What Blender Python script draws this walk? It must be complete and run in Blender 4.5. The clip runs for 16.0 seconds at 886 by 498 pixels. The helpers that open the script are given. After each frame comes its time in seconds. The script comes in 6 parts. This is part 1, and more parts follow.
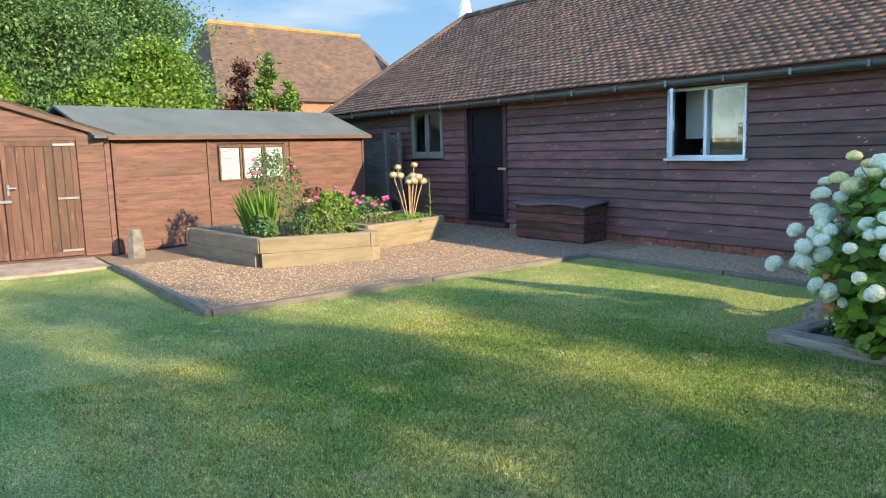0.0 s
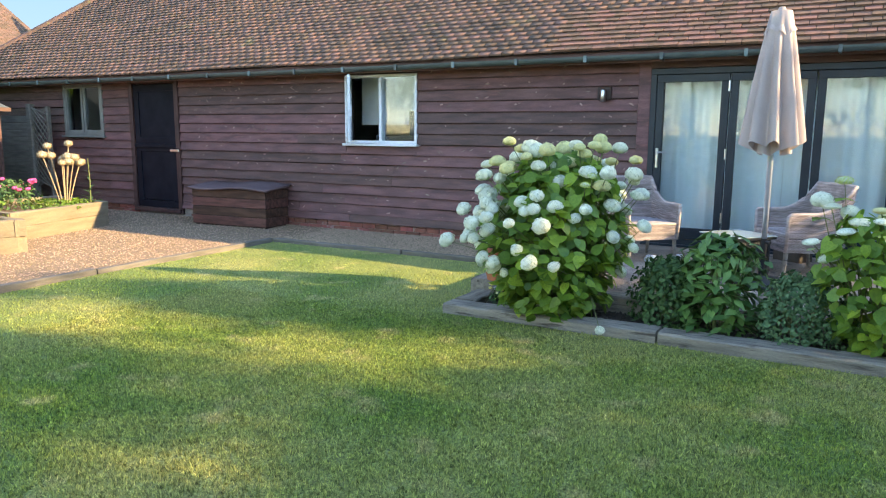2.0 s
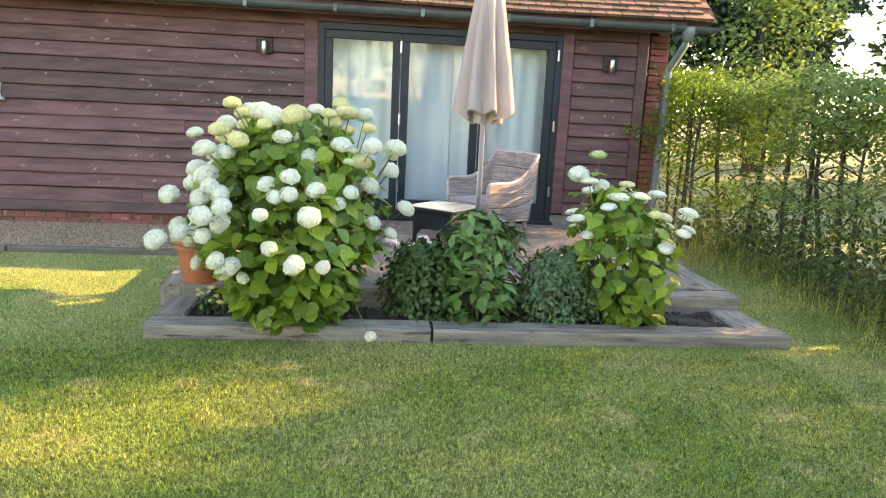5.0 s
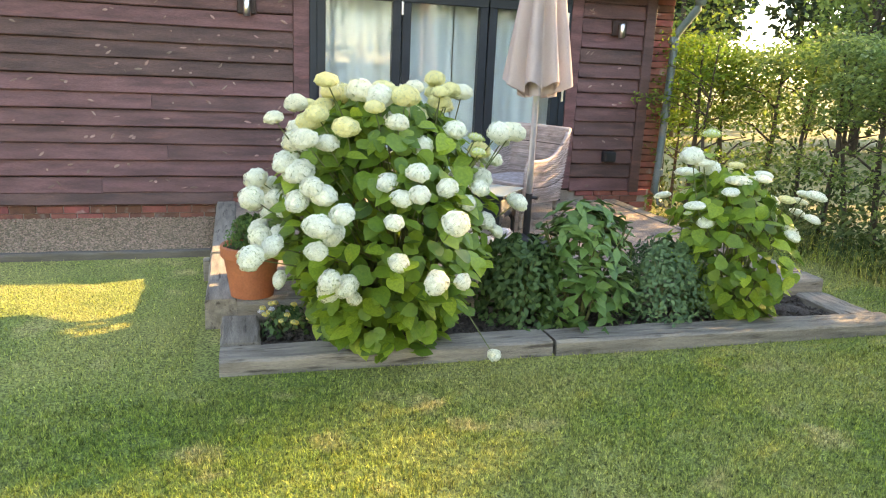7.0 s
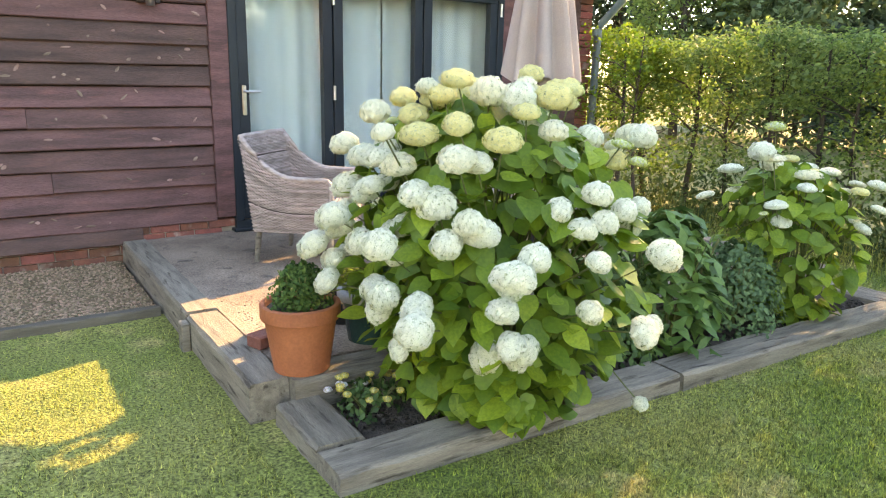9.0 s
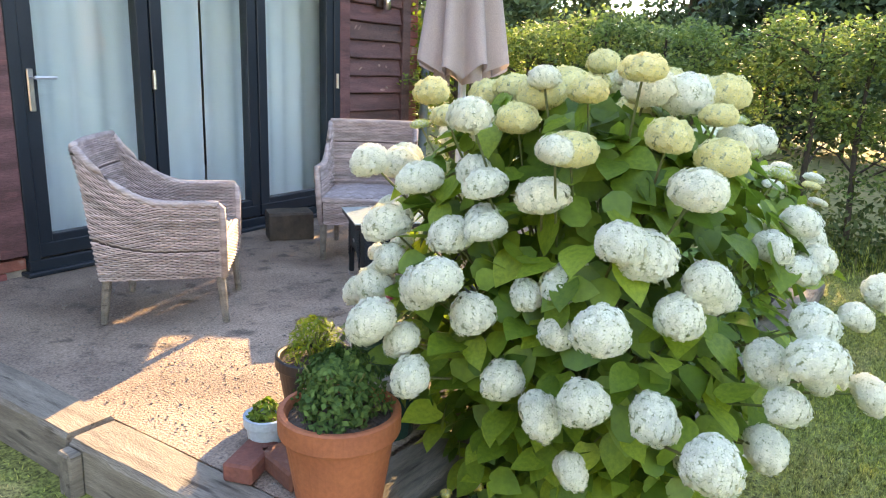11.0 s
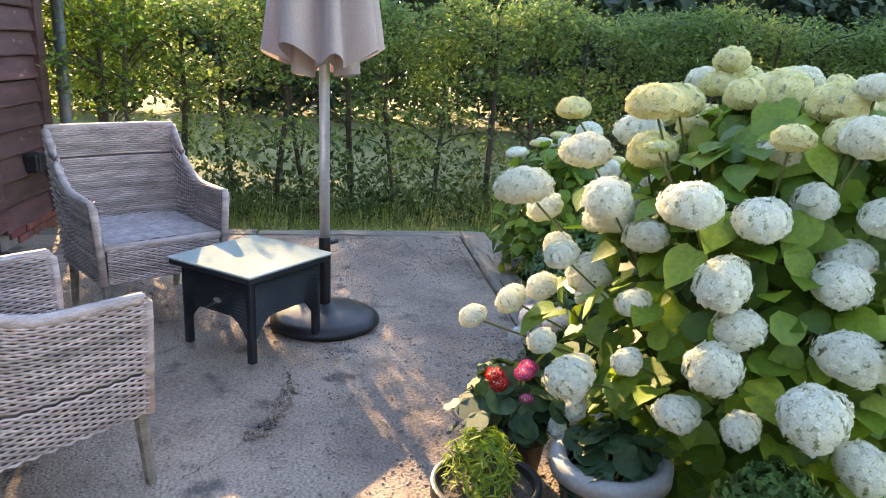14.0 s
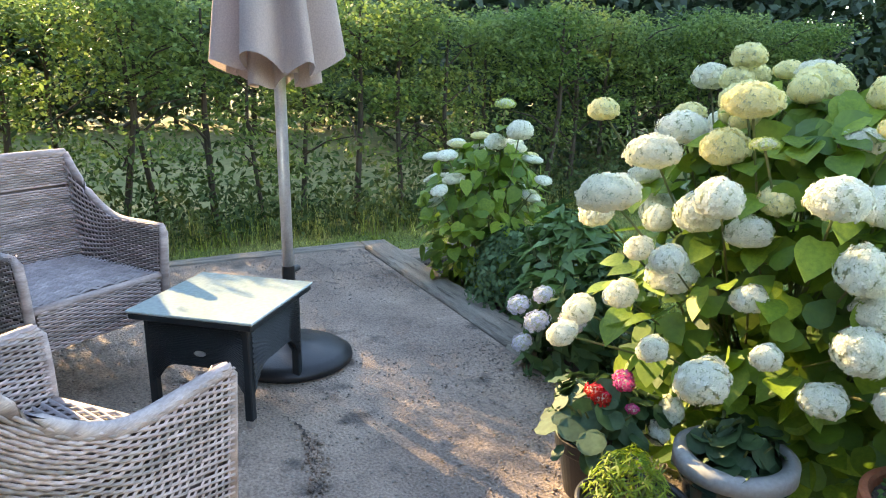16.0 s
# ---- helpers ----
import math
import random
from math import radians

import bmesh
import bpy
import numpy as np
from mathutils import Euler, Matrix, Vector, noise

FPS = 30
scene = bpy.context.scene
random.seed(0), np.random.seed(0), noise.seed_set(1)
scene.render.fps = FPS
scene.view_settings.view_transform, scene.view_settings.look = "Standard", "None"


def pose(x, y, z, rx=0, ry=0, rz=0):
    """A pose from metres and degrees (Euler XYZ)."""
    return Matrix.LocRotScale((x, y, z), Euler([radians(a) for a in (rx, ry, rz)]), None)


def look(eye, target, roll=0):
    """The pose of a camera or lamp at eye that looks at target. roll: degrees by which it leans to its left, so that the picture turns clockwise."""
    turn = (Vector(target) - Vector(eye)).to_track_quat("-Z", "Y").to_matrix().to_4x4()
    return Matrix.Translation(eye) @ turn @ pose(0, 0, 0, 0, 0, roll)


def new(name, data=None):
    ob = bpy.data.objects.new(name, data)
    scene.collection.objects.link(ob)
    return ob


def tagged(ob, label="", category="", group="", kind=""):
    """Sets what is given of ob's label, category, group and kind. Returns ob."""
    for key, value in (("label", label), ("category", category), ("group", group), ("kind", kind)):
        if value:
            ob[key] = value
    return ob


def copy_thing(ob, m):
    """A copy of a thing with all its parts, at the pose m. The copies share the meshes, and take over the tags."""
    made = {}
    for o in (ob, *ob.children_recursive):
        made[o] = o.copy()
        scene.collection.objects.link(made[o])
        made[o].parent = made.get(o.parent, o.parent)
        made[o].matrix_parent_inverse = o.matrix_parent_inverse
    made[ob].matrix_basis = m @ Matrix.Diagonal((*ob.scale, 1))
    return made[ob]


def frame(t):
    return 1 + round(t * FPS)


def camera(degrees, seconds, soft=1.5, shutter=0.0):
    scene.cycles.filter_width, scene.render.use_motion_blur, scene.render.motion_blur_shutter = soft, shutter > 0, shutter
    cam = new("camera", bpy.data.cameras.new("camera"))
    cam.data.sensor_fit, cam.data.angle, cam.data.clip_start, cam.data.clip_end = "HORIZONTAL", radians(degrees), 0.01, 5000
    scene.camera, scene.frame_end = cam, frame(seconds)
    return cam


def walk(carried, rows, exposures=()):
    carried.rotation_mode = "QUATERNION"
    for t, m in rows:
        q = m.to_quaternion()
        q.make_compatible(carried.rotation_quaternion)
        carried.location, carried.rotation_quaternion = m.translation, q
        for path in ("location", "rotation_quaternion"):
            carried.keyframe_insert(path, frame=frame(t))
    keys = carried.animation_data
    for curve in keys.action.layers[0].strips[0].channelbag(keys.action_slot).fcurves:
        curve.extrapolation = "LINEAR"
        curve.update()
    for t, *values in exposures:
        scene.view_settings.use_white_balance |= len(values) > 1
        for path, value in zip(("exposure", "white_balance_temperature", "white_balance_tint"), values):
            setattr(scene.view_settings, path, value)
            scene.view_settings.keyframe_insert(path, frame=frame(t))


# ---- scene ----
cam = camera(63.0, 16.0, soft=1.1)
PATH = [
    (0, (-1.477, -9.151, 1.593), (-3.078, -7.983, 1.317), -1.5),
    (0.5, (-1.471, -9.144, 1.583), (-2.984, -7.868, 1.296), -1.1),
    (1, (-1.466, -9.135, 1.568), (-2.845, -7.717, 1.271), -0.7),
    (1.5, (-1.51, -9.158, 1.557), (-2.697, -7.578, 1.246), -0.2),
    (2, (-1.579, -9.082, 1.532), (-2.529, -7.352, 1.213), 0.4),
    (2.5, (-1.754, -8.933, 1.532), (-2.437, -7.082, 1.204), 0.7),
    (3, (-1.945, -8.807, 1.538), (-2.378, -6.884, 1.2), 1.0),
    (3.5, (-2.217, -8.752, 1.571), (-2.435, -6.794, 1.226), 1.3),
    (3.7, (-2.31, -8.715, 1.578), (-2.455, -6.751, 1.23), 1.5),
    (5.8, (-3.594, -7.83, 1.527), (-3.242, -5.914, 1.071), 3.1),
    (6, (-3.689, -7.726, 1.54), (-3.308, -5.819, 1.072), 3.1),
    (6.5, (-4.01, -7.508, 1.523), (-3.552, -5.623, 1.035), 3.0),
    (7, (-4.376, -7.281, 1.558), (-3.835, -5.419, 1.066), 2.6),
    (7.5, (-4.7, -6.961, 1.581), (-4.071, -5.128, 1.087), 2.0),
    (8, (-5.021, -6.628, 1.549), (-4.28, -4.835, 1.064), 1.7),
    (8.5, (-5.296, -6.275, 1.522), (-4.401, -4.551, 1.048), 1.9),
    (8.6, (-5.331, -6.2, 1.511), (-4.404, -4.492, 1.039), 1.7),
    (10.8, (-5.752, -4.443, 1.448), (-4.167, -3.328, 0.953), 2.2),
    (11, (-5.757, -4.267, 1.45), (-4.134, -3.206, 0.961), 2.1),
    (11.5, (-5.717, -3.891, 1.443), (-4.007, -2.979, 0.948), 1.9),
    (12, (-5.683, -3.488, 1.481), (-3.889, -2.765, 0.971), 1.8),
    (12.5, (-5.671, -3.075, 1.482), (-3.807, -2.566, 0.963), 2.3),
    (13, (-5.625, -2.726, 1.465), (-3.713, -2.468, 0.937), 2.0),
    (13.5, (-5.551, -2.418, 1.481), (-3.621, -2.436, 0.955), 1.7),
    (14, (-5.53, -2.067, 1.469), (-3.621, -2.352, 0.947), 2.4),
    (14.5, (-5.44, -1.817, 1.465), (-3.566, -2.281, 0.942), 2.8),
    (15, (-5.269, -1.645, 1.462), (-3.442, -2.265, 0.936), 2.5),
    (15.5, (-5.152, -1.469, 1.461), (-3.376, -2.23, 0.945), 1.5),
    (16, (-5.114, -1.299, 1.473), (-3.375, -2.142, 0.959), 0.6),
]
LIGHT = [(0, 2.14, 6100, 7), (1.2, 2.38, 6200, 8), (2.0, 2.58, 7000, 12), (2.5, 2.7, 7900, 20), (3.5, 2.9, 8700, 20), (7, 3.06, 9500, 20), (8.7, 3.06, 9700, 20), (11, 2.98, 8500, 23), (12.5, 2.8, 7900, 24), (14, 2.82, 7800, 20), (16, 2.97, 7700, 13)]
walk(cam, [(t, look(eye, target, roll)) for t, eye, target, roll in PATH], LIGHT)

# ---- world, sun, exposure ----
SUN_AZ, SUN_EL = 15.0, 22.0
world = bpy.data.worlds.new("sky")
scene.world = world
world.use_nodes = True
wn = world.node_tree.nodes
sky = wn.new("ShaderNodeTexSky")
sky.sky_type = "NISHITA"
sky.sun_disc = False
sky.sun_elevation = radians(SUN_EL)
sky.sun_rotation = radians(90 - SUN_AZ)
sky.air_density, sky.dust_density, sky.ozone_density = 1.0, 0.0, 2.0
wn["Background"].inputs[1].default_value = 0.15
world.node_tree.links.new(sky.outputs[0], wn["Background"].inputs[0])
sun_data = bpy.data.lights.new("sun", "SUN")
sun_data.energy, sun_data.angle, sun_data.color = 2.85, radians(0.6), (1.0, 0.785, 0.455)
sun = new("sun", sun_data)
sd = (math.cos(radians(SUN_EL)) * math.cos(radians(SUN_AZ)), math.cos(radians(SUN_EL)) * math.sin(radians(SUN_AZ)), math.sin(radians(SUN_EL)))
sun.matrix_world = look((40 * sd[0], 40 * sd[1], 40 * sd[2]), (0, 0, 0))

# ---- materials ----


def srgb(h):
    return tuple(((int(h[i:i + 2], 16) / 255 + 0.055) / 1.055) ** 2.4 for i in (0, 2, 4))


def mat(name, c1, c2, scale=6.0, fine=60.0, rough=0.7, bump=0.2, metal=0.0, stretch=(1, 1, 1), vary=0.0, island=0.0, depth=0.01, trans=0.0, space="Object", stain=None, spec=0.5, grain=0.28):
    """Two-scale procedural surface: c1 and c2 mixed by broad noise, fine grain on top, bump, variation per object or per island."""
    m = bpy.data.materials.new(name)
    m.use_nodes = True
    nt = m.node_tree
    n, l = nt.nodes, nt.links
    bsdf = n["Principled BSDF"]
    tc = n.new("ShaderNodeTexCoord")
    mp = n.new("ShaderNodeMapping")
    mp.inputs["Scale"].default_value = stretch
    if space == "World":
        geo = n.new("ShaderNodeNewGeometry")
        l.new(geo.outputs["Position"], mp.inputs["Vector"])
    else:
        l.new(tc.outputs["Object"], mp.inputs["Vector"])
    vec = mp.outputs["Vector"]
    info = n.new("ShaderNodeObjectInfo")
    if vary:
        add = n.new("ShaderNodeVectorMath")
        add.operation = "MULTIPLY_ADD"
        comb = n.new("ShaderNodeCombineXYZ")
        for i in range(3):
            l.new(info.outputs["Random"], comb.inputs[i])
        l.new(comb.outputs[0], add.inputs[0])
        add.inputs[1].default_value = (37, 17, 23)
        l.new(vec, add.inputs[2])
        vec = add.outputs[0]
    big = n.new("ShaderNodeTexNoise")
    big.inputs["Scale"].default_value, big.inputs["Detail"].default_value = scale, 5
    sm = n.new("ShaderNodeTexNoise")
    sm.inputs["Scale"].default_value, sm.inputs["Detail"].default_value = fine, 4
    l.new(vec, big.inputs["Vector"]), l.new(vec, sm.inputs["Vector"])
    r1 = n.new("ShaderNodeValToRGB")
    r1.color_ramp.elements[0].position, r1.color_ramp.elements[1].position = 0.36, 0.64
    l.new(big.outputs["Fac"], r1.inputs["Fac"])
    mix = n.new("ShaderNodeMix")
    mix.data_type = "RGBA"
    mix.inputs["A"].default_value, mix.inputs["B"].default_value = (*c1, 1), (*c2, 1)
    l.new(r1.outputs["Color"], mix.inputs["Factor"])
    col = mix.outputs["Result"]
    if stain:
        st = n.new("ShaderNodeTexNoise")
        st.inputs["Scale"].default_value, st.inputs["Detail"].default_value = stain[1], 6
        l.new(vec, st.inputs["Vector"])
        rs = n.new("ShaderNodeValToRGB")
        rs.color_ramp.elements[0].position, rs.color_ramp.elements[1].position = stain[2], stain[2] + 0.12
        l.new(st.outputs["Fac"], rs.inputs["Fac"])
        mx = n.new("ShaderNodeMix")
        mx.data_type = "RGBA"
        mx.inputs["B"].default_value = (*stain[0], 1)
        l.new(rs.outputs["Color"], mx.inputs["Factor"]), l.new(col, mx.inputs["A"])
        col = mx.outputs["Result"]
    hsv = n.new("ShaderNodeHueSaturation")
    l.new(col, hsv.inputs["Color"])
    val = n.new("ShaderNodeMapRange")
    val.inputs["To Min"].default_value, val.inputs["To Max"].default_value = 1 - grain, 1 + grain
    l.new(sm.outputs["Fac"], val.inputs["Value"])
    out = val.outputs["Result"]
    if vary or island:
        rnd = info.outputs["Random"]
        if island:
            g2 = n.new("ShaderNodeNewGeometry")
            rnd = g2.outputs["Random Per Island"]
        k = island or vary
        mr = n.new("ShaderNodeMapRange")
        mr.inputs["To Min"].default_value, mr.inputs["To Max"].default_value = 1 - k, 1 + k
        l.new(rnd, mr.inputs["Value"])
        mul = n.new("ShaderNodeMath")
        mul.operation = "MULTIPLY"
        l.new(out, mul.inputs[0]), l.new(mr.outputs["Result"], mul.inputs[1])
        out = mul.outputs[0]
        hu = n.new("ShaderNodeMapRange")
        hu.inputs["To Min"].default_value, hu.inputs["To Max"].default_value = 0.5 + 0.05 * k, 0.5 - 0.05 * k
        l.new(rnd, hu.inputs["Value"]), l.new(hu.outputs["Result"], hsv.inputs["Hue"])
    l.new(out, hsv.inputs["Value"])
    l.new(hsv.outputs["Color"], bsdf.inputs["Base Color"])
    bsdf.inputs["Roughness"].default_value, bsdf.inputs["Metallic"].default_value = rough, metal
    bsdf.inputs["Specular IOR Level"].default_value = spec
    if bump:
        bp = n.new("ShaderNodeBump")
        bp.inputs["Strength"].default_value, bp.inputs["Distance"].default_value = bump, depth
        l.new(sm.outputs["Fac"], bp.inputs["Height"])
        l.new(bp.outputs["Normal"], bsdf.inputs["Normal"])
    if trans:
        tr = n.new("ShaderNodeBsdfTranslucent")
        l.new(hsv.outputs["Color"], tr.inputs["Color"])
        ms = n.new("ShaderNodeMixShader")
        ms.inputs[0].default_value = trans
        l.new(bsdf.outputs[0], ms.inputs[1]), l.new(tr.outputs[0], ms.inputs[2])
        l.new(ms.outputs[0], n["Material Output"].inputs["Surface"])
    return m


def glass_mat(name, tint, reflect):
    m = bpy.data.materials.new(name)
    m.use_nodes = True
    n, l = m.node_tree.nodes, m.node_tree.links
    tr = n.new("ShaderNodeBsdfTransparent")
    tr.inputs[0].default_value = (*tint, 1)
    gl = n.new("ShaderNodeBsdfGlossy")
    gl.inputs["Roughness"].default_value = 0.02
    fr = n.new("ShaderNodeLayerWeight")
    pw = n.new("ShaderNodeMath")
    pw.operation = "POWER"
    pw.inputs[1].default_value = 4.0
    ma = n.new("ShaderNodeMath")
    ma.operation = "MULTIPLY_ADD"
    ma.inputs[1].default_value, ma.inputs[2].default_value = 0.5, reflect
    l.new(fr.outputs["Facing"], pw.inputs[0]), l.new(pw.outputs[0], ma.inputs[0])
    ms = n.new("ShaderNodeMixShader")
    l.new(ma.outputs[0], ms.inputs[0]), l.new(tr.outputs[0], ms.inputs[1]), l.new(gl.outputs[0], ms.inputs[2])
    l.new(ms.outputs[0], n["Material Output"].inputs["Surface"])
    return m


BOARD = mat("stained weatherboard", (0.082, 0.041, 0.0375), (0.16, 0.079, 0.071), 2.2, 34, 0.5, 0.6, stretch=(1, 6, 6), vary=0.25, stain=((0.175, 0.08, 0.066), 3.1, 0.6), spec=0.4, grain=0.5)
KNOT = mat("bare knot", (0.36, 0.25, 0.2), (0.2, 0.11, 0.085), 20, 80, 0.7, 0.1, vary=0.4)
DARKWOOD = mat("dark stained timber", (0.035, 0.016, 0.013), (0.07, 0.03, 0.024), 3, 40, 0.6, 0.3, stretch=(5, 5, 1), vary=0.15)
CHEST = mat("dark brown chest boards", (0.06, 0.028, 0.02), (0.13, 0.062, 0.043), 3, 40, 0.6, 0.3, stretch=(1, 6, 6), vary=0.25, spec=0.3)
LID = mat("dark felt lid", (0.12, 0.078, 0.078), (0.16, 0.105, 0.104), 4, 90, 0.8, 0.3, spec=0.3)
BRICK = mat("red brick", (0.27, 0.095, 0.065), (0.18, 0.066, 0.05), 9, 70, 0.85, 0.5, vary=0.35, stain=((0.38, 0.30, 0.26), 6, 0.62))
MORTAR = mat("lime mortar", (0.34, 0.29, 0.24), (0.24, 0.2, 0.17), 12, 90, 0.95, 0.4)
TILE = mat("clay roof tile", (0.23, 0.115, 0.068), (0.14, 0.078, 0.053), 7, 50, 0.9, 0.35, vary=0.3, stain=((0.2, 0.16, 0.075), 9, 0.66))
TILES = mat("clay roof tiles", (0.205, 0.11, 0.069), (0.12, 0.073, 0.053), 3, 50, 0.9, 0.35, island=0.26, stain=((0.19, 0.14, 0.07), 2.2, 0.64))
HIPTILE = mat("weathered hip tile", (0.13, 0.078, 0.056), (0.085, 0.056, 0.046), 7, 50, 0.9, 0.5, vary=0.3, stain=((0.17, 0.145, 0.07), 5, 0.58))
UNDER = mat("roof underlay and dark board backing", (0.03, 0.018, 0.014), (0.05, 0.03, 0.02), 5, 40, 0.9, 0.1)
HROOF = mat("weathered house tiles", (0.105, 0.062, 0.043), (0.08, 0.05, 0.038), 0.8, 18, 0.9, 0.5, island=0.25, stain=((0.21, 0.11, 0.042), 0.5, 0.62))
HRIDGE = mat("lichen orange ridge tiles", (0.45, 0.19, 0.03), (0.3, 0.13, 0.05), 2, 20, 0.9, 0.3, vary=0.25)
GUTTER = mat("grey green gutter paint", (0.055, 0.075, 0.075), (0.085, 0.105, 0.1), 5, 60, 0.4, 0.1, stain=((0.14, 0.12, 0.1), 7, 0.62))
PIPE = mat("weathered grey downpipe", (0.12, 0.17, 0.175), (0.17, 0.21, 0.2), 5, 60, 0.5, 0.15, stain=((0.24, 0.22, 0.19), 6, 0.58))
ALU = mat("anthracite aluminium", (0.012, 0.019, 0.027), (0.016, 0.025, 0.034), 3, 120, 0.4, 0.03, spec=0.35)
WHITEPVC = mat("white frame paint", (0.78, 0.80, 0.82), (0.70, 0.72, 0.74), 4, 60, 0.35, 0.03)
GREYFRAME = mat("grey window frame", (0.14, 0.145, 0.13), (0.19, 0.19, 0.17), 5, 60, 0.5, 0.1)
BLACKDOOR = mat("black door paint", (0.006, 0.007, 0.012), (0.012, 0.013, 0.019), 4, 50, 0.55, 0.12, spec=0.12)
GLASS = glass_mat("window glass", (0.95, 0.985, 0.99), 0.05)
CURTAIN = mat("white sheer curtain", (0.76, 0.81, 0.79), (0.71, 0.76, 0.745), 3, 200, 0.9, 0.05, trans=0.12, grain=0.05)
INNER = mat("pale room plaster", (0.62, 0.60, 0.56), (0.56, 0.54, 0.5), 2, 40, 0.9, 0.1)
BLIND = mat("white roller blind", (0.8, 0.8, 0.78), (0.74, 0.74, 0.73), 3, 90, 0.8, 0.05)
SLATS = mat("grey white slats", (0.58, 0.59, 0.60), (0.50, 0.51, 0.52), 3, 90, 0.8, 0.05, island=0.12)
STONE = mat("rough grey stone", (0.21, 0.185, 0.155), (0.12, 0.11, 0.095), 9, 60, 0.95, 0.8, stain=((0.25, 0.22, 0.16), 6, 0.6))
DARKROOM = mat("dark furniture", (0.012, 0.016, 0.022), (0.02, 0.025, 0.032), 4, 40, 0.6, 0.05)
STEEL = mat("brushed steel", (0.62, 0.62, 0.62), (0.54, 0.54, 0.55), 20, 150, 0.28, 0.05, metal=1.0)
POLE = mat("bright anodised pole", (0.80, 0.80, 0.84), (0.70, 0.70, 0.75), 20, 150, 0.3, 0.03, metal=0.55)
CHROME = mat("satin metal", (0.7, 0.7, 0.7), (0.6, 0.6, 0.6), 20, 150, 0.3, 0.02, metal=1.0)
BLACKPL = mat("black plastic", (0.012, 0.012, 0.013), (0.02, 0.02, 0.021), 6, 120, 0.45, 0.1)
SHEDW = mat("red-brown shed boards", (0.15, 0.072, 0.05), (0.095, 0.046, 0.034), 2, 30, 0.75, 0.3, stretch=(1, 1, 7), vary=0.14, stain=((0.075, 0.033, 0.024), 4.0, 0.58), grain=0.4)
SHEDD = mat("shed door boards", (0.1, 0.046, 0.027), (0.06, 0.027, 0.018), 2, 30, 0.7, 0.3, stretch=(6, 6, 1), vary=0.2, stain=((0.18, 0.085, 0.043), 3.0, 0.6))
SHEDT = mat("weathered shed trim", (0.095, 0.05, 0.038), (0.13, 0.072, 0.052), 4, 40, 0.8, 0.3, vary=0.1)
FELT = mat("green grey roof felt", (0.075, 0.085, 0.082), (0.10, 0.11, 0.104), 1.5, 130, 0.9, 0.4)
SLEEPER = mat("pale softwood sleeper", (0.265, 0.20, 0.125), (0.195, 0.148, 0.094), 2.5, 35, 0.85, 0.35, stretch=(1, 6, 6), vary=0.12, stain=((0.22, 0.16, 0.1), 3, 0.64))
OLDWOOD = mat("silvered old timber", (0.33, 0.285, 0.225), (0.20, 0.172, 0.138), 3, 34, 0.9, 0.8, stretch=(1, 8, 8), vary=0.15, stain=((0.085, 0.068, 0.052), 4, 0.58), grain=0.42)
EDGEW = mat("grey edging board", (0.17, 0.145, 0.115), (0.11, 0.095, 0.075), 3, 30, 0.9, 0.5, stretch=(1, 7, 7), vary=0.15)
SOIL = mat("dark soil", (0.11, 0.085, 0.068), (0.06, 0.047, 0.038), 14, 70, 0.95, 1.0, depth=0.03)
DRYSOIL = mat("dry soil", (0.24, 0.16, 0.095), (0.15, 0.095, 0.06), 12, 70, 0.95, 1.0, depth=0.03)
GRAVEL = mat("pea gravel bed", (0.29, 0.19, 0.11), (0.18, 0.12, 0.08), 30, 90, 0.9, 1.0, depth=0.02, grain=0.7)
PEBBLE = mat("pea gravel stones", (0.42, 0.295, 0.18), (0.28, 0.195, 0.125), 40, 100, 0.8, 0.2, island=0.55)
CONCRETE = mat("worn patio concrete", (0.40, 0.30, 0.228), (0.24, 0.178, 0.138), 2.6, 95, 0.9, 1.0, depth=0.012, stain=((0.14, 0.11, 0.09), 7, 0.575), grain=0.9)
LAWN = mat("mown lawn", (0.14, 0.196, 0.037), (0.28, 0.28, 0.08), 0.8, 75, 0.95, 1.0, depth=0.02, grain=2.0, space="World", stain=((0.37, 0.325, 0.115), 3.0, 0.585))
BLADE = mat("grass blades", (0.2, 0.283, 0.045), (0.385, 0.385, 0.107), 0.8, 45, 0.8, 0, island=0.6, trans=0.35, grain=1.8, space="World", stain=((0.46, 0.41, 0.15), 3.0, 0.58))
MEADOW = mat("dry meadow grass", (0.13, 0.15, 0.04), (0.25, 0.22, 0.08), 0.5, 12, 0.95, 0.6, grain=0.6, space="World")
RATTAN = mat("grey woven rattan", (0.52, 0.425, 0.39), (0.33, 0.26, 0.235), 9, 70, 0.65, 0.2, stretch=(1, 1, 5), island=0.30, grain=0.4)
# core sheet darkened as the shade in weave gaps; shows as dark bands too
RATTANDARK = mat("rattan core painted as gap shade", (0.15, 0.115, 0.105), (0.10, 0.077, 0.07), 9, 60, 0.8, 0.1)
CUSHION = mat("woven seat weave", (0.42, 0.36, 0.355), (0.31, 0.265, 0.26), 14, 90, 0.7, 0.2, island=0.18)
RESIN = mat("dark woven resin", (0.008, 0.013, 0.016), (0.014, 0.02, 0.024), 9, 120, 0.42, 0.1)
TABLEGLASS = mat("frosted table glass", (0.40, 0.46, 0.43), (0.35, 0.41, 0.38), 3, 60, 0.06, 0.0, spec=0.8)
CANOPY = mat("beige canopy cloth", (0.56, 0.455, 0.41), (0.50, 0.405, 0.365), 3, 180, 0.9, 0.15, trans=0.2)
TERRA = mat("terracotta", (0.44, 0.14, 0.06), (0.36, 0.11, 0.05), 6, 80, 0.7, 0.15)
PARSLEY = mat("parsley leaves", (0.06, 0.13, 0.03), (0.085, 0.165, 0.04), 9, 60, 0.7, 0, island=0.4, trans=0.25, spec=0.3)
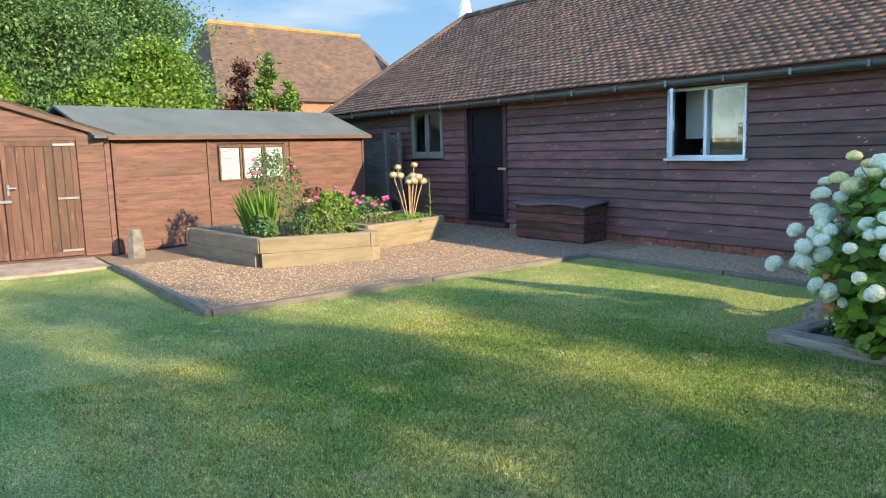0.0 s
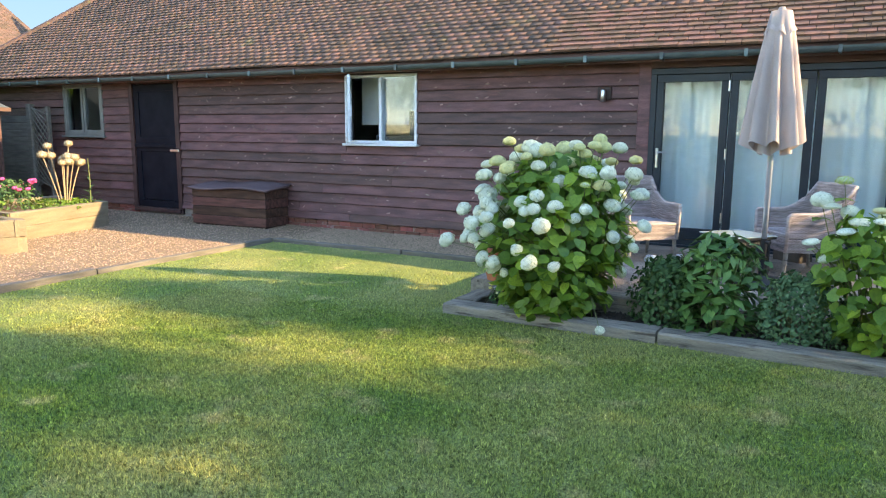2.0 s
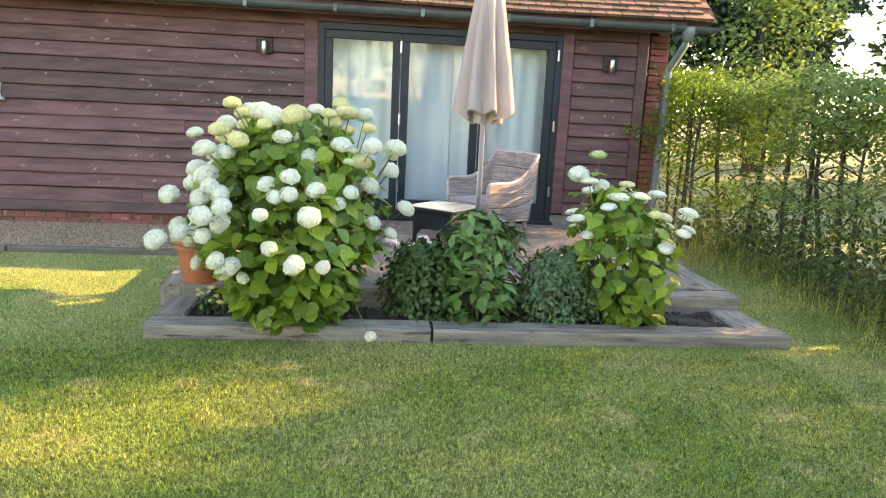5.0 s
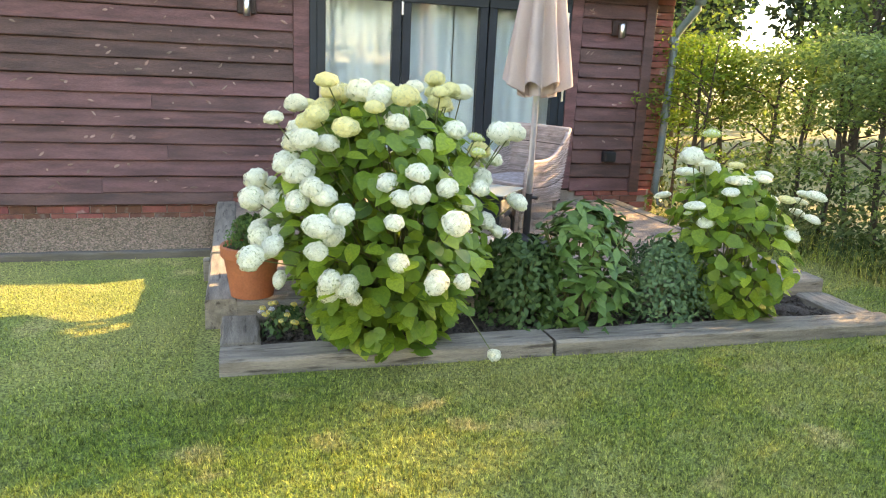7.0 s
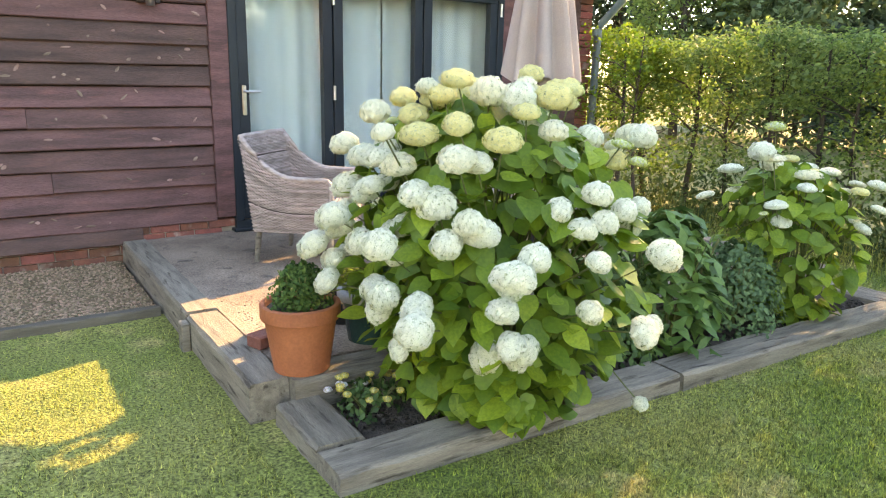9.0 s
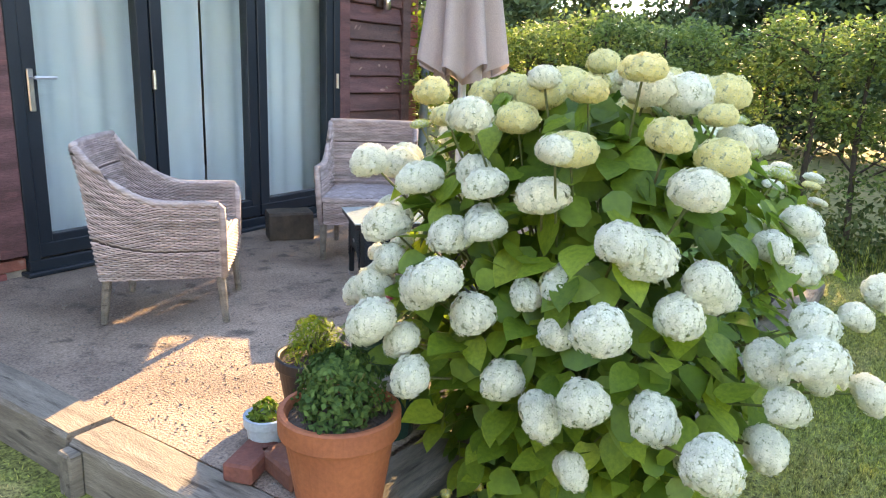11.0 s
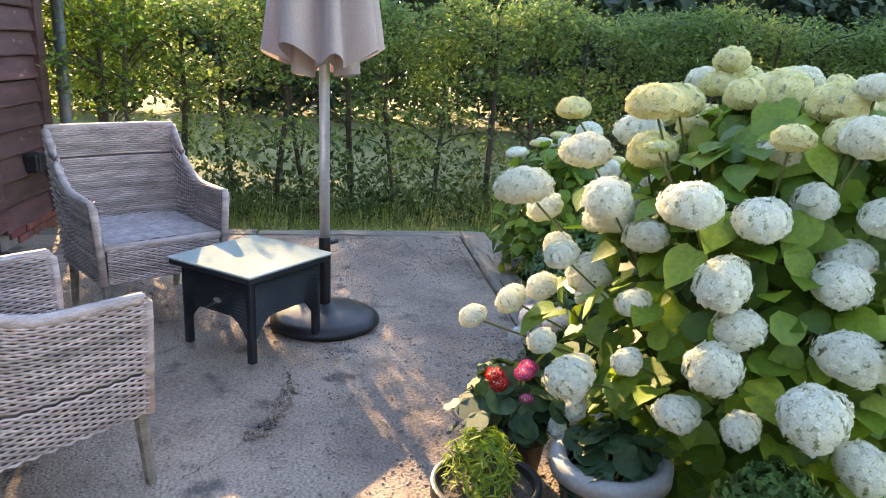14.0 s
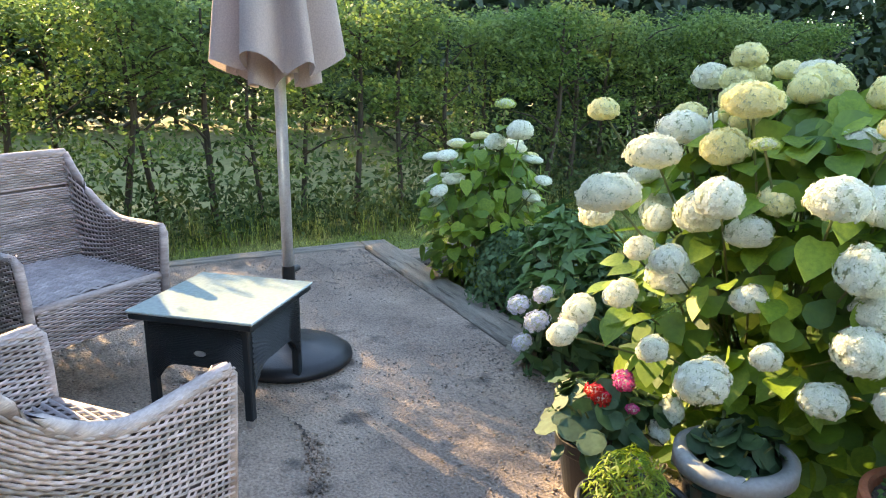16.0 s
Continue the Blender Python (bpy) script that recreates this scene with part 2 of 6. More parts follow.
GREENPOT = mat("dark green glazed pot", (0.015, 0.045, 0.04), (0.02, 0.06, 0.052), 5, 80, 0.25, 0.05)
RIMGREY = mat("grey pot rim", (0.34, 0.34, 0.32), (0.28, 0.28, 0.27), 6, 80, 0.6, 0.1)
BLUEPOT = mat("pale blue glazed pot", (0.42, 0.52, 0.58), (0.36, 0.46, 0.53), 6, 80, 0.4, 0.05)
PETAL = mat("white florets", (0.92, 0.92, 0.81), (0.89, 0.90, 0.74), 14, 60, 0.8, 0, island=0.10, trans=0.42)
CREAM = mat("cream florets", (0.89, 0.82, 0.40), (0.88, 0.84, 0.52), 14, 60, 0.8, 0, island=0.10, trans=0.42)
PALECREAM = mat("pale cream florets", (0.9, 0.87, 0.66), (0.89, 0.88, 0.72), 14, 60, 0.8, 0, island=0.10, trans=0.35)
HEADCORE = mat("flower head core with painted gap shade", (0.74, 0.76, 0.58), (0.34, 0.38, 0.22), 7, 60, 0.9, 0.2)
LIME = mat("lime buds", (0.46, 0.56, 0.13), (0.6, 0.64, 0.25), 14, 60, 0.8, 0, island=0.2, trans=0.3)
LILAC = mat("lilac florets", (0.70, 0.68, 0.80), (0.78, 0.77, 0.82), 14, 60, 0.8, 0, island=0.15, trans=0.3)
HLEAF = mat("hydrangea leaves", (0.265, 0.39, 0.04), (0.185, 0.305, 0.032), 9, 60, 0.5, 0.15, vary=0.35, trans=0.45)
# inner leaves: a darker copy of HLEAF, plant shade put into its colour
HLEAFSHADE = mat("hydrangea inner leaves in painted shade", (0.175, 0.29, 0.03), (0.105, 0.205, 0.024), 9, 60, 0.5, 0.15, island=0.35, trans=0.3)
MLEAF = mat("mid green shrub leaves", (0.085, 0.18, 0.038), (0.12, 0.225, 0.055), 9, 60, 0.45, 0.1, spec=0.4, island=0.35, trans=0.22)
SAGE = mat("dense sage green leaves", (0.075, 0.15, 0.06), (0.1, 0.18, 0.075), 9, 60, 0.6, 0.1, spec=0.3, island=0.35, trans=0.15)
DLEAF = mat("dark shrub leaves", (0.05, 0.105, 0.03), (0.068, 0.135, 0.042), 9, 60, 0.6, 0.1, spec=0.3, island=0.4, trans=0.15)
HEDGELEAF = mat("hornbeam leaves", (0.14, 0.235, 0.05), (0.205, 0.29, 0.08), 1.2, 60, 0.6, 0, island=0.4, trans=0.52)
TREELEAF = mat("tree leaves", (0.075, 0.145, 0.035), (0.11, 0.185, 0.055), 0.6, 30, 0.6, 0, island=0.4, trans=0.35)
FERN = mat("feathery lime leaves", (0.17, 0.27, 0.02), (0.23, 0.32, 0.03), 9, 60, 0.6, 0, island=0.3, trans=0.45)
LIMELEAF = mat("bright shrub leaves", (0.13, 0.23, 0.02), (0.17, 0.26, 0.035), 0.8, 30, 0.6, 0, island=0.3, trans=0.4)
PINELEAF = mat("conifer needles", (0.03, 0.062, 0.028), (0.045, 0.08, 0.036), 0.8, 30, 0.6, 0, island=0.4, trans=0.1)
CYPRESS = mat("cypress sprays", (0.07, 0.14, 0.015), (0.13, 0.2, 0.03), 0.9, 30, 0.7, 0, island=0.4, trans=0.2)
BRONZE = mat("bronze conifer sprays", (0.13, 0.05, 0.03), (0.09, 0.035, 0.025), 0.9, 30, 0.7, 0, island=0.4, trans=0.2)
BUSHLEAF = mat("far bush leaves", (0.07, 0.12, 0.043), (0.11, 0.165, 0.062), 0.8, 30, 0.7, 0, island=0.45, trans=0.25)
UNDERGROWTH = mat("rough hedge-foot growth", (0.06, 0.11, 0.025), (0.1, 0.145, 0.04), 1.5, 30, 0.7, 0, island=0.4, trans=0.25)
BARK = mat("grey brown bark", (0.09, 0.07, 0.05), (0.055, 0.042, 0.032), 8, 40, 0.9, 0.6)
STEM = mat("green stems", (0.11, 0.15, 0.04), (0.15, 0.15, 0.06), 9, 60, 0.7, 0.1)
DRYSTEM = mat("straw stems", (0.42, 0.30, 0.17), (0.34, 0.24, 0.14), 9, 60, 0.8, 0.1)
PINK = mat("pink petals", (0.72, 0.10, 0.30), (0.62, 0.07, 0.25), 9, 60, 0.7, 0, island=0.2, trans=0.3)
RED = mat("red petals", (0.62, 0.012, 0.02), (0.5, 0.01, 0.02), 9, 60, 0.7, 0, island=0.2, trans=0.2)
YELLOW = mat("yellow petals", (0.75, 0.58, 0.08), (0.8, 0.72, 0.3), 9, 60, 0.7, 0, island=0.3, trans=0.2)
HWALL = mat("house tile hanging", (0.34, 0.13, 0.075), (0.25, 0.09, 0.055), 3, 30, 0.85, 0.3)

# ---- mesh helpers ----


def mesh_of(bm, name, material):
    me = bpy.data.meshes.new(name)
    bm.to_mesh(me)
    bm.free()
    me.materials.append(material)
    return me


def part(name, bm, material, parent=None, label="", smooth=False):
    me = mesh_of(bm, name, material)
    if smooth:
        me.shade_smooth()
    ob = new(name, me)
    if parent is not None:
        ob.parent = parent
    if label:
        ob["label"] = label
    return ob


def thing(name, at=(0, 0, 0), rz=0.0, label="", category="", group="", kind=""):
    ob = new(name)
    ob.empty_display_size = 0.05
    ob.matrix_basis = pose(at[0], at[1], at[2], 0, 0, rz)
    return tagged(ob, label, category, group, kind)


def box(bm, x0, x1, y0, y1, z0, z1, bevel=0.0):
    m = Matrix.LocRotScale(((x0 + x1) / 2, (y0 + y1) / 2, (z0 + z1) / 2), None, (x1 - x0, y1 - y0, z1 - z0))
    r = bmesh.ops.create_cube(bm, size=1, matrix=m)
    if bevel:
        bmesh.ops.bevel(bm, geom=list({e for v in r["verts"] for e in v.link_edges}), offset=bevel, segments=1, affect="EDGES")
    return bm


def boxbm(*a, **k):
    return box(bmesh.new(), *a, **k)


def tube(bm, pts, radii, sides=8, caps=True):
    rings = []
    pts = [Vector(p) for p in pts]
    if not hasattr(radii, "__len__"):
        radii = [radii] * len(pts)
    for i, p in enumerate(pts):
        d = (pts[min(i + 1, len(pts) - 1)] - pts[max(i - 1, 0)]).normalized()
        a = d.orthogonal().normalized() if abs(d.z) < 0.95 else Vector((1, 0, 0)) - d * d.x
        a.normalize()
        b = d.cross(a)
        rings.append([bm.verts.new(p + radii[i] * (a * math.cos(2 * math.pi * k / sides) + b * math.sin(2 * math.pi * k / sides))) for k in range(sides)])
    for r, s in zip(rings, rings[1:]):
        for k in range(sides):
            bm.faces.new((r[k], r[(k + 1) % sides], s[(k + 1) % sides], s[k]))
    if caps:
        bm.faces.new(rings[0][::-1]), bm.faces.new(rings[-1])
    return bm


def lathe(bm, profile, sides=32, at=(0, 0, 0)):
    """Turn (radius, height) pairs round the upright axis."""
    rings = []
    for r, z in profile:
        if r < 1e-5:
            rings.append([bm.verts.new((at[0], at[1], at[2] + z))])
        else:
            rings.append([bm.verts.new((at[0] + r * math.cos(2 * math.pi * k / sides), at[1] + r * math.sin(2 * math.pi * k / sides), at[2] + z)) for k in range(sides)])
    for a, b in zip(rings, rings[1:]):
        for k in range(sides):
            q = [a[k % len(a)], a[(k + 1) % len(a)], b[(k + 1) % len(b)], b[k % len(b)]]
            q = [v for i, v in enumerate(q) if v not in q[:i]]
            if len(q) > 2:
                bm.faces.new(q)
    return bm


def raw(name, verts, faces, material, parent=None, smooth=False):
    """One mesh from arrays of corners and of equal-sided faces."""
    me = bpy.data.meshes.new(name)
    verts, faces = np.asarray(verts, dtype=np.float32), np.asarray(faces, dtype=np.int32)
    k = faces.shape[1]
    me.vertices.add(len(verts)), me.loops.add(faces.size), me.polygons.add(len(faces))
    me.vertices.foreach_set("co", verts.ravel())
    me.loops.foreach_set("vertex_index", faces.ravel())
    me.polygons.foreach_set("loop_start", np.arange(0, faces.size, k, dtype=np.int32))
    me.update(calc_edges=True)
    me.validate()
    me.materials.append(material)
    if smooth:
        me.shade_smooth()
    ob = new(name, me)
    if parent is not None:
        ob.parent = parent
    return ob


def scatter(shape, faces, places, normals, sizes, rng, spin=True):
    """Copies of a small shape (corners n x 3, up is z) laid at places, turned to normals; gives corners and faces."""
    shape, faces = np.asarray(shape, float), np.asarray(faces, int)
    n = np.asarray(normals, float)
    n = n / np.maximum(np.linalg.norm(n, axis=1, keepdims=True), 1e-6)
    h = np.where(np.abs(n[:, 2:3]) < 0.9, np.array([[0, 0, 1.0]]), np.array([[1.0, 0, 0]]))
    a = np.cross(h, n)
    a /= np.linalg.norm(a, axis=1, keepdims=True)
    b = np.cross(n, a)
    th = rng.uniform(0, 2 * np.pi, len(n)) if spin else np.zeros(len(n))
    c, s = np.cos(th)[:, None], np.sin(th)[:, None]
    a, b = a * c + b * s, b * c - a * s
    sizes = np.broadcast_to(np.asarray(sizes, float), (len(n),))[:, None, None]
    v = shape[None, :, 0:1] * a[:, None] + shape[None, :, 1:2] * b[:, None] + shape[None, :, 2:3] * n[:, None]
    v = v * sizes + np.asarray(places, float)[:, None]
    f = faces[None] + (np.arange(len(n)) * len(shape))[:, None, None]
    return v.reshape(-1, 3), f.reshape(-1, faces.shape[1])


QUAD = ([(-0.5, 0, 0), (0, -0.28, 0.06), (0.5, 0, 0), (0, 0.28, 0.06)], [(0, 1, 2, 3)])

# ---- the ground ----
EAVE_Z, PITCH = 2.50, 0.791
BARN_L, BARN_R, RIDGE_Y = -18.3, 0.28, 2.6


def grid_sheet(x0, x1, y0, y1, nx, ny, zf):
    xs, ys = np.linspace(x0, x1, nx), np.linspace(y0, y1, ny)
    gx, gy = np.meshgrid(xs, ys)
    v = np.stack([gx, gy, zf(gx, gy)], -1).reshape(-1, 3)
    i = (np.arange(ny - 1)[:, None] * nx + np.arange(nx - 1)[None]).ravel()
    return v, np.stack([i, i + 1, i + nx + 1, i + nx], 1)


v, f = grid_sheet(-900, 900, -900, 900, 37, 37, lambda x, y: 0 * x - 0.03)
tagged(raw("ground", v, f, MEADOW), "sunlit rough meadow grass beyond the garden", "ground", kind="structure")
v, f = grid_sheet(-24, 0.55, -22, -1.38, 90, 80, lambda x, y: 0.012 * np.sin(x * 1.7 + y) * np.cos(y * 1.3) - 0.004)
tagged(raw("lawn", v, f, LAWN, smooth=True), "short mown lawn with dry straw patches", "lawn", kind="structure")
part("gravel_area", box(boxbm(-24, -8.56, -6.88, -1.36, -0.1, 0.025), -24, -4.6, -1.36, 0.02, -0.1, 0.022), GRAVEL)
tagged(bpy.data.objects["gravel_area"], "loose golden pea gravel between timber edgings", "gravel", kind="structure")
tagged(part("path_slab", boxbm(-16.5, -12.7, -8.9, -6.92, -0.1, 0.03, bevel=0.01), CONCRETE), "pale concrete path in front of the shed doors", "path", kind="structure")

# a far screen of blue evening sky with thin cloud behind the house
m = bpy.data.materials.new("far blue sky")
m.use_nodes = True
nn, ll = m.node_tree.nodes, m.node_tree.links
geo = nn.new("ShaderNodeNewGeometry")
sep = nn.new("ShaderNodeSeparateXYZ")
ll.new(geo.outputs["Position"], sep.inputs[0])
mr = nn.new("ShaderNodeMapRange")
mr.inputs["From Max"].default_value = 150
ll.new(sep.outputs["Z"], mr.inputs["Value"])
grad = nn.new("ShaderNodeMix")
grad.data_type = "RGBA"
grad.inputs["A"].default_value, grad.inputs["B"].default_value = (0.42, 0.62, 0.78, 1), (0.17, 0.38, 0.70, 1)
ll.new(mr.outputs[0], grad.inputs["Factor"])
mp = nn.new("ShaderNodeMapping")
mp.inputs["Scale"].default_value = (0.008, 0.008, 0.035)
ll.new(geo.outputs["Position"], mp.inputs[0])
cl = nn.new("ShaderNodeTexNoise")
cl.inputs["Scale"].default_value, cl.inputs["Detail"].default_value = 1.0, 7
ll.new(mp.outputs[0], cl.inputs["Vector"])
cr_ = nn.new("ShaderNodeValToRGB")
cr_.color_ramp.elements[0].position, cr_.color_ramp.elements[1].position = 0.48, 0.80
ll.new(cl.outputs["Fac"], cr_.inputs[0])
cm = nn.new("ShaderNodeMix")
cm.data_type = "RGBA"
cm.inputs["B"].default_value = (0.75, 0.80, 0.86, 1)
ll.new(cr_.outputs[0], cm.inputs["Factor"]), ll.new(grad.outputs["Result"], cm.inputs["A"])
em = nn.new("ShaderNodeEmission")
em.inputs[1].default_value = 0.27
ll.new(cm.outputs["Result"], em.inputs[0]), ll.new(em.outputs[0], nn["Material Output"].inputs["Surface"])
az = np.radians(np.linspace(100, 215, 40))
vv = np.concatenate([np.stack([420 * np.cos(az), 420 * np.sin(az), np.full(40, z)], 1) for z in (-5, 60, 170)])
i = np.concatenate([np.arange(39), 40 + np.arange(39)])
bd_ = tagged(raw("backdrop", vv, np.stack([i, i + 1, i + 41, i + 40], 1), m), "blue evening sky with thin high cloud", "sky", kind="structure")

# ---- the barn ----
OPEN = [(-15.05, -13.88, 1.39, 2.42, "w1"), (-13.13, -11.85, 0.13, 2.43, "sd"), (-8.25, -6.99, 1.33, 2.36, "w2"), (-3.70, -0.99, 0.17, 2.31, "bd")]
wall = thing("wall_south", (0, 0, 0), 0, "dark brown weatherboarded barn wall on a brick plinth", "wall", kind="structure")
bm = bmesh.new()
xs = [BARN_L] + [q for o in OPEN for q in (o[0], o[1])] + [-0.02]
for i in range(0, len(xs), 2):
    box(bm, xs[i], xs[i + 1], 0.02, 0.18, 0.0, EAVE_Z + 0.12)
for x0, x1, z0, z1, _ in OPEN:
    box(bm, x0, x1, 0.02, 0.18, z1, EAVE_Z + 0.12)
    box(bm, x0, x1, 0.02, 0.18, 0.0, z0)
# dark core behind the boards, seen in their gaps as painted lap shade
part("wall_core", bm, UNDER, wall)
tagged(part("wall_east", boxbm(BARN_R - 0.12, BARN_R, 0.12, 5.2, 0.0, 2.6), MORTAR), "brick end wall of the barn", "wall", kind="structure")
tagged(part("wall_west", boxbm(BARN_L, BARN_L + 0.15, 0.2, 5.2, 0.0, 2.6), BOARD), "dark boarded end wall of the barn", "wall", kind="structure")
tagged(part("wall_north", boxbm(BARN_L, BARN_R, 5.05, 5.2, 0.0, 2.6), BOARD), "dark boarded back wall of the barn", "wall", kind="structure")
tagged(part("ceiling", boxbm(BARN_L + 0.2, BARN_R - 0.2, 0.2, 5.0, 2.52, 2.56), INNER), "plain pale ceiling inside the barn", "ceiling", kind="structure")
tagged(part("floor", boxbm(BARN_L + 0.2, BARN_R - 0.2, 0.19, 5.0, 0.0, 0.16), INNER), "plain floor inside the barn", "floor", kind="structure")
for i, x in enumerate((-16.2, -10.0, -5.2)):
    tagged(part("partition_%d" % (i + 1), boxbm(x, x + 0.1, 0.19, 5.0, 0.17, 2.5), INNER), "plain plastered partition inside the barn", "wall", kind="structure")
tagged(part("partition_4", boxbm(-16.1, -0.2, 3.4, 3.5, 0.17, 2.5), INNER), "plain plastered inner wall of the barn", "wall", kind="structure")

# roof: front slope, hipped at the far end, back slope
roof = thing("roof", (0, 0, 0), 0, "mossy brown clay tiled barn roof", "roof", kind="structure")
RX0, RX1, RY0 = BARN_L - 0.35, 0.62, -0.36
HIP_X = RX0 + 2.34
ridge_z = EAVE_Z + (RIDGE_Y - RY0) * PITCH
bm = bmesh.new()
P = [bm.verts.new(p) for p in ((RX0, RY0, EAVE_Z), (RX1, RY0, EAVE_Z), (RX1, RIDGE_Y, ridge_z), (HIP_X, RIDGE_Y, ridge_z), (RX0, 2 * RIDGE_Y - RY0, EAVE_Z), (RX1, 2 * RIDGE_Y - RY0, EAVE_Z))]
for q in ((0, 1, 2, 3), (3, 2, 5, 4), (0, 3, 4), (0, 4, 5, 1), (1, 5, 2)):
    bm.faces.new([P[i] for i in q])
part("underlay", bm, UNDER, roof)

# fascia, gutter, downpipe
tagged(part("fascia", boxbm(BARN_L, 0.3, -0.30, -0.27, 2.36, 2.50), BOARD), "dark stained fascia board", "trim", kind="structure")
tagged(part("soffit", boxbm(BARN_L, 0.3, -0.27, 0.02, 2.44, 2.46), DARKWOOD), "dark soffit boards under the eaves", "trim", kind="structure")
gutter = thing("gutter", (0, 0, 0), 0, "grey-green half-round gutter along the eaves", "gutter")
bm = bmesh.new()
for y, z0 in ((-0.37, 2.44),):
    prof = [(0.062 * math.cos(a), 0.062 * math.sin(a)) for a in np.linspace(math.pi, 2 * math.pi, 9)] + [(0.054 * math.cos(a), 0.054 * math.sin(a)) for a in np.linspace(2 * math.pi, math.pi, 9)]
    rings = [[bm.verts.new((x, y + p, z0 + q)) for p, q in prof] for x in (BARN_L - 0.3, 0.62)]
    for k in range(len(prof)):
        bm.faces.new((rings[0][k], rings[0][(k + 1) % len(prof)], rings[1][(k + 1) % len(prof)], rings[1][k]))
    bm.faces.new(rings[0]), bm.faces.new(rings[1][::-1])
part("trough", bm, GUTTER, gutter, smooth=False)
for k in range(21):
    x = BARN_L + 0.4 + k * 0.9
    b = part("bracket", boxbm(x - 0.012, x + 0.012, -0.44, -0.27, 2.368, 2.382, bevel=0.003), GUTTER, gutter)
    part("clip", boxbm(x - 0.02, x + 0.02, -0.445, -0.428, 2.37, 2.45, bevel=0.003), PIPE if k % 2 else GUTTER, gutter)
down = thing("downpipe", (0, 0, 0), 0, "weathered grey downpipe with a kicked-out shoe", "downpipe")
part("pipe", tube(bmesh.new(), [(0.30, -0.37, 2.40), (0.29, -0.35, 2.25), (0.25, -0.10, 2.02), (0.24, -0.07, 1.9), (0.22, -0.06, 0.5), (0.20, -0.06, 0.28), (0.27, -0.10, 0.14), (0.38, -0.16, 0.05)], 0.042, 12), PIPE, down, smooth=True)
part("hopper", lathe(bmesh.new(), [(0.0, -0.1), (0.05, -0.1), (0.07, 0.0), (0.075, 0.05), (0.0, 0.05)], 16, (0.30, -0.37, 2.38)), PIPE, down, smooth=True)
for z in (1.9, 1.1, 0.45):
    part("collar", tube(bmesh.new(), [(0.232, -0.065, z), (0.231, -0.065, z + 0.07)], 0.052, 12), PIPE, down)


def frame_of(bm, x0, x1, z0, z1, w, y0, y1):
    box(bm, x0, x1, y0, y1, z1 - w, z1, 0.004), box(bm, x0, x1, y0, y1, z0, z0 + w, 0.004)
    box(bm, x0, x0 + w, y0, y1, z0 + w, z1 - w, 0.004), box(bm, x1 - w, x1, y0, y1, z0 + w, z1 - w, 0.004)
    return bm


def pane(x0, x1, z0, z1, y, parent, name="pane"):
    p = part(name, boxbm(x0, x1, y - 0.004, y + 0.004, z0, z1), GLASS, parent)
    p.visible_shadow = False
    return p


# far casement window
w = thing("window_1", (0, 0, 0), 0, "grey two-light casement window in the barn wall", "window", kind="structure")
part("window_frame", frame_of(bmesh.new(), -15.05, -13.88, 1.42, 2.42, 0.05, -0.04, 0.10), GREYFRAME, w)
part("window_sill", boxbm(-15.1, -13.83, -0.09, 0.1, 1.385, 1.418, bevel=0.006), GREYFRAME, w)
for x0, x1 in ((-15.0, -14.475), (-14.455, -13.93)):
    s = part("casement", frame_of(bmesh.new(), x0, x1, 1.47, 2.37, 0.055, -0.03, 0.03), GREYFRAME, w)
    pane(x0 + 0.055, x1 - 0.055, 1.525, 2.315, 0.0, s)
# stable door
d = thing("door_1", (0, 0, 0), 0, "black panelled stable door in a dark timber frame", "door", kind="structure")
bm = bmesh.new()
box(bm, -13.13, -13.03, -0.05, 0.1, 0.05, 2.43, 0.006), box(bm, -11.95, -11.85, -0.05, 0.1, 0.05, 2.43, 0.006), box(bm, -13.03, -11.95, -0.05, 0.1, 2.35, 2.43, 0.006)
part("door_frame", bm, DARKWOOD, d)
for z0, z1 in ((0.14, 1.27), (1.29, 2.34)):
    bm = frame_of(bmesh.new(), -13.02, -11.96, z0, z1, 0.12, -0.02, 0.03)
    leaf = part("door_leaf", bm, BLACKDOOR, d)
    part("door_panel", boxbm(-12.9, -12.08, 0.0, 0.02, z0 + 0.12, z1 - 0.12), BLACKDOOR, leaf)
part("weather_bar", boxbm(-13.02, -11.96, -0.05, -0.02, 1.22, 1.29, bevel=0.008), BLACKDOOR, d)
part("door_handle", boxbm(-12.08, -11.86, -0.075, -0.05, 1.155, 1.20, bevel=0.008), CHROME, d, "pale metal latch")
part("threshold", boxbm(-13.1, -11.88, -0.08, 0.1, 0.06, 0.135, bevel=0.008), DARKWOOD, d)
# white window with an open casement
w = thing("window_2", (0, 0, 0), 0, "white window with its casement swung open", "window", kind="structure")
part("window_frame", frame_of(bmesh.new(), -8.25, -6.99, 1.36, 2.36, 0.04, -0.045, 0.08), WHITEPVC, w)
part("mullion", boxbm(-7.64, -7.59, -0.045, 0.06, 1.40, 2.32, bevel=0.005), WHITEPVC, w)
part("window_sill", boxbm(-8.28, -6.96, -0.10, 0.08, 1.32, 1.357, bevel=0.008), WHITEPVC, w)
pane(-7.59, -7.03, 1.40, 2.32, -0.01, w)
sash = part("casement", frame_of(bmesh.new(), 0, 0.58, 1.385, 2.335, 0.055, -0.02, 0.02), WHITEPVC, w)
sash.matrix_basis = pose(-8.22, -0.055, 0, 0, 0, -50)
pn = pane(0.055, 0.525, 1.44, 2.28, 0, sash)
part("casement_handle", boxbm(0.53, 0.555, 0.02, 0.045, 1.75, 1.9, bevel=0.004), WHITEPVC, sash)
tagged(part("roller_blind", boxbm(-8.4, -6.9, 0.62, 0.626, 1.64, 2.46), BLIND), "white roller blind half lowered", "blind")
cab = thing("dark_cabinet", (-6.9, 0.26, 0.16), 0, "dark cabinet standing inside the room", "cabinet")
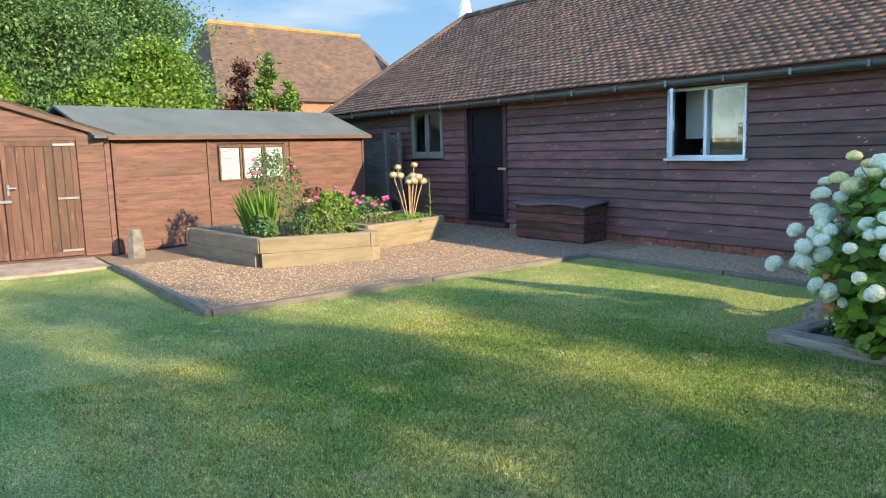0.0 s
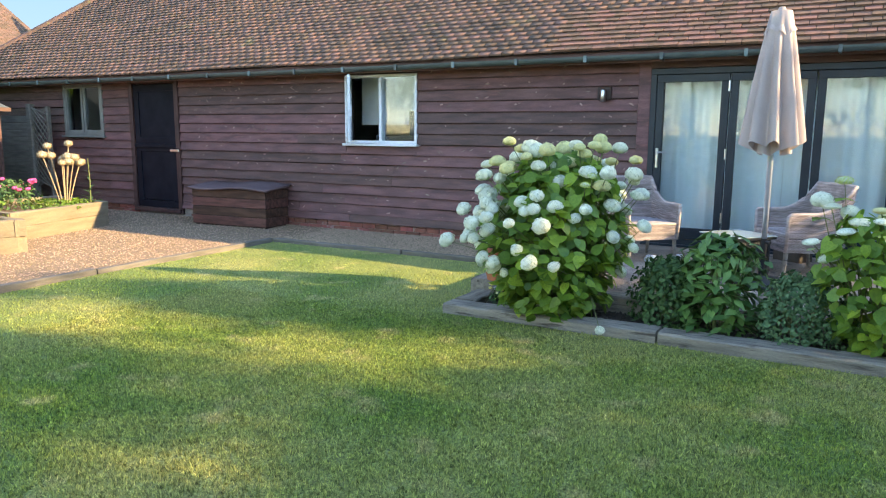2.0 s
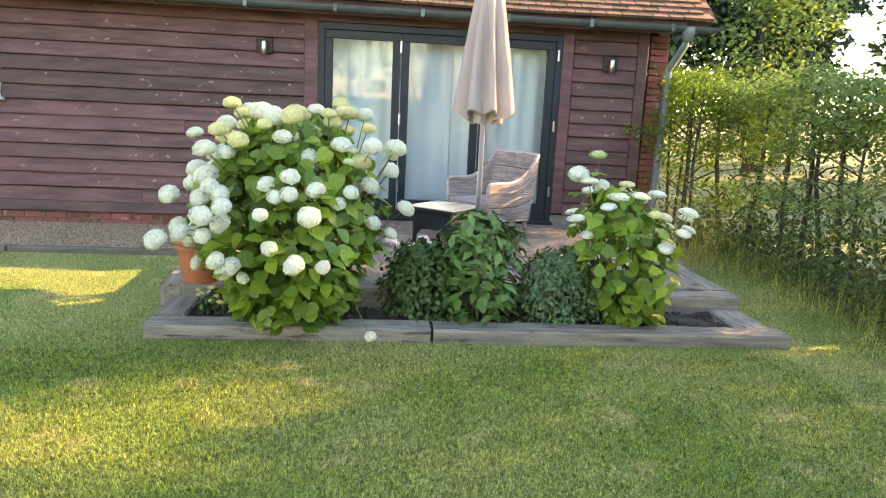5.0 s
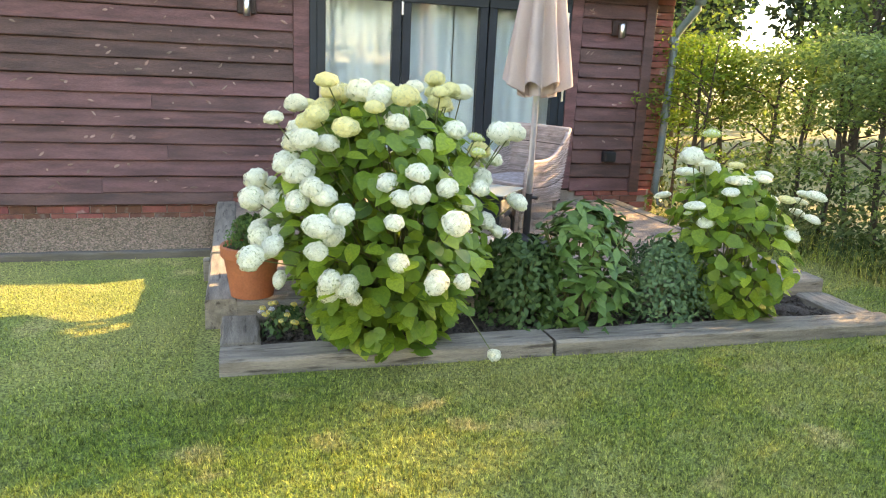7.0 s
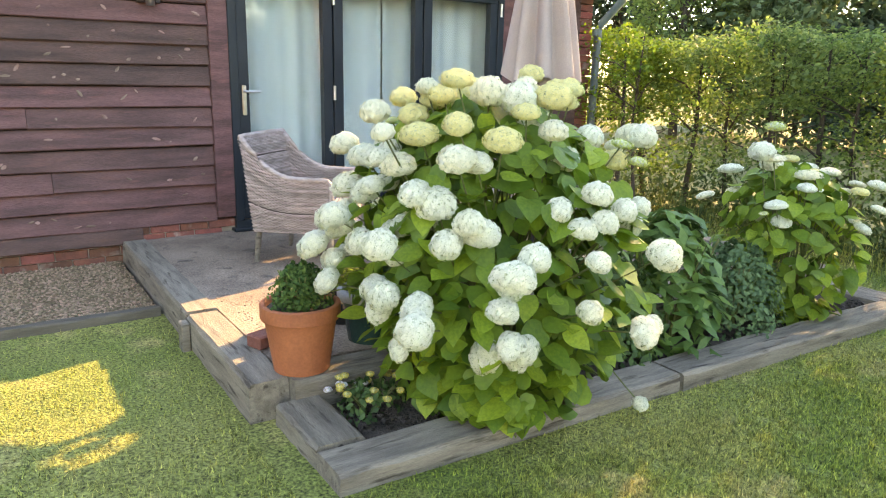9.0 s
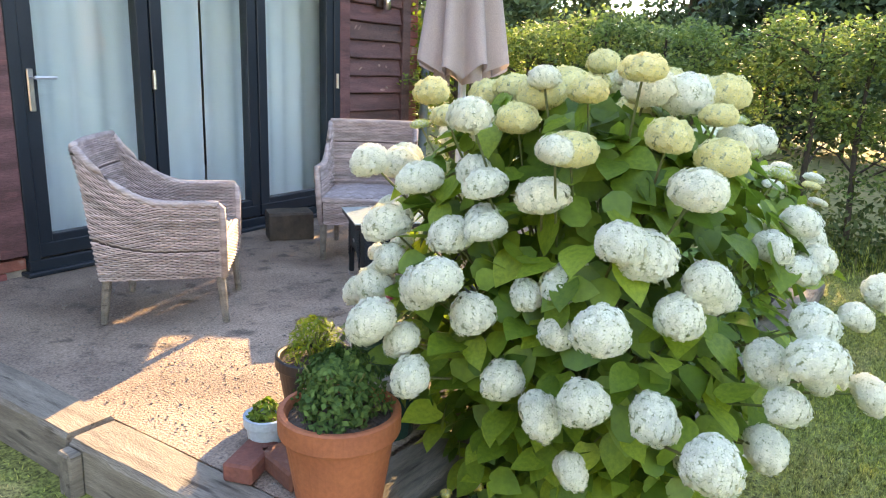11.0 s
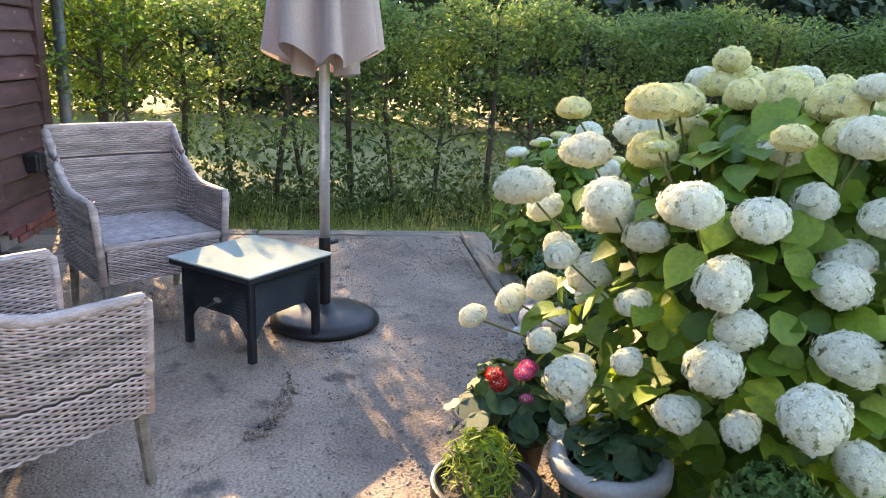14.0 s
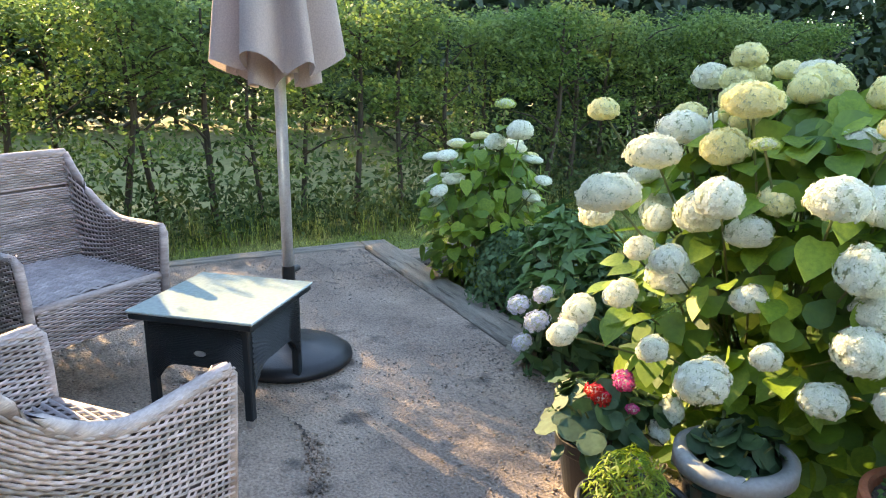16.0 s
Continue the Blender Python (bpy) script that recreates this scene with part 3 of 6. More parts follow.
part("body", boxbm(-1.0, 0.3, 0, 0.3, 0, 1.32, bevel=0.01), DARKROOM, cab)
part("screen", boxbm(-0.46, -0.3, 0.1, 0.13, 1.32, 1.68, bevel=0.01), DARKROOM, cab)

# bifold doors
b = thing("door_2", (0, 0, 0), 0, "anthracite three-leaf glazed bifold doors, closed", "door", kind="structure")
part("door_frame", frame_of(bmesh.new(), -3.69, -0.995, 0.19, 2.30, 0.07, -0.05, 0.10), ALU, b)
part("threshold", boxbm(-3.72, -0.97, -0.09, 0.1, 0.172, 0.20, bevel=0.006), ALU, b)
LEAVES = [(-3.62, -2.80), (-2.785, -1.905), (-1.89, -1.065)]
for i, (x0, x1) in enumerate(LEAVES):
    leaf = part("door_leaf", frame_of(bmesh.new(), x0, x1, 0.27, 2.225, 0.085, -0.035, 0.045), ALU, b)
    pane(x0 + 0.085, x1 - 0.085, 0.355, 2.14, 0.0, leaf)
    part("kick_rail", boxbm(x0 + 0.01, x1 - 0.01, -0.03, 0.04, 0.30, 0.40, bevel=0.005), ALU, leaf)
for x in (-2.7925, -1.0325):
    for z in (0.55, 1.3, 2.08):
        part("hinge", tube(bmesh.new(), [(x, -0.05, z - 0.06), (x, -0.05, z + 0.06)], 0.014, 8), CHROME, b, "silver hinge")
h = part("handle_plate", boxbm(-3.598, -3.562, -0.052, -0.036, 1.12, 1.36, bevel=0.006), CHROME, b)
part("lever", tube(bmesh.new(), [(-3.58, -0.05, 1.31), (-3.58, -0.1, 1.31), (-3.46, -0.1, 1.31)], 0.010, 8), CHROME, h)
for n, (x0, x1, ph) in enumerate(((-3.95, -2.19, 0.3), (-2.183, -0.7, 1.7))):
    nx, nz = 110, 4
    vx = np.linspace(x0, x1, nx)
    vz = np.linspace(0.2, 2.42, nz)
    gx, gz = np.meshgrid(vx, vz)
    gy = 0.24 + 0.014 * np.sin(gx * 30 + ph + 1.6 * np.sin(gx * 4)) + 0.008 * np.sin(gx * 17) * (2.4 - gz)
    vv = np.stack([gx, gy, gz], -1).reshape(-1, 3)
    i = (np.arange(nz - 1)[:, None] * nx + np.arange(nx - 1)[None]).ravel()
    c = raw("curtain", vv, np.stack([i, i + 1, i + nx + 1, i + nx], 1), CURTAIN, smooth=True)
    tagged(c, "white sheer curtain hanging behind the glass doors", "curtain", "curtains behind the doors")
# door surround boards
tagged(part("trim_1", box(boxbm(-3.84, -3.69, -0.045, 0.02, 0.3, 2.42, bevel=0.005), -0.99, -0.86, -0.045, 0.02, 0.3, 2.42, bevel=0.005), BOARD), "dark upright boards beside the glazed doors", "trim", kind="structure")
tagged(part("trim_2", boxbm(-3.84, -0.86, -0.04, 0.02, 2.305, 2.44, bevel=0.004), BOARD), "dark head board above the glazed doors", "trim", kind="structure")
tagged(part("trim_3", boxbm(-0.12, 0.0, -0.05, 0.03, 0.26, 2.44, bevel=0.005), BOARD), "dark corner board of the barn", "trim", kind="structure")


def wall_lamp(x):
    t = thing("wall_lamp", (x, 0, 2.01), 0, "small steel cylinder wall lamp on a dark back plate", "wall lamp", "outdoor wall lamps")
    part("back_plate", boxbm(-0.085, 0.085, -0.055, -0.02, -0.07, 0.09, bevel=0.006), DARKWOOD, t)
    part("shade", lathe(bmesh.new(), [(0.0, -0.09), (0.032, -0.09), (0.034, -0.02), (0.034, 0.045), (0.026, 0.06), (0, 0.06)], 16, (0, -0.10, 0)), CHROME, t, smooth=True)
    part("arm", boxbm(-0.012, 0.012, -0.10, -0.05, 0.0, 0.03), CHROME, t)


wall_lamp(-4.26), wall_lamp(-0.43)
t = thing("outdoor_socket", (-0.42, 0, 0.66), 0, "black weatherproof socket box on the boards", "socket")
part("body", boxbm(-0.07, 0.07, -0.11, -0.02, -0.06, 0.06, bevel=0.012), BLACKPL, t)
part("cover", boxbm(-0.062, 0.062, -0.125, -0.108, -0.05, 0.055, bevel=0.006), BLACKPL, t)

# ---- patio and flower bed ----
patio = thing("patio", (0, 0, 0), 0, "worn cracked concrete patio edged with old sleepers", "patio", kind="structure")
v, f = grid_sheet(-4.40, -0.42, -2.93, 0.02, 120, 90, lambda x, y: 0.168 + 0.006 * np.sin(3 * x + 1) * np.cos(2.3 * y))
part("slab", boxbm(-4.42, -0.40, -2.95, 0.02, -0.1, 0.155), CONCRETE, patio)
raw("screed", v, f, CONCRETE, patio, smooth=True)


def timber(name, x0, x1, y0, y1, z0, z1, material, parent, rz=0.0, seed=0):
    """A weathered baulk with rounded, slightly bowed edges, along its own x."""
    L, W = x1 - x0, y1 - y0
    along = L >= W
    n = max(6, int(max(L, W) / 0.12))
    bm = bmesh.new()
    rng = random.Random(seed * 7 + 3)
    rings = []
    hw, hh = (W if along else L) / 2, (z1 - z0) / 2
    ln = L if along else W
    for i in range(n + 1):
        s = -ln / 2 + ln * i / n
        ring = []
        for a, c in ((-1, -1), (1, -1), (1, 0.82), (0.86, 1), (-0.86, 1), (-1, 0.82)):
            ring.append(bm.verts.new((s, a * hw + rng.uniform(-0.004, 0.004), c * hh + rng.uniform(-0.004, 0.003))))
        rings.append(ring)
    for r, q in zip(rings, rings[1:]):
        for k in range(6):
            bm.faces.new((r[k], r[(k + 1) % 6], q[(k + 1) % 6], q[k]))
    bm.faces.new(rings[0][::-1]), bm.faces.new(rings[-1])
    ob = part(name, bm, material, parent)
    ob.matrix_basis = pose((x0 + x1) / 2, (y0 + y1) / 2, (z0 + z1) / 2, 0, 0, rz if along else rz + 90)
    return ob


timber("sleeper", -4.58, -4.40, -1.98, -0.03, -0.05, 0.185, OLDWOOD, patio, 0, 1)
timber("sleeper", -4.58, -4.40, -3.06, -2.0, -0.05, 0.175, OLDWOOD, patio, 0, 2)
timber("sleeper", -4.40, -2.4, -3.13, -2.94, -0.05, 0.172, OLDWOOD, patio, 0, 3)
timber("sleeper", -2.39, -0.28, -3.17, -2.97, -0.05, 0.172, OLDWOOD, patio, 0, 4)
timber("sleeper", -0.42, -0.28, -2.96, -1.5, -0.05, 0.178, OLDWOOD, patio, 0, 5)
timber("sleeper", -0.42, -0.27, -1.48, -0.04, -0.05, 0.178, OLDWOOD, patio, 0, 6)
part("stake", boxbm(-4.63, -4.58, -2.08, -2.0, -0.1, 0.15, bevel=0.008), OLDWOOD, patio)
bed = thing("flower_bed", (0, 0, 0), 0, "low flower bed edged with grey timbers", "flower bed", kind="structure")
v, f = grid_sheet(-4.3, -0.5, -3.62, -3.1, 90, 24, lambda x, y: 0.03 + 0.03 * np.sin(x * 9 + y * 4) * np.sin(y * 11 + x * 3))
raw("soil", v, f, SOIL, bed, smooth=True)
timber("sleeper", -4.49, -2.69, -3.785, -3.575, -0.06, 0.085, OLDWOOD, bed, -0.4, 7)
timber("sleeper", -2.67, -0.25, -3.825, -3.615, -0.06, 0.085, OLDWOOD, bed, -1.2, 8)
timber("sleeper", -4.49, -4.28, -3.56, -3.12, -0.06, 0.09, OLDWOOD, bed, 0, 9)
timber("sleeper", -0.53, -0.28, -3.635, -3.19, -0.06, 0.08, OLDWOOD, bed, 0, 10)

# ---- gravel edging ----
edging = thing("gravel_edging", (0, 0, 0), 0, "grey timber edging boards between lawn and gravel", "edging", kind="structure")
timber("board", -12.6, -10.6, -6.95, -6.88, -0.1, 0.085, EDGEW, edging, 0, 11)
timber("board", -10.58, -8.5, -6.95, -6.88, -0.1, 0.085, EDGEW, edging, 0, 12)
timber("board", -8.57, -8.49, -6.87, -4.2, -0.1, 0.06, EDGEW, edging, 0, 13)
timber("board", -8.58, -8.50, -4.18, -1.45, -0.1, 0.05, EDGEW, edging, 0, 14)
timber("board", -8.5, -6.4, -1.44, -1.37, -0.1, 0.05, EDGEW, edging, 0, 15)
timber("board", -6.38, -4.6, -1.42, -1.35, -0.1, 0.05, EDGEW, edging, 0, 16)

# ---- shed, beds and chest by the gravel ----


def local_box(name, parent, mat_, *a, **k):
    return part(name, boxbm(*a, **k), mat_, parent)


shed = thing("garden_shed", (-13.87, -6.55, 0.0), 105, "long red-brown boarded garden shed with a felt roof", "shed")
# own axes: x along the window side (length), y back into the shed
SL, SD, SE, SR = 5.6, 2.4, 1.93, 2.42
part("floor_frame", boxbm(0.02, SL - 0.02, 0.03, SD, 0.0, 0.07), DARKWOOD, shed)
part("wall_core", boxbm(0.0, SL, 0.03, SD, 0.07, SE), DARKWOOD, shed)
rs = random.Random(4)
nb = 14
for k in range(nb):
    z0 = 0.06 + k * (SE - 0.08) / nb
    z1 = z0 + (SE - 0.08) / nb + 0.006
    for x0, x1 in ((0.0, 1.72), (1.76, 3.56), (3.60, SL)):
        if x0 == 1.76 and z0 > 1.10 and z0 < 1.72:
            spans = ((1.76, 1.93), (3.45, 3.56))
        else:
            spans = ((x0, x1),)
        for a, c in spans:
            bm = boxbm(a, c, 0.0 + rs.uniform(0, 0.004), 0.028, z0, z1, bevel=0.006)
            part("board", bm, SHEDW, shed)
for x in (0.02, 1.74, 3.58, SL - 0.02):
    part("batten", boxbm(x - 0.022, x + 0.022, -0.022, 0.0, 0.06, SE - 0.01, bevel=0.004), SHEDW, shed)
for k in range(3):
    x = 1.96 + k * 0.5
    wf = part("window", frame_of(bmesh.new(), x, x + 0.48, 1.10, 1.74, 0.035, -0.02, 0.03), SHEDT, shed)
    pane(x + 0.035, x + 0.445, 1.135, 1.705, 0.0, wf)
    bl = bmesh.new()
    for q in range(18):
        box(bl, x + 0.04, x + 0.44, 0.012, 0.026, 1.137 + q * 0.0315, 1.160 + q * 0.0315)
    part("blind", bl, SLATS, wf, "white slatted blind")
bm = bmesh.new()
hd = SD / 2
pr = [(-0.12, SE - 0.045), (hd, SR), (SD + 0.12, SE - 0.045), (SD + 0.12, SE - 0.005), (hd, SR + 0.04), (-0.12, SE - 0.005)]
rg = [[bm.verts.new((x, y, z)) for y, z in pr] for x in (-0.3, SL + 0.14)]
for k in range(6):
    bm.faces.new((rg[0][k], rg[0][(k + 1) % 6], rg[1][(k + 1) % 6], rg[1][k]))
bm.faces.new(rg[0][::-1]), bm.faces.new(rg[1])
part("roof", bm, FELT, shed, "green-grey mineral felt")
part("fascia", boxbm(-0.1, SL + 0.14, -0.14, -0.122, SE - 0.075, SE - 0.005), SHEDT, shed)
gm = bmesh.new()
tri = [gm.verts.new(p) for p in ((SL - 0.01, 0.03, SE), (SL - 0.01, SD, SE), (SL - 0.01, hd, SR))]
gm.faces.new(tri)
part("gable", gm, SHEDW, shed)
# cross gable with the double doors; own axes: x along the gable, y inwards
front = thing("door_shed", (-13.87, -6.6, 0.0), 90 - 172 + 180, "red-brown shed front with double plank doors under a gable", "shed")
front.matrix_basis = pose(-13.86, -6.62, 0.0, 0, 0, 82)
GW = 2.9
for k in range(14):
    z0 = 0.06 + k * 0.132
    for a, c in ((-0.42, 0.0), (-GW, -2.48)):
        part("board", boxbm(a, c, 0.0, 0.03, z0, z0 + 0.138, bevel=0.006), SHEDW, front)
for k in range(5):
    z0 = 1.91 + k * 0.1
    half = 1.45 * (1 - (k + 0.4) / 5.3)
    part("board", boxbm(-1.45 - half, -1.45 + half, 0.0, 0.03, z0, z0 + 0.104, bevel=0.005), SHEDW, front)
part("door_surround", boxbm(-2.5, -0.4, 0.0, 0.04, 1.86, 1.94, bevel=0.006), SHEDW, front)
for d0 in (-1.44, -2.46):
    lf = part("door_leaf", boxbm(d0, d0 + 1.0, 0.012, 0.03, 0.08, 1.86), SHEDD, front)
    for q in range(7):
        part("plank", boxbm(d0 + 0.07 + q * 0.125, d0 + 0.07 + q * 0.125 + 0.12, -0.004, 0.012, 0.1, 1.78, bevel=0.004), SHEDD, lf)
    for a, c in ((d0, d0 + 0.07), (d0 + 0.93, d0 + 1.0)):
        part("stile", boxbm(a, c, -0.014, 0.012, 0.08, 1.86, bevel=0.004), SHEDD, lf)
    part("rail", boxbm(d0 + 0.07, d0 + 0.93, -0.014, 0.012, 1.78, 1.86, bevel=0.004), SHEDD, lf)
    part("rail", boxbm(d0 + 0.07, d0 + 0.93, -0.014, 0.012, 0.08, 0.15, bevel=0.004), SHEDD, lf)
    for z in (0.17, 0.98, 1.80):
        x1 = d0 + 1.0 if d0 > -2 else d0
        sg = -1 if d0 > -2 else 1
        part("strap_hinge", boxbm(min(x1, x1 + sg * 0.3), max(x1, x1 + sg * 0.3), -0.024, -0.014, z - 0.018, z + 0.018, bevel=0.003), CHROME, lf, "galvanised strap hinge")
part("handle", boxbm(-1.40, -1.36, -0.035, -0.014, 1.05, 1.22, bevel=0.005), CHROME, front, "steel lever handle")
part("lever", tube(bmesh.new(), [(-1.38, -0.03, 1.17), (-1.38, -0.07, 1.17), (-1.27, -0.07, 1.165)], 0.011, 8), CHROME, front)
part("hasp", boxbm(-1.52, -1.34, -0.04, -0.012, 0.94, 0.99, bevel=0.008), CHROME, front, "galvanised hasp and staple")
part("plinth", boxbm(-GW, 0, 0.02, 0.1, 0.0, 0.06), DARKWOOD, front)
part("core", boxbm(-GW, -0.02, 0.03, 1.6, 0.05, 1.92), SHEDW, front)
part("corner_post", boxbm(-0.03, 0.05, -0.02, 0.12, 0.04, 1.92, bevel=0.006), SHEDW, front)
for sg in (0, 1):
    bm = bmesh.new()
    a = [(-1.45, 2.40), (0.14, 1.86), (0.14, 1.96), (-1.45, 2.52)]
    if sg:
        a = [(-2.9 - x, z) for x, z in a]
    f0 = [bm.verts.new((x, -0.08, z)) for x, z in a]
    f1 = [bm.verts.new((x, -0.05, z)) for x, z in a]
    for k in range(4):
        bm.faces.new((f0[k], f0[(k + 1) % 4], f1[(k + 1) % 4], f1[k]))
    bm.faces.new(f0), bm.faces.new(f1)
    bmesh.ops.recalc_face_normals(bm, faces=bm.faces)
    part("bargeboard", bm, SHEDT, front)
    bm = bmesh.new()
    q = [bm.verts.new(p) for p in ((a[3][0], -0.08, a[3][1]), (a[2][0], -0.08, a[2][1]), (a[2][0], 1.6, a[2][1]), (a[3][0], 1.6, a[3][1]), (a[3][0], -0.08, a[3][1] - 0.04), (a[2][0], -0.08, a[2][1] - 0.04), (a[2][0], 1.6, a[2][1] - 0.04), (a[3][0], 1.6, a[3][1] - 0.04))]
    for w4 in ((0, 1, 2, 3), (4, 5, 6, 7), (0, 1, 5, 4), (1, 2, 6, 5), (2, 3, 7, 6), (3, 0, 4, 7)):
        bm.faces.new([q[i] for i in w4])
    bmesh.ops.recalc_face_normals(bm, faces=bm.faces)
    part("roof_slope", bm, FELT, front)

st = part("stone_block", lathe(bmesh.new(), [(0, 0), (0.13, 0), (0.12, 0.2), (0.1, 0.4), (0.085, 0.45), (0, 0.455)], 7), STONE)
st.matrix_basis = pose(-13.35, -6.42, 0.02, 0, 0, 20)
tagged(st, "rough grey tapered stone block against the shed", "stone")


def raised_bed(pts, h, label):
    """Two stacked sleepers on each visible side of a polygon, soil inside."""
    t = thing("raised_bed", (0, 0, 0), 0, label, "raised bed", "timber raised beds")
    for i in range(len(pts)):
        p, q = Vector((*pts[i], 0)), Vector((*pts[(i + 1) % len(pts)], 0))
        L, ang = (q - p).length, math.degrees(math.atan2(q.y - p.y, q.x - p.x))
        for lv in range(2):
            off = 0.0 if lv else 0.02
            s = timber("sleeper", 0.02 + off, L - 0.02 + (0.0 if lv else -0.1), 0.0, 0.14, 0.0, h / 2 - 0.005, SLEEPER, t, 0, i * 2 + lv)
            s.matrix_basis = Matrix.Translation((p.x, p.y, 0.02 + lv * h / 2)) @ pose(0, 0, 0, 0, 0, ang) @ s.matrix_basis
    bm = bmesh.new()
    bm.faces.new([bm.verts.new((x, y, h - 0.05)) for x, y in pts])
    bmesh.ops.triangulate(bm, faces=bm.faces)
    bmesh.ops.subdivide_edges(bm, edges=bm.edges, cuts=6, use_grid_fill=True)
    for v_ in bm.verts:
        v_.co.z += 0.05 * noise.noise(v_.co * 3)
    part("soil", bm, DRYSOIL, t, smooth=True)
    return t


raised_bed([(-13.3, -5.66), (-10.86, -5.42), (-10.36, -3.78), (-12.9, -3.6)], 0.42, "pale timber raised bed full of garden flowers")
raised_bed([(-13.3, -3.45), (-11.3, -3.45), (-11.76, -1.60), (-13.4, -1.4)], 0.40, "pale timber raised bed with dried alliums")

chest = thing("storage_chest", (-10.12, -0.395, 0.022), 4, "dark brown boarded storage chest with a warped lid", "storage chest")
CW, CD, CH = 0.74, 0.29, 0.60
part("core", boxbm(-CW + 0.03, CW - 0.03, -CD + 0.03, CD - 0.03, 0.0, CH - 0.02), UNDER, chest)
for k in range(4):
    z0 = 0.02 + k * 0.145
    part("board", boxbm(-CW, CW, -CD, -CD + 0.025, z0, z0 + 0.138, bevel=0.006), CHEST, chest)
    part("board", boxbm(CW - 0.028, CW, -CD + 0.026, CD, z0, z0 + 0.138, bevel=0.006), CHEST, chest)
    part("board", boxbm(-CW, -CW + 0.028, -CD + 0.026, CD, z0, z0 + 0.138, bevel=0.006), CHEST, chest)
v, f = grid_sheet(-CW - 0.05, CW + 0.05, -CD - 0.05, CD + 0.02, 24, 8, lambda x, y: CH + 0.02 + 0.02 * np.sin(x * 4.5 + 0.4) + 0.09 * (y + CD))
top = len(v)
v2 = v.copy()
v2[:, 2] -= 0.03
f = np.concatenate([f, f[:, ::-1] + top])
nx, ny = 24, 8
rim = [i for i in range(nx)] + [nx * j + nx - 1 for j in range(1, ny)] + [nx * (ny - 1) + i for i in range(nx - 2, -1, -1)] + [nx * j for j in range(ny - 2, 0, -1)]
f = np.concatenate([f, np.array([(rim[i], rim[i] + top, rim[(i + 1) % len(rim)] + top, rim[(i + 1) % len(rim)]) for i in range(len(rim))])])
raw("lid", np.concatenate([v, v2]), f, LID, chest, smooth=False)

fence = thing("trellis_fence", (-15.9, -0.35, 0.02), 0, "weathered dark board fence with a lattice panel", "fence")
for k in range(12):
    part("board", boxbm(-1.5, 0.2, 0.0, 0.02, 0.1 + k * 0.14, 0.232 + k * 0.14, bevel=0.004), EDGEW, fence)
part("post", boxbm(0.2, 0.32, -0.05, 0.07, 0.0, 2.0, bevel=0.008), EDGEW, fence)
part("post", boxbm(0.78, 0.84, -0.02, 0.05, 0.0, 1.95, bevel=0.006), EDGEW, fence)
for k in range(-4, 12):
    for sg in (1, -1):
        z0 = 0.5 + k * 0.13
        pts = [(0.33, z0), (0.77, z0 + 0.44)] if sg > 0 else [(0.33, z0 + 0.44), (0.77, z0)]
        c = [(x, min(max(z, 0.4), 1.93)) for x, z in pts]
        if abs(c[0][1] - c[1][1]) > 0.1:
            part("lath", tube(bmesh.new(), [(c[0][0], 0.01 * sg, c[0][1]), (c[1][0], 0.01 * sg, c[1][1])], 0.011, 4), EDGEW, fence)

# ---- far house ----
house = thing("brick_house", (0, 0, 0), 0, "brick house with a steep orange-lichened tiled roof", "house")
HB = Matrix.LocRotScale((-42.02, 9.88, 0), Euler((0, 0, radians(95.7))), None)
house.matrix_basis = HB
HW, HDp, HE, HR = 6.4, 4.0, 4.55, 8.7
part("wall", boxbm(-HW, HW, -HDp + 0.3, HDp - 0.3, 0, HE), HWALL, house)
rng = np.random.default_rng(3)
bm = bmesh.new()
P = [bm.verts.new(p) for p in ((-HW - 0.4, -HDp, HE - 0.1), (HW + 0.6, -HDp, HE - 0.1), (HW + 0.6, HDp, HE - 0.1), (-HW - 0.4, HDp, HE - 0.1), (-HW + 1.1, 0, HR), (HW - 1.6, 0, HR))]
for q in ((0, 1, 5, 4), (2, 3, 4, 5), (1, 2, 5), (3, 0, 4), (0, 3, 2, 1)):
    bm.faces.new([P[i] for i in q])
rf = part("roof", bm, HROOF, house)
tv, tf = [], []
for r in range(40):
    s = r / 40
    y, z = -HDp + s * HDp, HE - 0.1 + s * (HR - HE + 0.1)
    x0, x1 = -HW - 0.4 + s * 1.5, HW + 0.6 - s * 2.2
    n = int((x1 - x0) / 0.27)
    for k in range(n):
        xa = x0 + (x1 - x0) * k / n
        xb = xa + (x1 - x0) / n - 0.01
        dz = rng.uniform(0.02, 0.05)
        b0 = len(tv)
        tv += [(xa, y - 0.02, z + dz), (xb, y - 0.02, z + dz + rng.uniform(-0.01, 0.01)), (xb, y + 0.13, z + 0.13), (xa, y + 0.13, z + 0.13), (xa, y - 0.02, z - 0.02), (xb, y - 0.02, z - 0.02)]
        tf += [(b0, b0 + 1, b0 + 2, b0 + 3), (b0 + 4, b0 + 5, b0 + 1, b0)]
tagged(raw("tiles", tv, tf, HROOF, house), kind="stuff")
for k in range(33):
    x = -HW + 1.1 + k * (2 * HW - 2.7) / 33
    part("ridge_tile", tube(bmesh.new(), [(x, 0, HR + 0.02), (x + 0.30, 0, HR + 0.02)], 0.12, 6), HRIDGE, house)
part("eaves_board", boxbm(-HW - 0.4, HW + 0.6, -HDp - 0.02, -HDp + 0.02, HE - 0.25, HE - 0.1), DARKWOOD, house)
wn1 = part("window", frame_of(bmesh.new(), 0.0, 1.4, 2.8, 4.2, 0.07, -HDp + 0.2, -HDp + 0.32), WHITEPVC, house)
part("pane", boxbm(0.07, 0.67, -HDp + 0.24, -HDp + 0.26, 2.87, 4.13), DARKROOM, wn1)
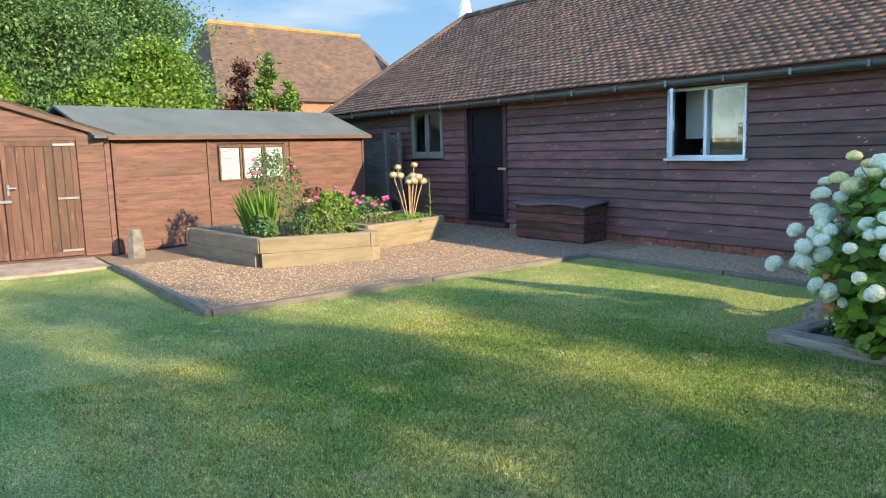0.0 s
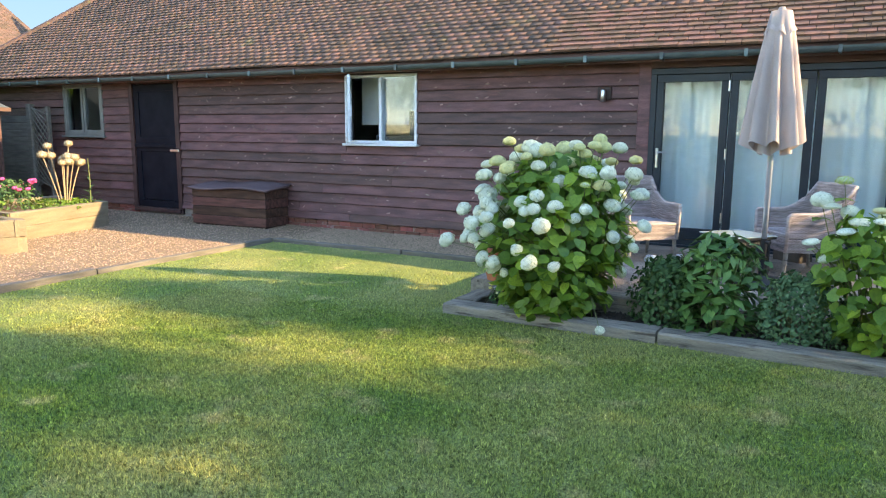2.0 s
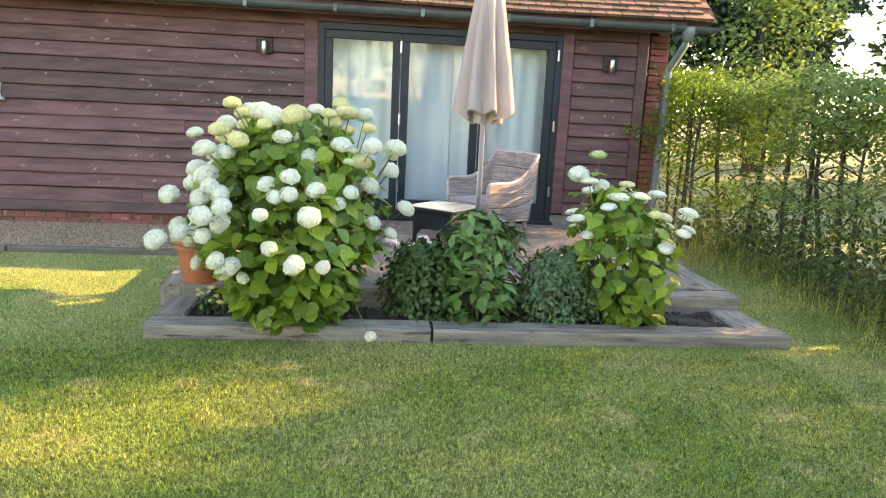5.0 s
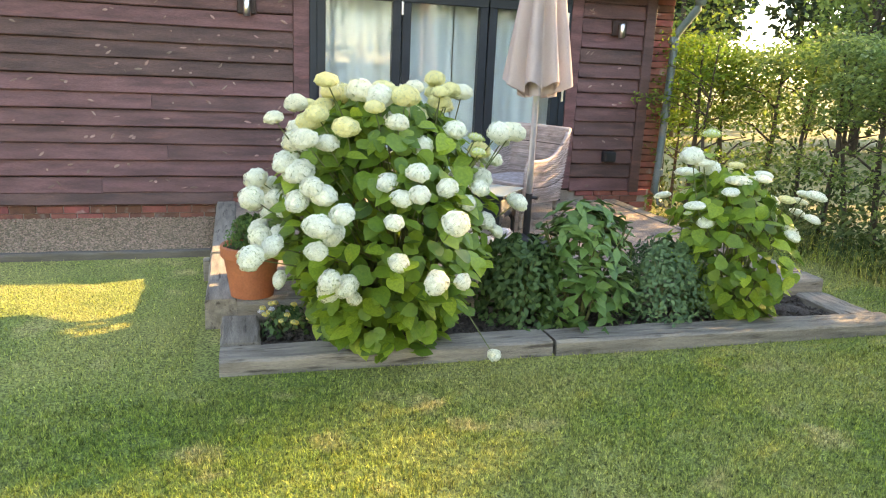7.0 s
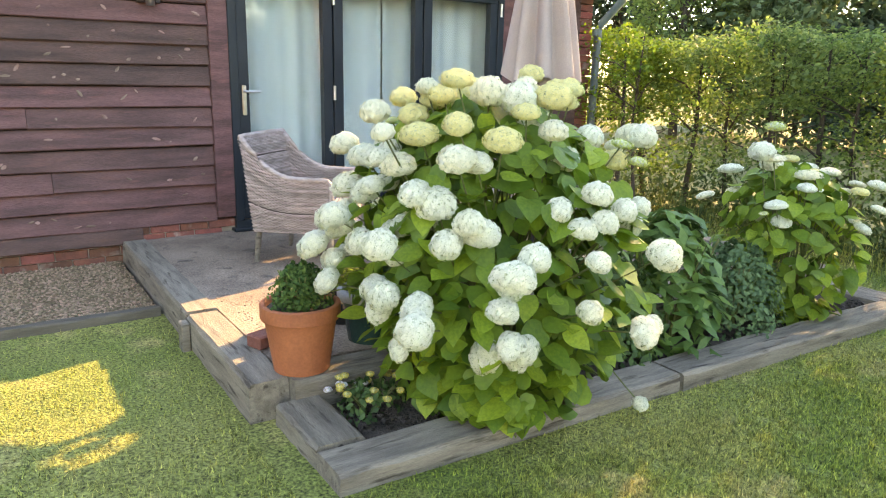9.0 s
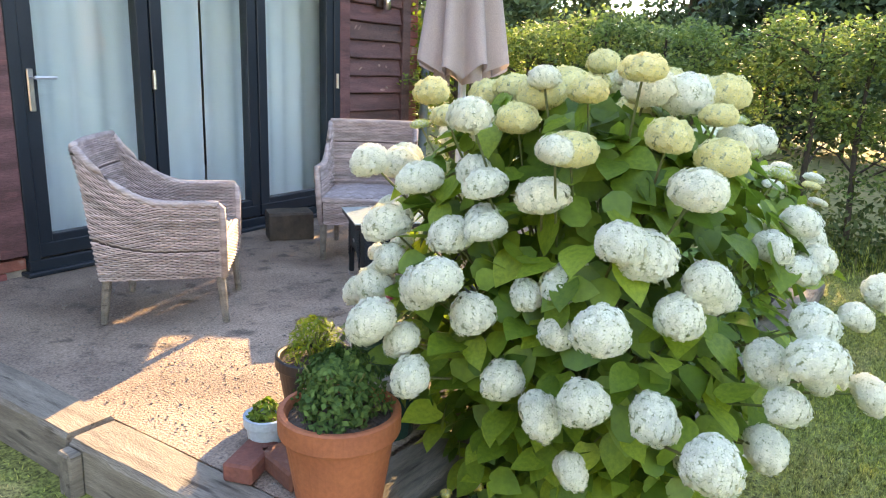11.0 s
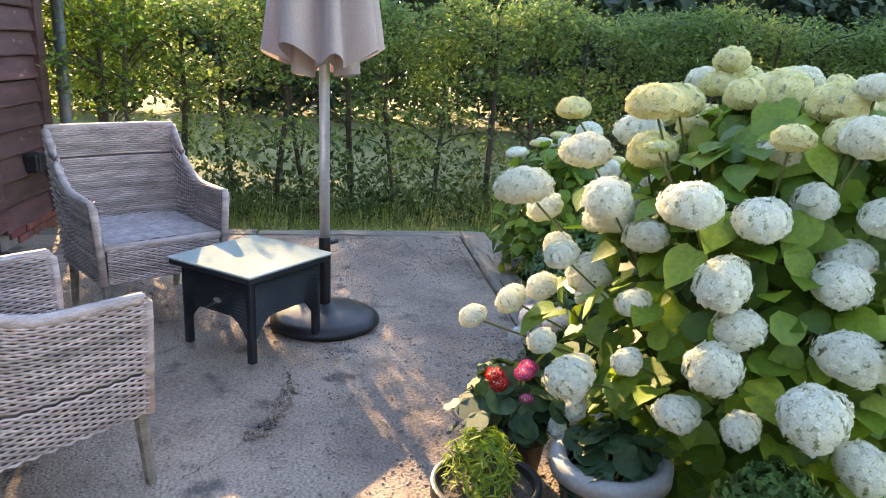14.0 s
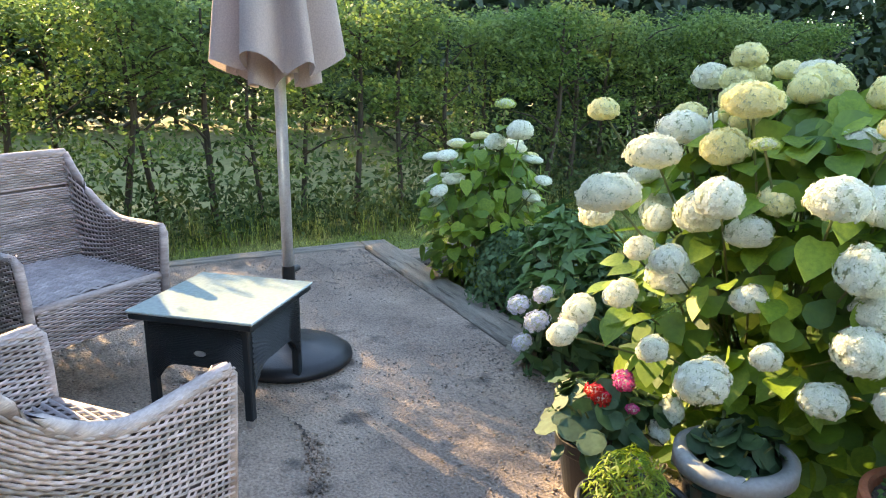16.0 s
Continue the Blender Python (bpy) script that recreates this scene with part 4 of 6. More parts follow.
part("pane", boxbm(0.73, 1.33, -HDp + 0.24, -HDp + 0.26, 2.87, 4.13), DARKROOM, wn1)
cowl = thing("oast_cowl", (-1.477 - 0.785 * 42, -9.15 + 0.62 * 42, 0), 0, "white pointed oast cowl rising behind the roof", "cowl")
part("tower", lathe(bmesh.new(), [(1.6, 0), (1.6, 4.0), (0.55, 8.0), (0, 8.0)], 16), HWALL, cowl)
part("cone", lathe(bmesh.new(), [(0.62, 8.0), (0.5, 8.4), (0.22, 9.8), (0.05, 10.4), (0, 10.4)], 16), WHITEPVC, cowl)

# ---- patio furniture ----


def woven(fn, nu, nv, amp=0.008, both=True, bands=()):
    """Strands that pass over and under upright stakes on the surface fn(u, v) -> (point, normal)."""
    verts, faces = [], []
    for sgn in ((1, -1) if both else (1,)):
        for j in range(nv):
            if j in bands:
                continue
            start = len(verts)
            for i in range(nu + 1):
                o = amp * (1 if (i + j) % 2 else -0.5)
                for dv, bulge in ((0.02, -0.003), (0.32, 0.002), (0.68, 0.002), (0.98, -0.003)):
                    p, n = fn(i / nu, (j + dv) / nv)
                    verts.append(Vector(p) + Vector(n) * sgn * (o + bulge + (0.014 if both else 0.008)))
            for i in range(nu):
                for k in range(3):
                    a = start + 4 * i + k
                    faces.append((a, a + 4, a + 5, a + 1))
    return [tuple(q) for q in verts], faces


def sheet(fn, nu, nv):
    verts = [tuple(fn(i / nu, j / nv)[0]) for j in range(nv + 1) for i in range(nu + 1)]
    return verts, [(j * (nu + 1) + i, j * (nu + 1) + i + 1, (j + 1) * (nu + 1) + i + 1, (j + 1) * (nu + 1) + i) for j in range(nv) for i in range(nu)]


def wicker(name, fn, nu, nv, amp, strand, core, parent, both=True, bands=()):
    """A panel with a dark core (gap shade on the chairs) and a woven face of many strands."""
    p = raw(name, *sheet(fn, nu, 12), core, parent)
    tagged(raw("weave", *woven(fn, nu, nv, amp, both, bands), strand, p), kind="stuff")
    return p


def arm_top(x):
    s = (x + 0.36) / 0.64
    return 0.60 + 0.26 * max(0.0, 1 - s / 0.62) ** 2.1


def rattan_chair():
    c = thing("rattan_armchair", (0, 0, 0), 0, "grey woven rattan garden armchair with pale wooden legs", "chair", "rattan armchairs on the patio")

    def back(u, v):
        x = -0.25 - 0.11 * v ** 1.3 - 0.03 * (1 - (2 * u - 1) ** 2)
        return (x, -0.285 + 0.57 * u + (u - 0.5) * 0.06 * v, 0.24 + 0.62 * v), (1, 0, 0.15)

    def side(sg):
        def fn(u, v):
            x = -0.30 + 0.57 * u - 0.06 * v * (1 - u)
            top = arm_top(x)
            return (x, sg * (0.275 + 0.03 * v), 0.22 + 0.02 * u + (top - 0.22) * v), (0, sg, 0)
        return fn

    def front_(u, v):
        return (0.265, -0.26 + 0.52 * u, 0.24 + 0.16 * v), (1, 0, 0)

    def seat(u, v):
        return (-0.27 + 0.53 * v, -0.265 + 0.53 * u, 0.405 + 0.012 * math.sin(math.pi * u)), (0, 0, 1)
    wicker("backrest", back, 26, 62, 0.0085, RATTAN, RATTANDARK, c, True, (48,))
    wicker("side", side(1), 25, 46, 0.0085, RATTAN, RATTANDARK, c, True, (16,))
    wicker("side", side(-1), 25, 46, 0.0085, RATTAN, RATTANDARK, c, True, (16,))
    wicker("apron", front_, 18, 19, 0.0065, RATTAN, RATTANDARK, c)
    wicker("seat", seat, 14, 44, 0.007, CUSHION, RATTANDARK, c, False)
    part("front_roll", tube(bmesh.new(), [(0.268, y, 0.404) for y in np.linspace(-0.27, 0.27, 7)], 0.017, 8), RATTAN, c, smooth=True)
    part("seat_base", boxbm(-0.27, 0.255, -0.265, 0.265, 0.36, 0.398), RATTAN, c)
    for sg in (1, -1):
        pts = [(x, sg * 0.307, arm_top(x) + 0.004) for x in np.linspace(-0.36, 0.26, 14)]
        pts += [(0.278, sg * 0.302, 0.585), (0.28, sg * 0.295, 0.50), (0.275, sg * 0.28, 0.24)]
        part("arm_rim", tube(bmesh.new(), pts, 0.019, 8), RATTAN, c, smooth=True)
    part("top_rim", tube(bmesh.new(), [(-0.36 - 0.03 * (1 - (y / 0.31) ** 2), y, 0.868) for y in np.linspace(-0.31, 0.31, 9)], 0.02, 8), RATTAN, c, smooth=True)
    for x, y in ((0.255, 0.265), (0.255, -0.265), (-0.27, 0.26), (-0.27, -0.26)):
        sx = 0.02 if x > 0 else -0.035
        part("leg", tube(bmesh.new(), [(x + sx, y, 0.0), (x + sx * 0.9, y, 0.015), (x, y, 0.27)], [0.017, 0.018, 0.024], 8), OLDWOOD, c, "pale tapered leg")
    return c


ch = rattan_chair()
ch.matrix_basis = pose(-3.475, -1.12, 0.172, 0, 0, -47.5)
copy_thing(ch, pose(-1.92, -1.12, 0.172, 0, 0, 213.4))

table = thing("side_table", (-2.41, -1.69, 0.172), -40, "low black woven resin table with a glass top", "table")
H2 = 0.25
part("tabletop", boxbm(-H2, H2, -H2, H2, 0.408, 0.418, bevel=0.003), TABLEGLASS, table, "pale frosted glass top")
bm = bmesh.new()
box(bm, -H2 + 0.006, H2 - 0.006, -H2 + 0.006, H2 - 0.006, 0.384, 0.407, 0.004)
part("rim", bm, RESIN, table)
for k in range(4):
    def skirt(u, v, k=k):
        a = abs(2 * u - 1)
        zb = 0.215 - 0.09 * max(0.0, (a - 0.45) / 0.55) ** 2
        x, y, z = -0.186 + 0.372 * u, -0.197, zb + (0.388 - zb) * v
        c, s = math.cos(k * math.pi / 2), math.sin(k * math.pi / 2)
        return (x * c - y * s, x * s + y * c, z), (s, -c, 0)
    wicker("skirt", skirt, 30, 26, 0.0022, RESIN, BLACKPL, table)
for x in (-0.193, 0.193):
    for y in (-0.193, 0.193):
        lg = part("leg", boxbm(x - 0.016, x + 0.016, y - 0.016, y + 0.016, 0.022, 0.39, bevel=0.004), RESIN, table)
        part("foot", tube(bmesh.new(), [(x, y, 0), (x, y, 0.024)], 0.017, 10), CHROME, lg, "metal foot cap")
part("shelf_box", boxbm(-0.17, 0.17, -0.17, 0.17, 0.24, 0.38), RESIN, table)
bd = part("badge", lathe(bmesh.new(), [(0, 0), (0.018, 0), (0.018, 0.004), (0, 0.004)], 14), CHROME, table, "small oval metal badge")
bd.matrix_basis = Matrix.LocRotScale((-0.214, -0.02, 0.27), Euler((0, radians(-90), 0)), (0.6, 1.3, 1))

um = thing("parasol", (-2.15, -2.0, 0.172), 0, "closed beige parasol on a steel pole and black base", "parasol")
bs = part("base", lathe(bmesh.new(), [(0, 0), (0.255, 0), (0.265, 0.012), (0.262, 0.03), (0.22, 0.055), (0.12, 0.075), (0.045, 0.085), (0.036, 0.10), (0, 0.10)], 40), BLACKPL, um, smooth=True)
part("sleeve", tube(bmesh.new(), [(0, 0, 0.09), (0, 0, 0.43)], 0.028, 16), BLACKPL, um)
part("knob", tube(bmesh.new(), [(0.02, -0.02, 0.40), (0.055, -0.055, 0.40)], 0.014, 8), BLACKPL, um)
part("pole", tube(bmesh.new(), [(0, 0, 0.42), (0, 0, 2.40)], 0.024, 16), POLE, um, smooth=True)


def canopy(z0, z1, r0, r1, ribs, amp, hem, seed):
    n, m = 96, 22
    rr = random.Random(seed)
    ph = [rr.uniform(-0.25, 0.25) for _ in range(ribs)]
    verts, faces = [], []
    for j in range(m + 1):
        s = j / m
        for i in range(n):
            a = 2 * math.pi * i / n
            k = a / (2 * math.pi) * ribs
            fold = 0.5 + 0.5 * math.cos(2 * math.pi * (k + ph[int(k) % ribs] * math.sin(math.pi * (k % 1))))
            r = (r0 + (r1 - r0) * s ** 0.9) * (1 - amp * min(1.0, s * 2.2) * (1 - fold) ** 1.2)
            z = z0 + (z1 - z0) * s - hem * (1 - fold) * s ** 6 + 0.02 * s ** 4 * math.sin(3 * a + seed)
            tw = 0.18 * s
            verts.append((r * math.cos(a + tw), r * math.sin(a + tw), z))
    for j in range(m):
        for i in range(n):
            faces.append((j * n + i, j * n + (i + 1) % n, (j + 1) * n + (i + 1) % n, (j + 1) * n + i))
    return verts, faces


raw("canopy", *canopy(2.41, 1.295, 0.085, 0.277, 8, 0.42, 0.06, 1), CANOPY, um, smooth=True)
raw("inner_folds", *canopy(1.7, 1.215, 0.12, 0.17, 6, 0.5, 0.04, 5), CANOPY, um, smooth=True)
raw("vent_cap", *canopy(2.445, 2.235, 0.02, 0.135, 8, 0.15, 0.02, 2), CANOPY, um, smooth=True)
part("finial", lathe(bmesh.new(), [(0.03, 2.42), (0.025, 2.445), (0, 2.45)], 12), CANOPY, um)

blk = timber("timber_block", -0.16, 0.16, -0.11, 0.11, 0, 0.2, OLDWOOD, None, 0, 30)
blk.matrix_basis = pose(-1.98, -0.42, 0.275, 0, 0, -35)
blk.data.materials[0] = BARK
tagged(blk, "dark sawn timber block beside the glass doors", "timber block")

# ---- pots ----


def pot(name, at, rt, rb, h, material, rim, label, rim_mat=None, soil=0.03):
    t = thing(name, at, 0, label, "flower pot")
    part("pot", lathe(bmesh.new(), [(0, 0), (rb, 0), (rb + (rt - rb) * 0.68, h * 0.775), (rt * 0.985, h * 0.78), (rt, h * 0.80), (rt, h * 0.985), (rt - 0.006, h), (rt - rim, h), (rt - rim - 0.006, h * 0.97), (rt - rim - 0.012, h - soil), (0, h - soil)], 40), material, t, smooth=False)
    if rim_mat:
        part("rim", lathe(bmesh.new(), [(rt - rim - 0.01, h - 0.03), (rt - rim - 0.01, h + 0.012), (rt - rim * 0.4, h + 0.018), (rt + 0.012, h + 0.008), (rt + 0.012, h - 0.03), (rt + 0.001, h - 0.035)], 40), rim_mat, t, smooth=True)
    part("soil", lathe(bmesh.new(), [(rt - rim - 0.011, h - soil + 0.004), (rt * 0.4, h - soil + 0.012), (0, h - soil + 0.016)], 24), SOIL, t)
    return t


pot("terracotta_pot", (-4.31, -2.985, 0.176), 0.178, 0.125, 0.31, TERRA, 0.018, "large terracotta plastic pot of parsley on the patio corner")
pot("black_pot", (-3.86, -2.46, 0.172), 0.15, 0.115, 0.2, BLACKPL, 0.012, "black plastic pot with fresh green herb")
pot("green_pot", (-3.87, -2.80, 0.172), 0.152, 0.11, 0.25, GREENPOT, 0.02, "dark green glazed pot with a grey rim", RIMGREY, 0.06)
pot("geranium_pot", (-3.53, -2.60, 0.172), 0.13, 0.095, 0.2, BLACKPL, 0.012, "black plastic pot of geraniums")
pot("blue_pot", (-4.24, -2.60, 0.172), 0.075, 0.05, 0.145, BLUEPOT, 0.008, "small pale blue pot with a succulent")
for x, y, r in ((-4.34, -2.64, 20), (-4.30, -2.76, 75)):
    bk = part("loose_brick", boxbm(-0.1, 0.1, -0.05, 0.05, 0, 0.065, bevel=0.008), BRICK)
    bk.matrix_basis = pose(x, y, 0.178, 0, 0, r)
    tagged(bk, "loose chipped red brick among the pots", "brick", "loose bricks")

# ---- plants ----


def leaf_mesh(name, material, L=1.0, W=0.8, heart=True, curl=0.15):
    """One leaf, tip along +x, face up, with a mid-rib crease."""
    prof = [(0.0, 0.0), (0.05, 0.27), (0.13, 0.41), (0.26, 0.49), (0.4, 0.49), (0.55, 0.425), (0.7, 0.31), (0.84, 0.165), (0.93, 0.065), (1.0, 0.0)] if heart else [(0.0, 0.0), (0.15, 0.2), (0.4, 0.42), (0.65, 0.38), (0.85, 0.2), (1.0, 0.0)]
    bm = bmesh.new()
    mid = [bm.verts.new((L * x, 0, -curl * L * (x - 0.35) ** 2)) for x, _ in prof]
    for sg in (1, -1):
        ed = [bm.verts.new((L * (x - (0.09 if heart and x < 0.1 else 0.05 if heart and x < 0.2 else 0)), sg * W * w, -curl * L * (x - 0.35) ** 2 + 0.16 * W * w)) for x, w in prof[1:-1]]
        row = [mid[0]] + ed + [mid[-1]]
        for i in range(len(mid) - 1):
            q = [mid[i], mid[i + 1], row[i + 1], row[i]]
            q = [v_ for k, v_ in enumerate(q) if v_ not in q[:k]]
            if sg < 0:
                q.reverse()
            bm.faces.new(q)
    me = mesh_of(bm, name, material)
    me.shade_smooth()
    return me


def place(name, me, parent, loc, direction, up, size, roll=0.0):
    """An object whose x points along direction, its face towards up."""
    d = Vector(direction).normalized()
    u = Vector(up) - d * Vector(up).dot(d)
    u = u.normalized() if u.length > 1e-4 else d.orthogonal().normalized()
    m = Matrix((d, u.cross(d), u)).transposed().to_4x4()
    ob = new(name, me)
    ob.parent = parent
    ob.matrix_basis = Matrix.Translation(loc) @ m @ pose(0, 0, 0, roll, 0, 0) @ Matrix.Scale(size, 4)
    return ob


FLORET = ([(0, 0, 0)] + [(c * x - q * y, q * x + c * y, z) for c, q in ((1, 0), (0, 1), (-1, 0), (0, -1)) for x, y, z in ((0.72, -0.42, 0.1), (1.08, 0.05, 0.02), (0.66, 0.48, 0.1))],
          [(0, 1 + 3 * k, 2 + 3 * k, 3 + 3 * k) for k in range(4)])


def head_mesh(name, material, seed, flat=0.86, n=640, fl=0.125):
    """A domed flower head of unit radius, made of many four-petalled florets."""
    rng = np.random.default_rng(seed)
    i = np.arange(n) + 0.5
    z = 1 - 2 * i / n * 0.98
    a = i * 2.39996 + rng.uniform(-0.2, 0.2, n)
    r = np.sqrt(np.maximum(0, 1 - z * z))
    nrm = np.stack([r * np.cos(a), r * np.sin(a), z], 1)
    lump = 1 + 0.05 * np.sin(3 * a + seed) * r + 0.07 * np.sin(4 * a + 5 * z + seed) * np.cos(6 * z - 2 * a) + rng.uniform(-0.06, 0.05, n)
    p = nrm * lump[:, None] * np.array([1, 1, flat])
    p[:, 2] = np.where(p[:, 2] < 0, 0.7 * p[:, 2], p[:, 2])
    nn = nrm + rng.normal(0, 0.2, nrm.shape)
    sh = np.array(FLORET[0])
    tri = [t3 for f in FLORET[1] for t3 in ((f[0], f[1], f[2]), (f[0], f[2], f[3]))]
    v, f = scatter(sh, tri, p, nn, rng.uniform(0.8, 1.25, n) * fl, rng)
    # core whose darker patches paint the shade in gaps between florets, for depth
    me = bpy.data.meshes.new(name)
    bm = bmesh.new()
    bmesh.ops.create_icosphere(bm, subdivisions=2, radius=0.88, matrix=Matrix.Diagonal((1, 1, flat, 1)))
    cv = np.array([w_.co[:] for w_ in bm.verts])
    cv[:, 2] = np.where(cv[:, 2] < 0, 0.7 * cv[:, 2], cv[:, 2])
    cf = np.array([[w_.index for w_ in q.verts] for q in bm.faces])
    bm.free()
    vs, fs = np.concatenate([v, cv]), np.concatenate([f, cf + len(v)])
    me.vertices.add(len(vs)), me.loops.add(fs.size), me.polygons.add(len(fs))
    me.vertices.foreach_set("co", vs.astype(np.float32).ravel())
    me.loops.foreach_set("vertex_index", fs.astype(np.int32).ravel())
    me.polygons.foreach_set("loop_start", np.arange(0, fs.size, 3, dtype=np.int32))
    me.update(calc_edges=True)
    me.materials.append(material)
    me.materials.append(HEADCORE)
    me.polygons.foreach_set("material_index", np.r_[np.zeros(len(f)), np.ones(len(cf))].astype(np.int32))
    return me


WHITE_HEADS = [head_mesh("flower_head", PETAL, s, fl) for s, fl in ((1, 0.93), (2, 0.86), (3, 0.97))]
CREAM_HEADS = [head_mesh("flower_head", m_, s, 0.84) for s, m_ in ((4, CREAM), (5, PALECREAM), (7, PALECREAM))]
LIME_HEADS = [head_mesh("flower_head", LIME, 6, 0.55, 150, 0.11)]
LEAF_A = [leaf_mesh("leaf", HLEAF, 1, w, True, c) for w, c in ((0.78, 0.15), (0.85, 0.3), (0.7, 0.05))]


def hydrangea(at, rad, height, heads, nleaf, inner, seed, label, lean=(0, 0), head_size=(0.075, 0.1), flat=False, leaf=(0.085, 0.135), shift=(0, 0), known=(), zmin=0.0):
    t = thing("hydrangea", (at[0], at[1], at[2]), 0, label, "hydrangea", "white hydrangeas in the bed")
    rng = random.Random(seed)
    rn = np.random.default_rng(seed)

    def shell(cz_min=0.0, k=1.0):
        a, s = rng.uniform(0, 2 * math.pi), rng.uniform(cz_min, 1.0)
        z = s
        r = rad * (0.6 + 0.4 * min(1.0, z / 0.42)) * math.sqrt(max(0.05, 1 - (max(0.0, z - 0.4) / 0.63) ** 2.15)) * k * (1 + 0.09 * math.sin(2 * a + seed) + 0.07 * math.sin(5 * a + 3 * z))
        return Vector((shift[0] + r * math.cos(a) + lean[0] * z, shift[1] + r * math.sin(a) + lean[1] * z, 0.03 + height * z)), a, z
    placed = []
    todo = [(Vector(q[:3]) - Vector(at), 0.76 * q[3]) for q in known]
    tries = 0
    while len(placed) < heads and tries < 4000:
        tries += 1
        p, a, z = shell(0.16)
        if not todo and (z < zmin or rng.random() > 0.06 + 0.94 * min(1, z * 1.15) ** 1.9):
            continue
        p = p + Vector((math.cos(a), math.sin(a), 0.35)) * rng.uniform(-0.07, 0.15) + Vector((0, 0, rng.choice((0, 0, 0.03, 0.08)) if z > 0.75 else 0))
        size = rng.uniform(*head_size) * (0.72 if z < 0.35 and rng.random() < 0.7 else 1.0)
        if todo:
            p, size = todo.pop()
            a, z = math.atan2(p.y - shift[1], p.x - shift[0]), min(1.0, p.z / height)
        elif any((p - q).length < 0.85 * (size + s2) for q, s2 in placed):
            continue
        placed.append((p, size))
        hi = z > 0.78
        me = CREAM_HEADS[0] if p.z > 1.27 and rng.random() < 0.7 else rng.choice(CREAM_HEADS) if hi and rng.random() < 0.6 else rng.choice(WHITE_HEADS)
        if p not in [Vector(q[:3]) - Vector(at) for q in known] and rng.random() < 0.06:
            me, size = LIME_HEADS[0], size * 0.6
        up = Vector((math.cos(a) * (1 - z) * 1.2, math.sin(a) * (1 - z) * 1.2, 0.25 + z))
        ob = place("flower_head", me, t, p, up.orthogonal(), up, size)
        sc = rng.uniform(0.88, 1.15)
        ob.matrix_basis = ob.matrix_basis @ Matrix.Diagonal((sc, 1 / sc, (0.55 if flat else 1.0) * rng.uniform(0.85, 1.05), 1))
        base = Vector((rng.uniform(-0.14, 0.14), rng.uniform(-0.1, 0.1), 0))
        m1 = base.lerp(p, 0.5) + Vector((0, 0, 0.12 * height))
        part("stem", tube(bmesh.new(), [base, m1, p], [0.006, 0.0045, 0.0035], 5, False), STEM, t)
    for _ in range(nleaf):
        p, a, z = shell(0.05, rng.uniform(0.86, 1.02))
        out = Vector((math.cos(a), math.sin(a), 0))
        d = out * rng.uniform(0.3, 1) + Vector((rng.uniform(-0.7, 0.7), rng.uniform(-0.7, 0.7), rng.uniform(-0.9, 0.15)))
        up = out * rng.uniform(0.2, 0.9) + Vector((0, 0, 1))
        place("leaf", rng.choice(LEAF_A), t, p - d.normalized() * 0.05, d, up, rng.uniform(*leaf), rng.uniform(-25, 25))
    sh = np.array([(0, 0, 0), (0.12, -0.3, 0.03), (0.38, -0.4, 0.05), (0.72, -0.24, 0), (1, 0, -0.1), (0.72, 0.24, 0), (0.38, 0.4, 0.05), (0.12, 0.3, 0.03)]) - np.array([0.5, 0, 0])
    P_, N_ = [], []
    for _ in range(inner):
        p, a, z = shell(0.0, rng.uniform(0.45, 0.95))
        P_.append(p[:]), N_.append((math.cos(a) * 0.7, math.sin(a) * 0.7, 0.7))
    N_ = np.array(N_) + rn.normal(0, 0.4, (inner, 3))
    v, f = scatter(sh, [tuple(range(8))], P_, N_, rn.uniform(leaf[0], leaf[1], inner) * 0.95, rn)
    tagged(raw("inner_leaves", v, f, HLEAFSHADE, t), kind="stuff")
    return t


# the heads that stand out on the lawn side and on the patio side: place and radius
LAWN_HEADS = [(-4.154, -3.713, 1.061, 0.08), (-4.041, -3.892, 0.975, 0.07), (-4.109, -3.854, 0.899, 0.075), (-4.04, -4.146, 0.843, 0.085), (-4.045, -4.103, 0.721, 0.066), (-3.932, -4.121, 0.891, 0.072),
              (-3.647, -4.04, 0.946, 0.066), (-3.42, -4.02, 0.99, 0.07), (-4.328, -4.011, 0.672, 0.082), (-3.097, -3.794, 1.236, 0.075), (-3.779, -3.62, 1.41, 0.095), (-3.364, -4.155, 0.568, 0.055),
              (-3.908, -3.500, 1.398, 0.075), (-3.461, -3.450, 1.436, 0.070), (-3.246, -3.400, 1.420, 0.070), (-3.484, -3.750, 1.156, 0.075), (-3.610, -3.650, 1.273, 0.075), (-3.667, -3.550, 1.337, 0.080), (-2.950, -3.600, 1.220, 0.090), (-3.165, -3.700, 1.133, 0.080)]
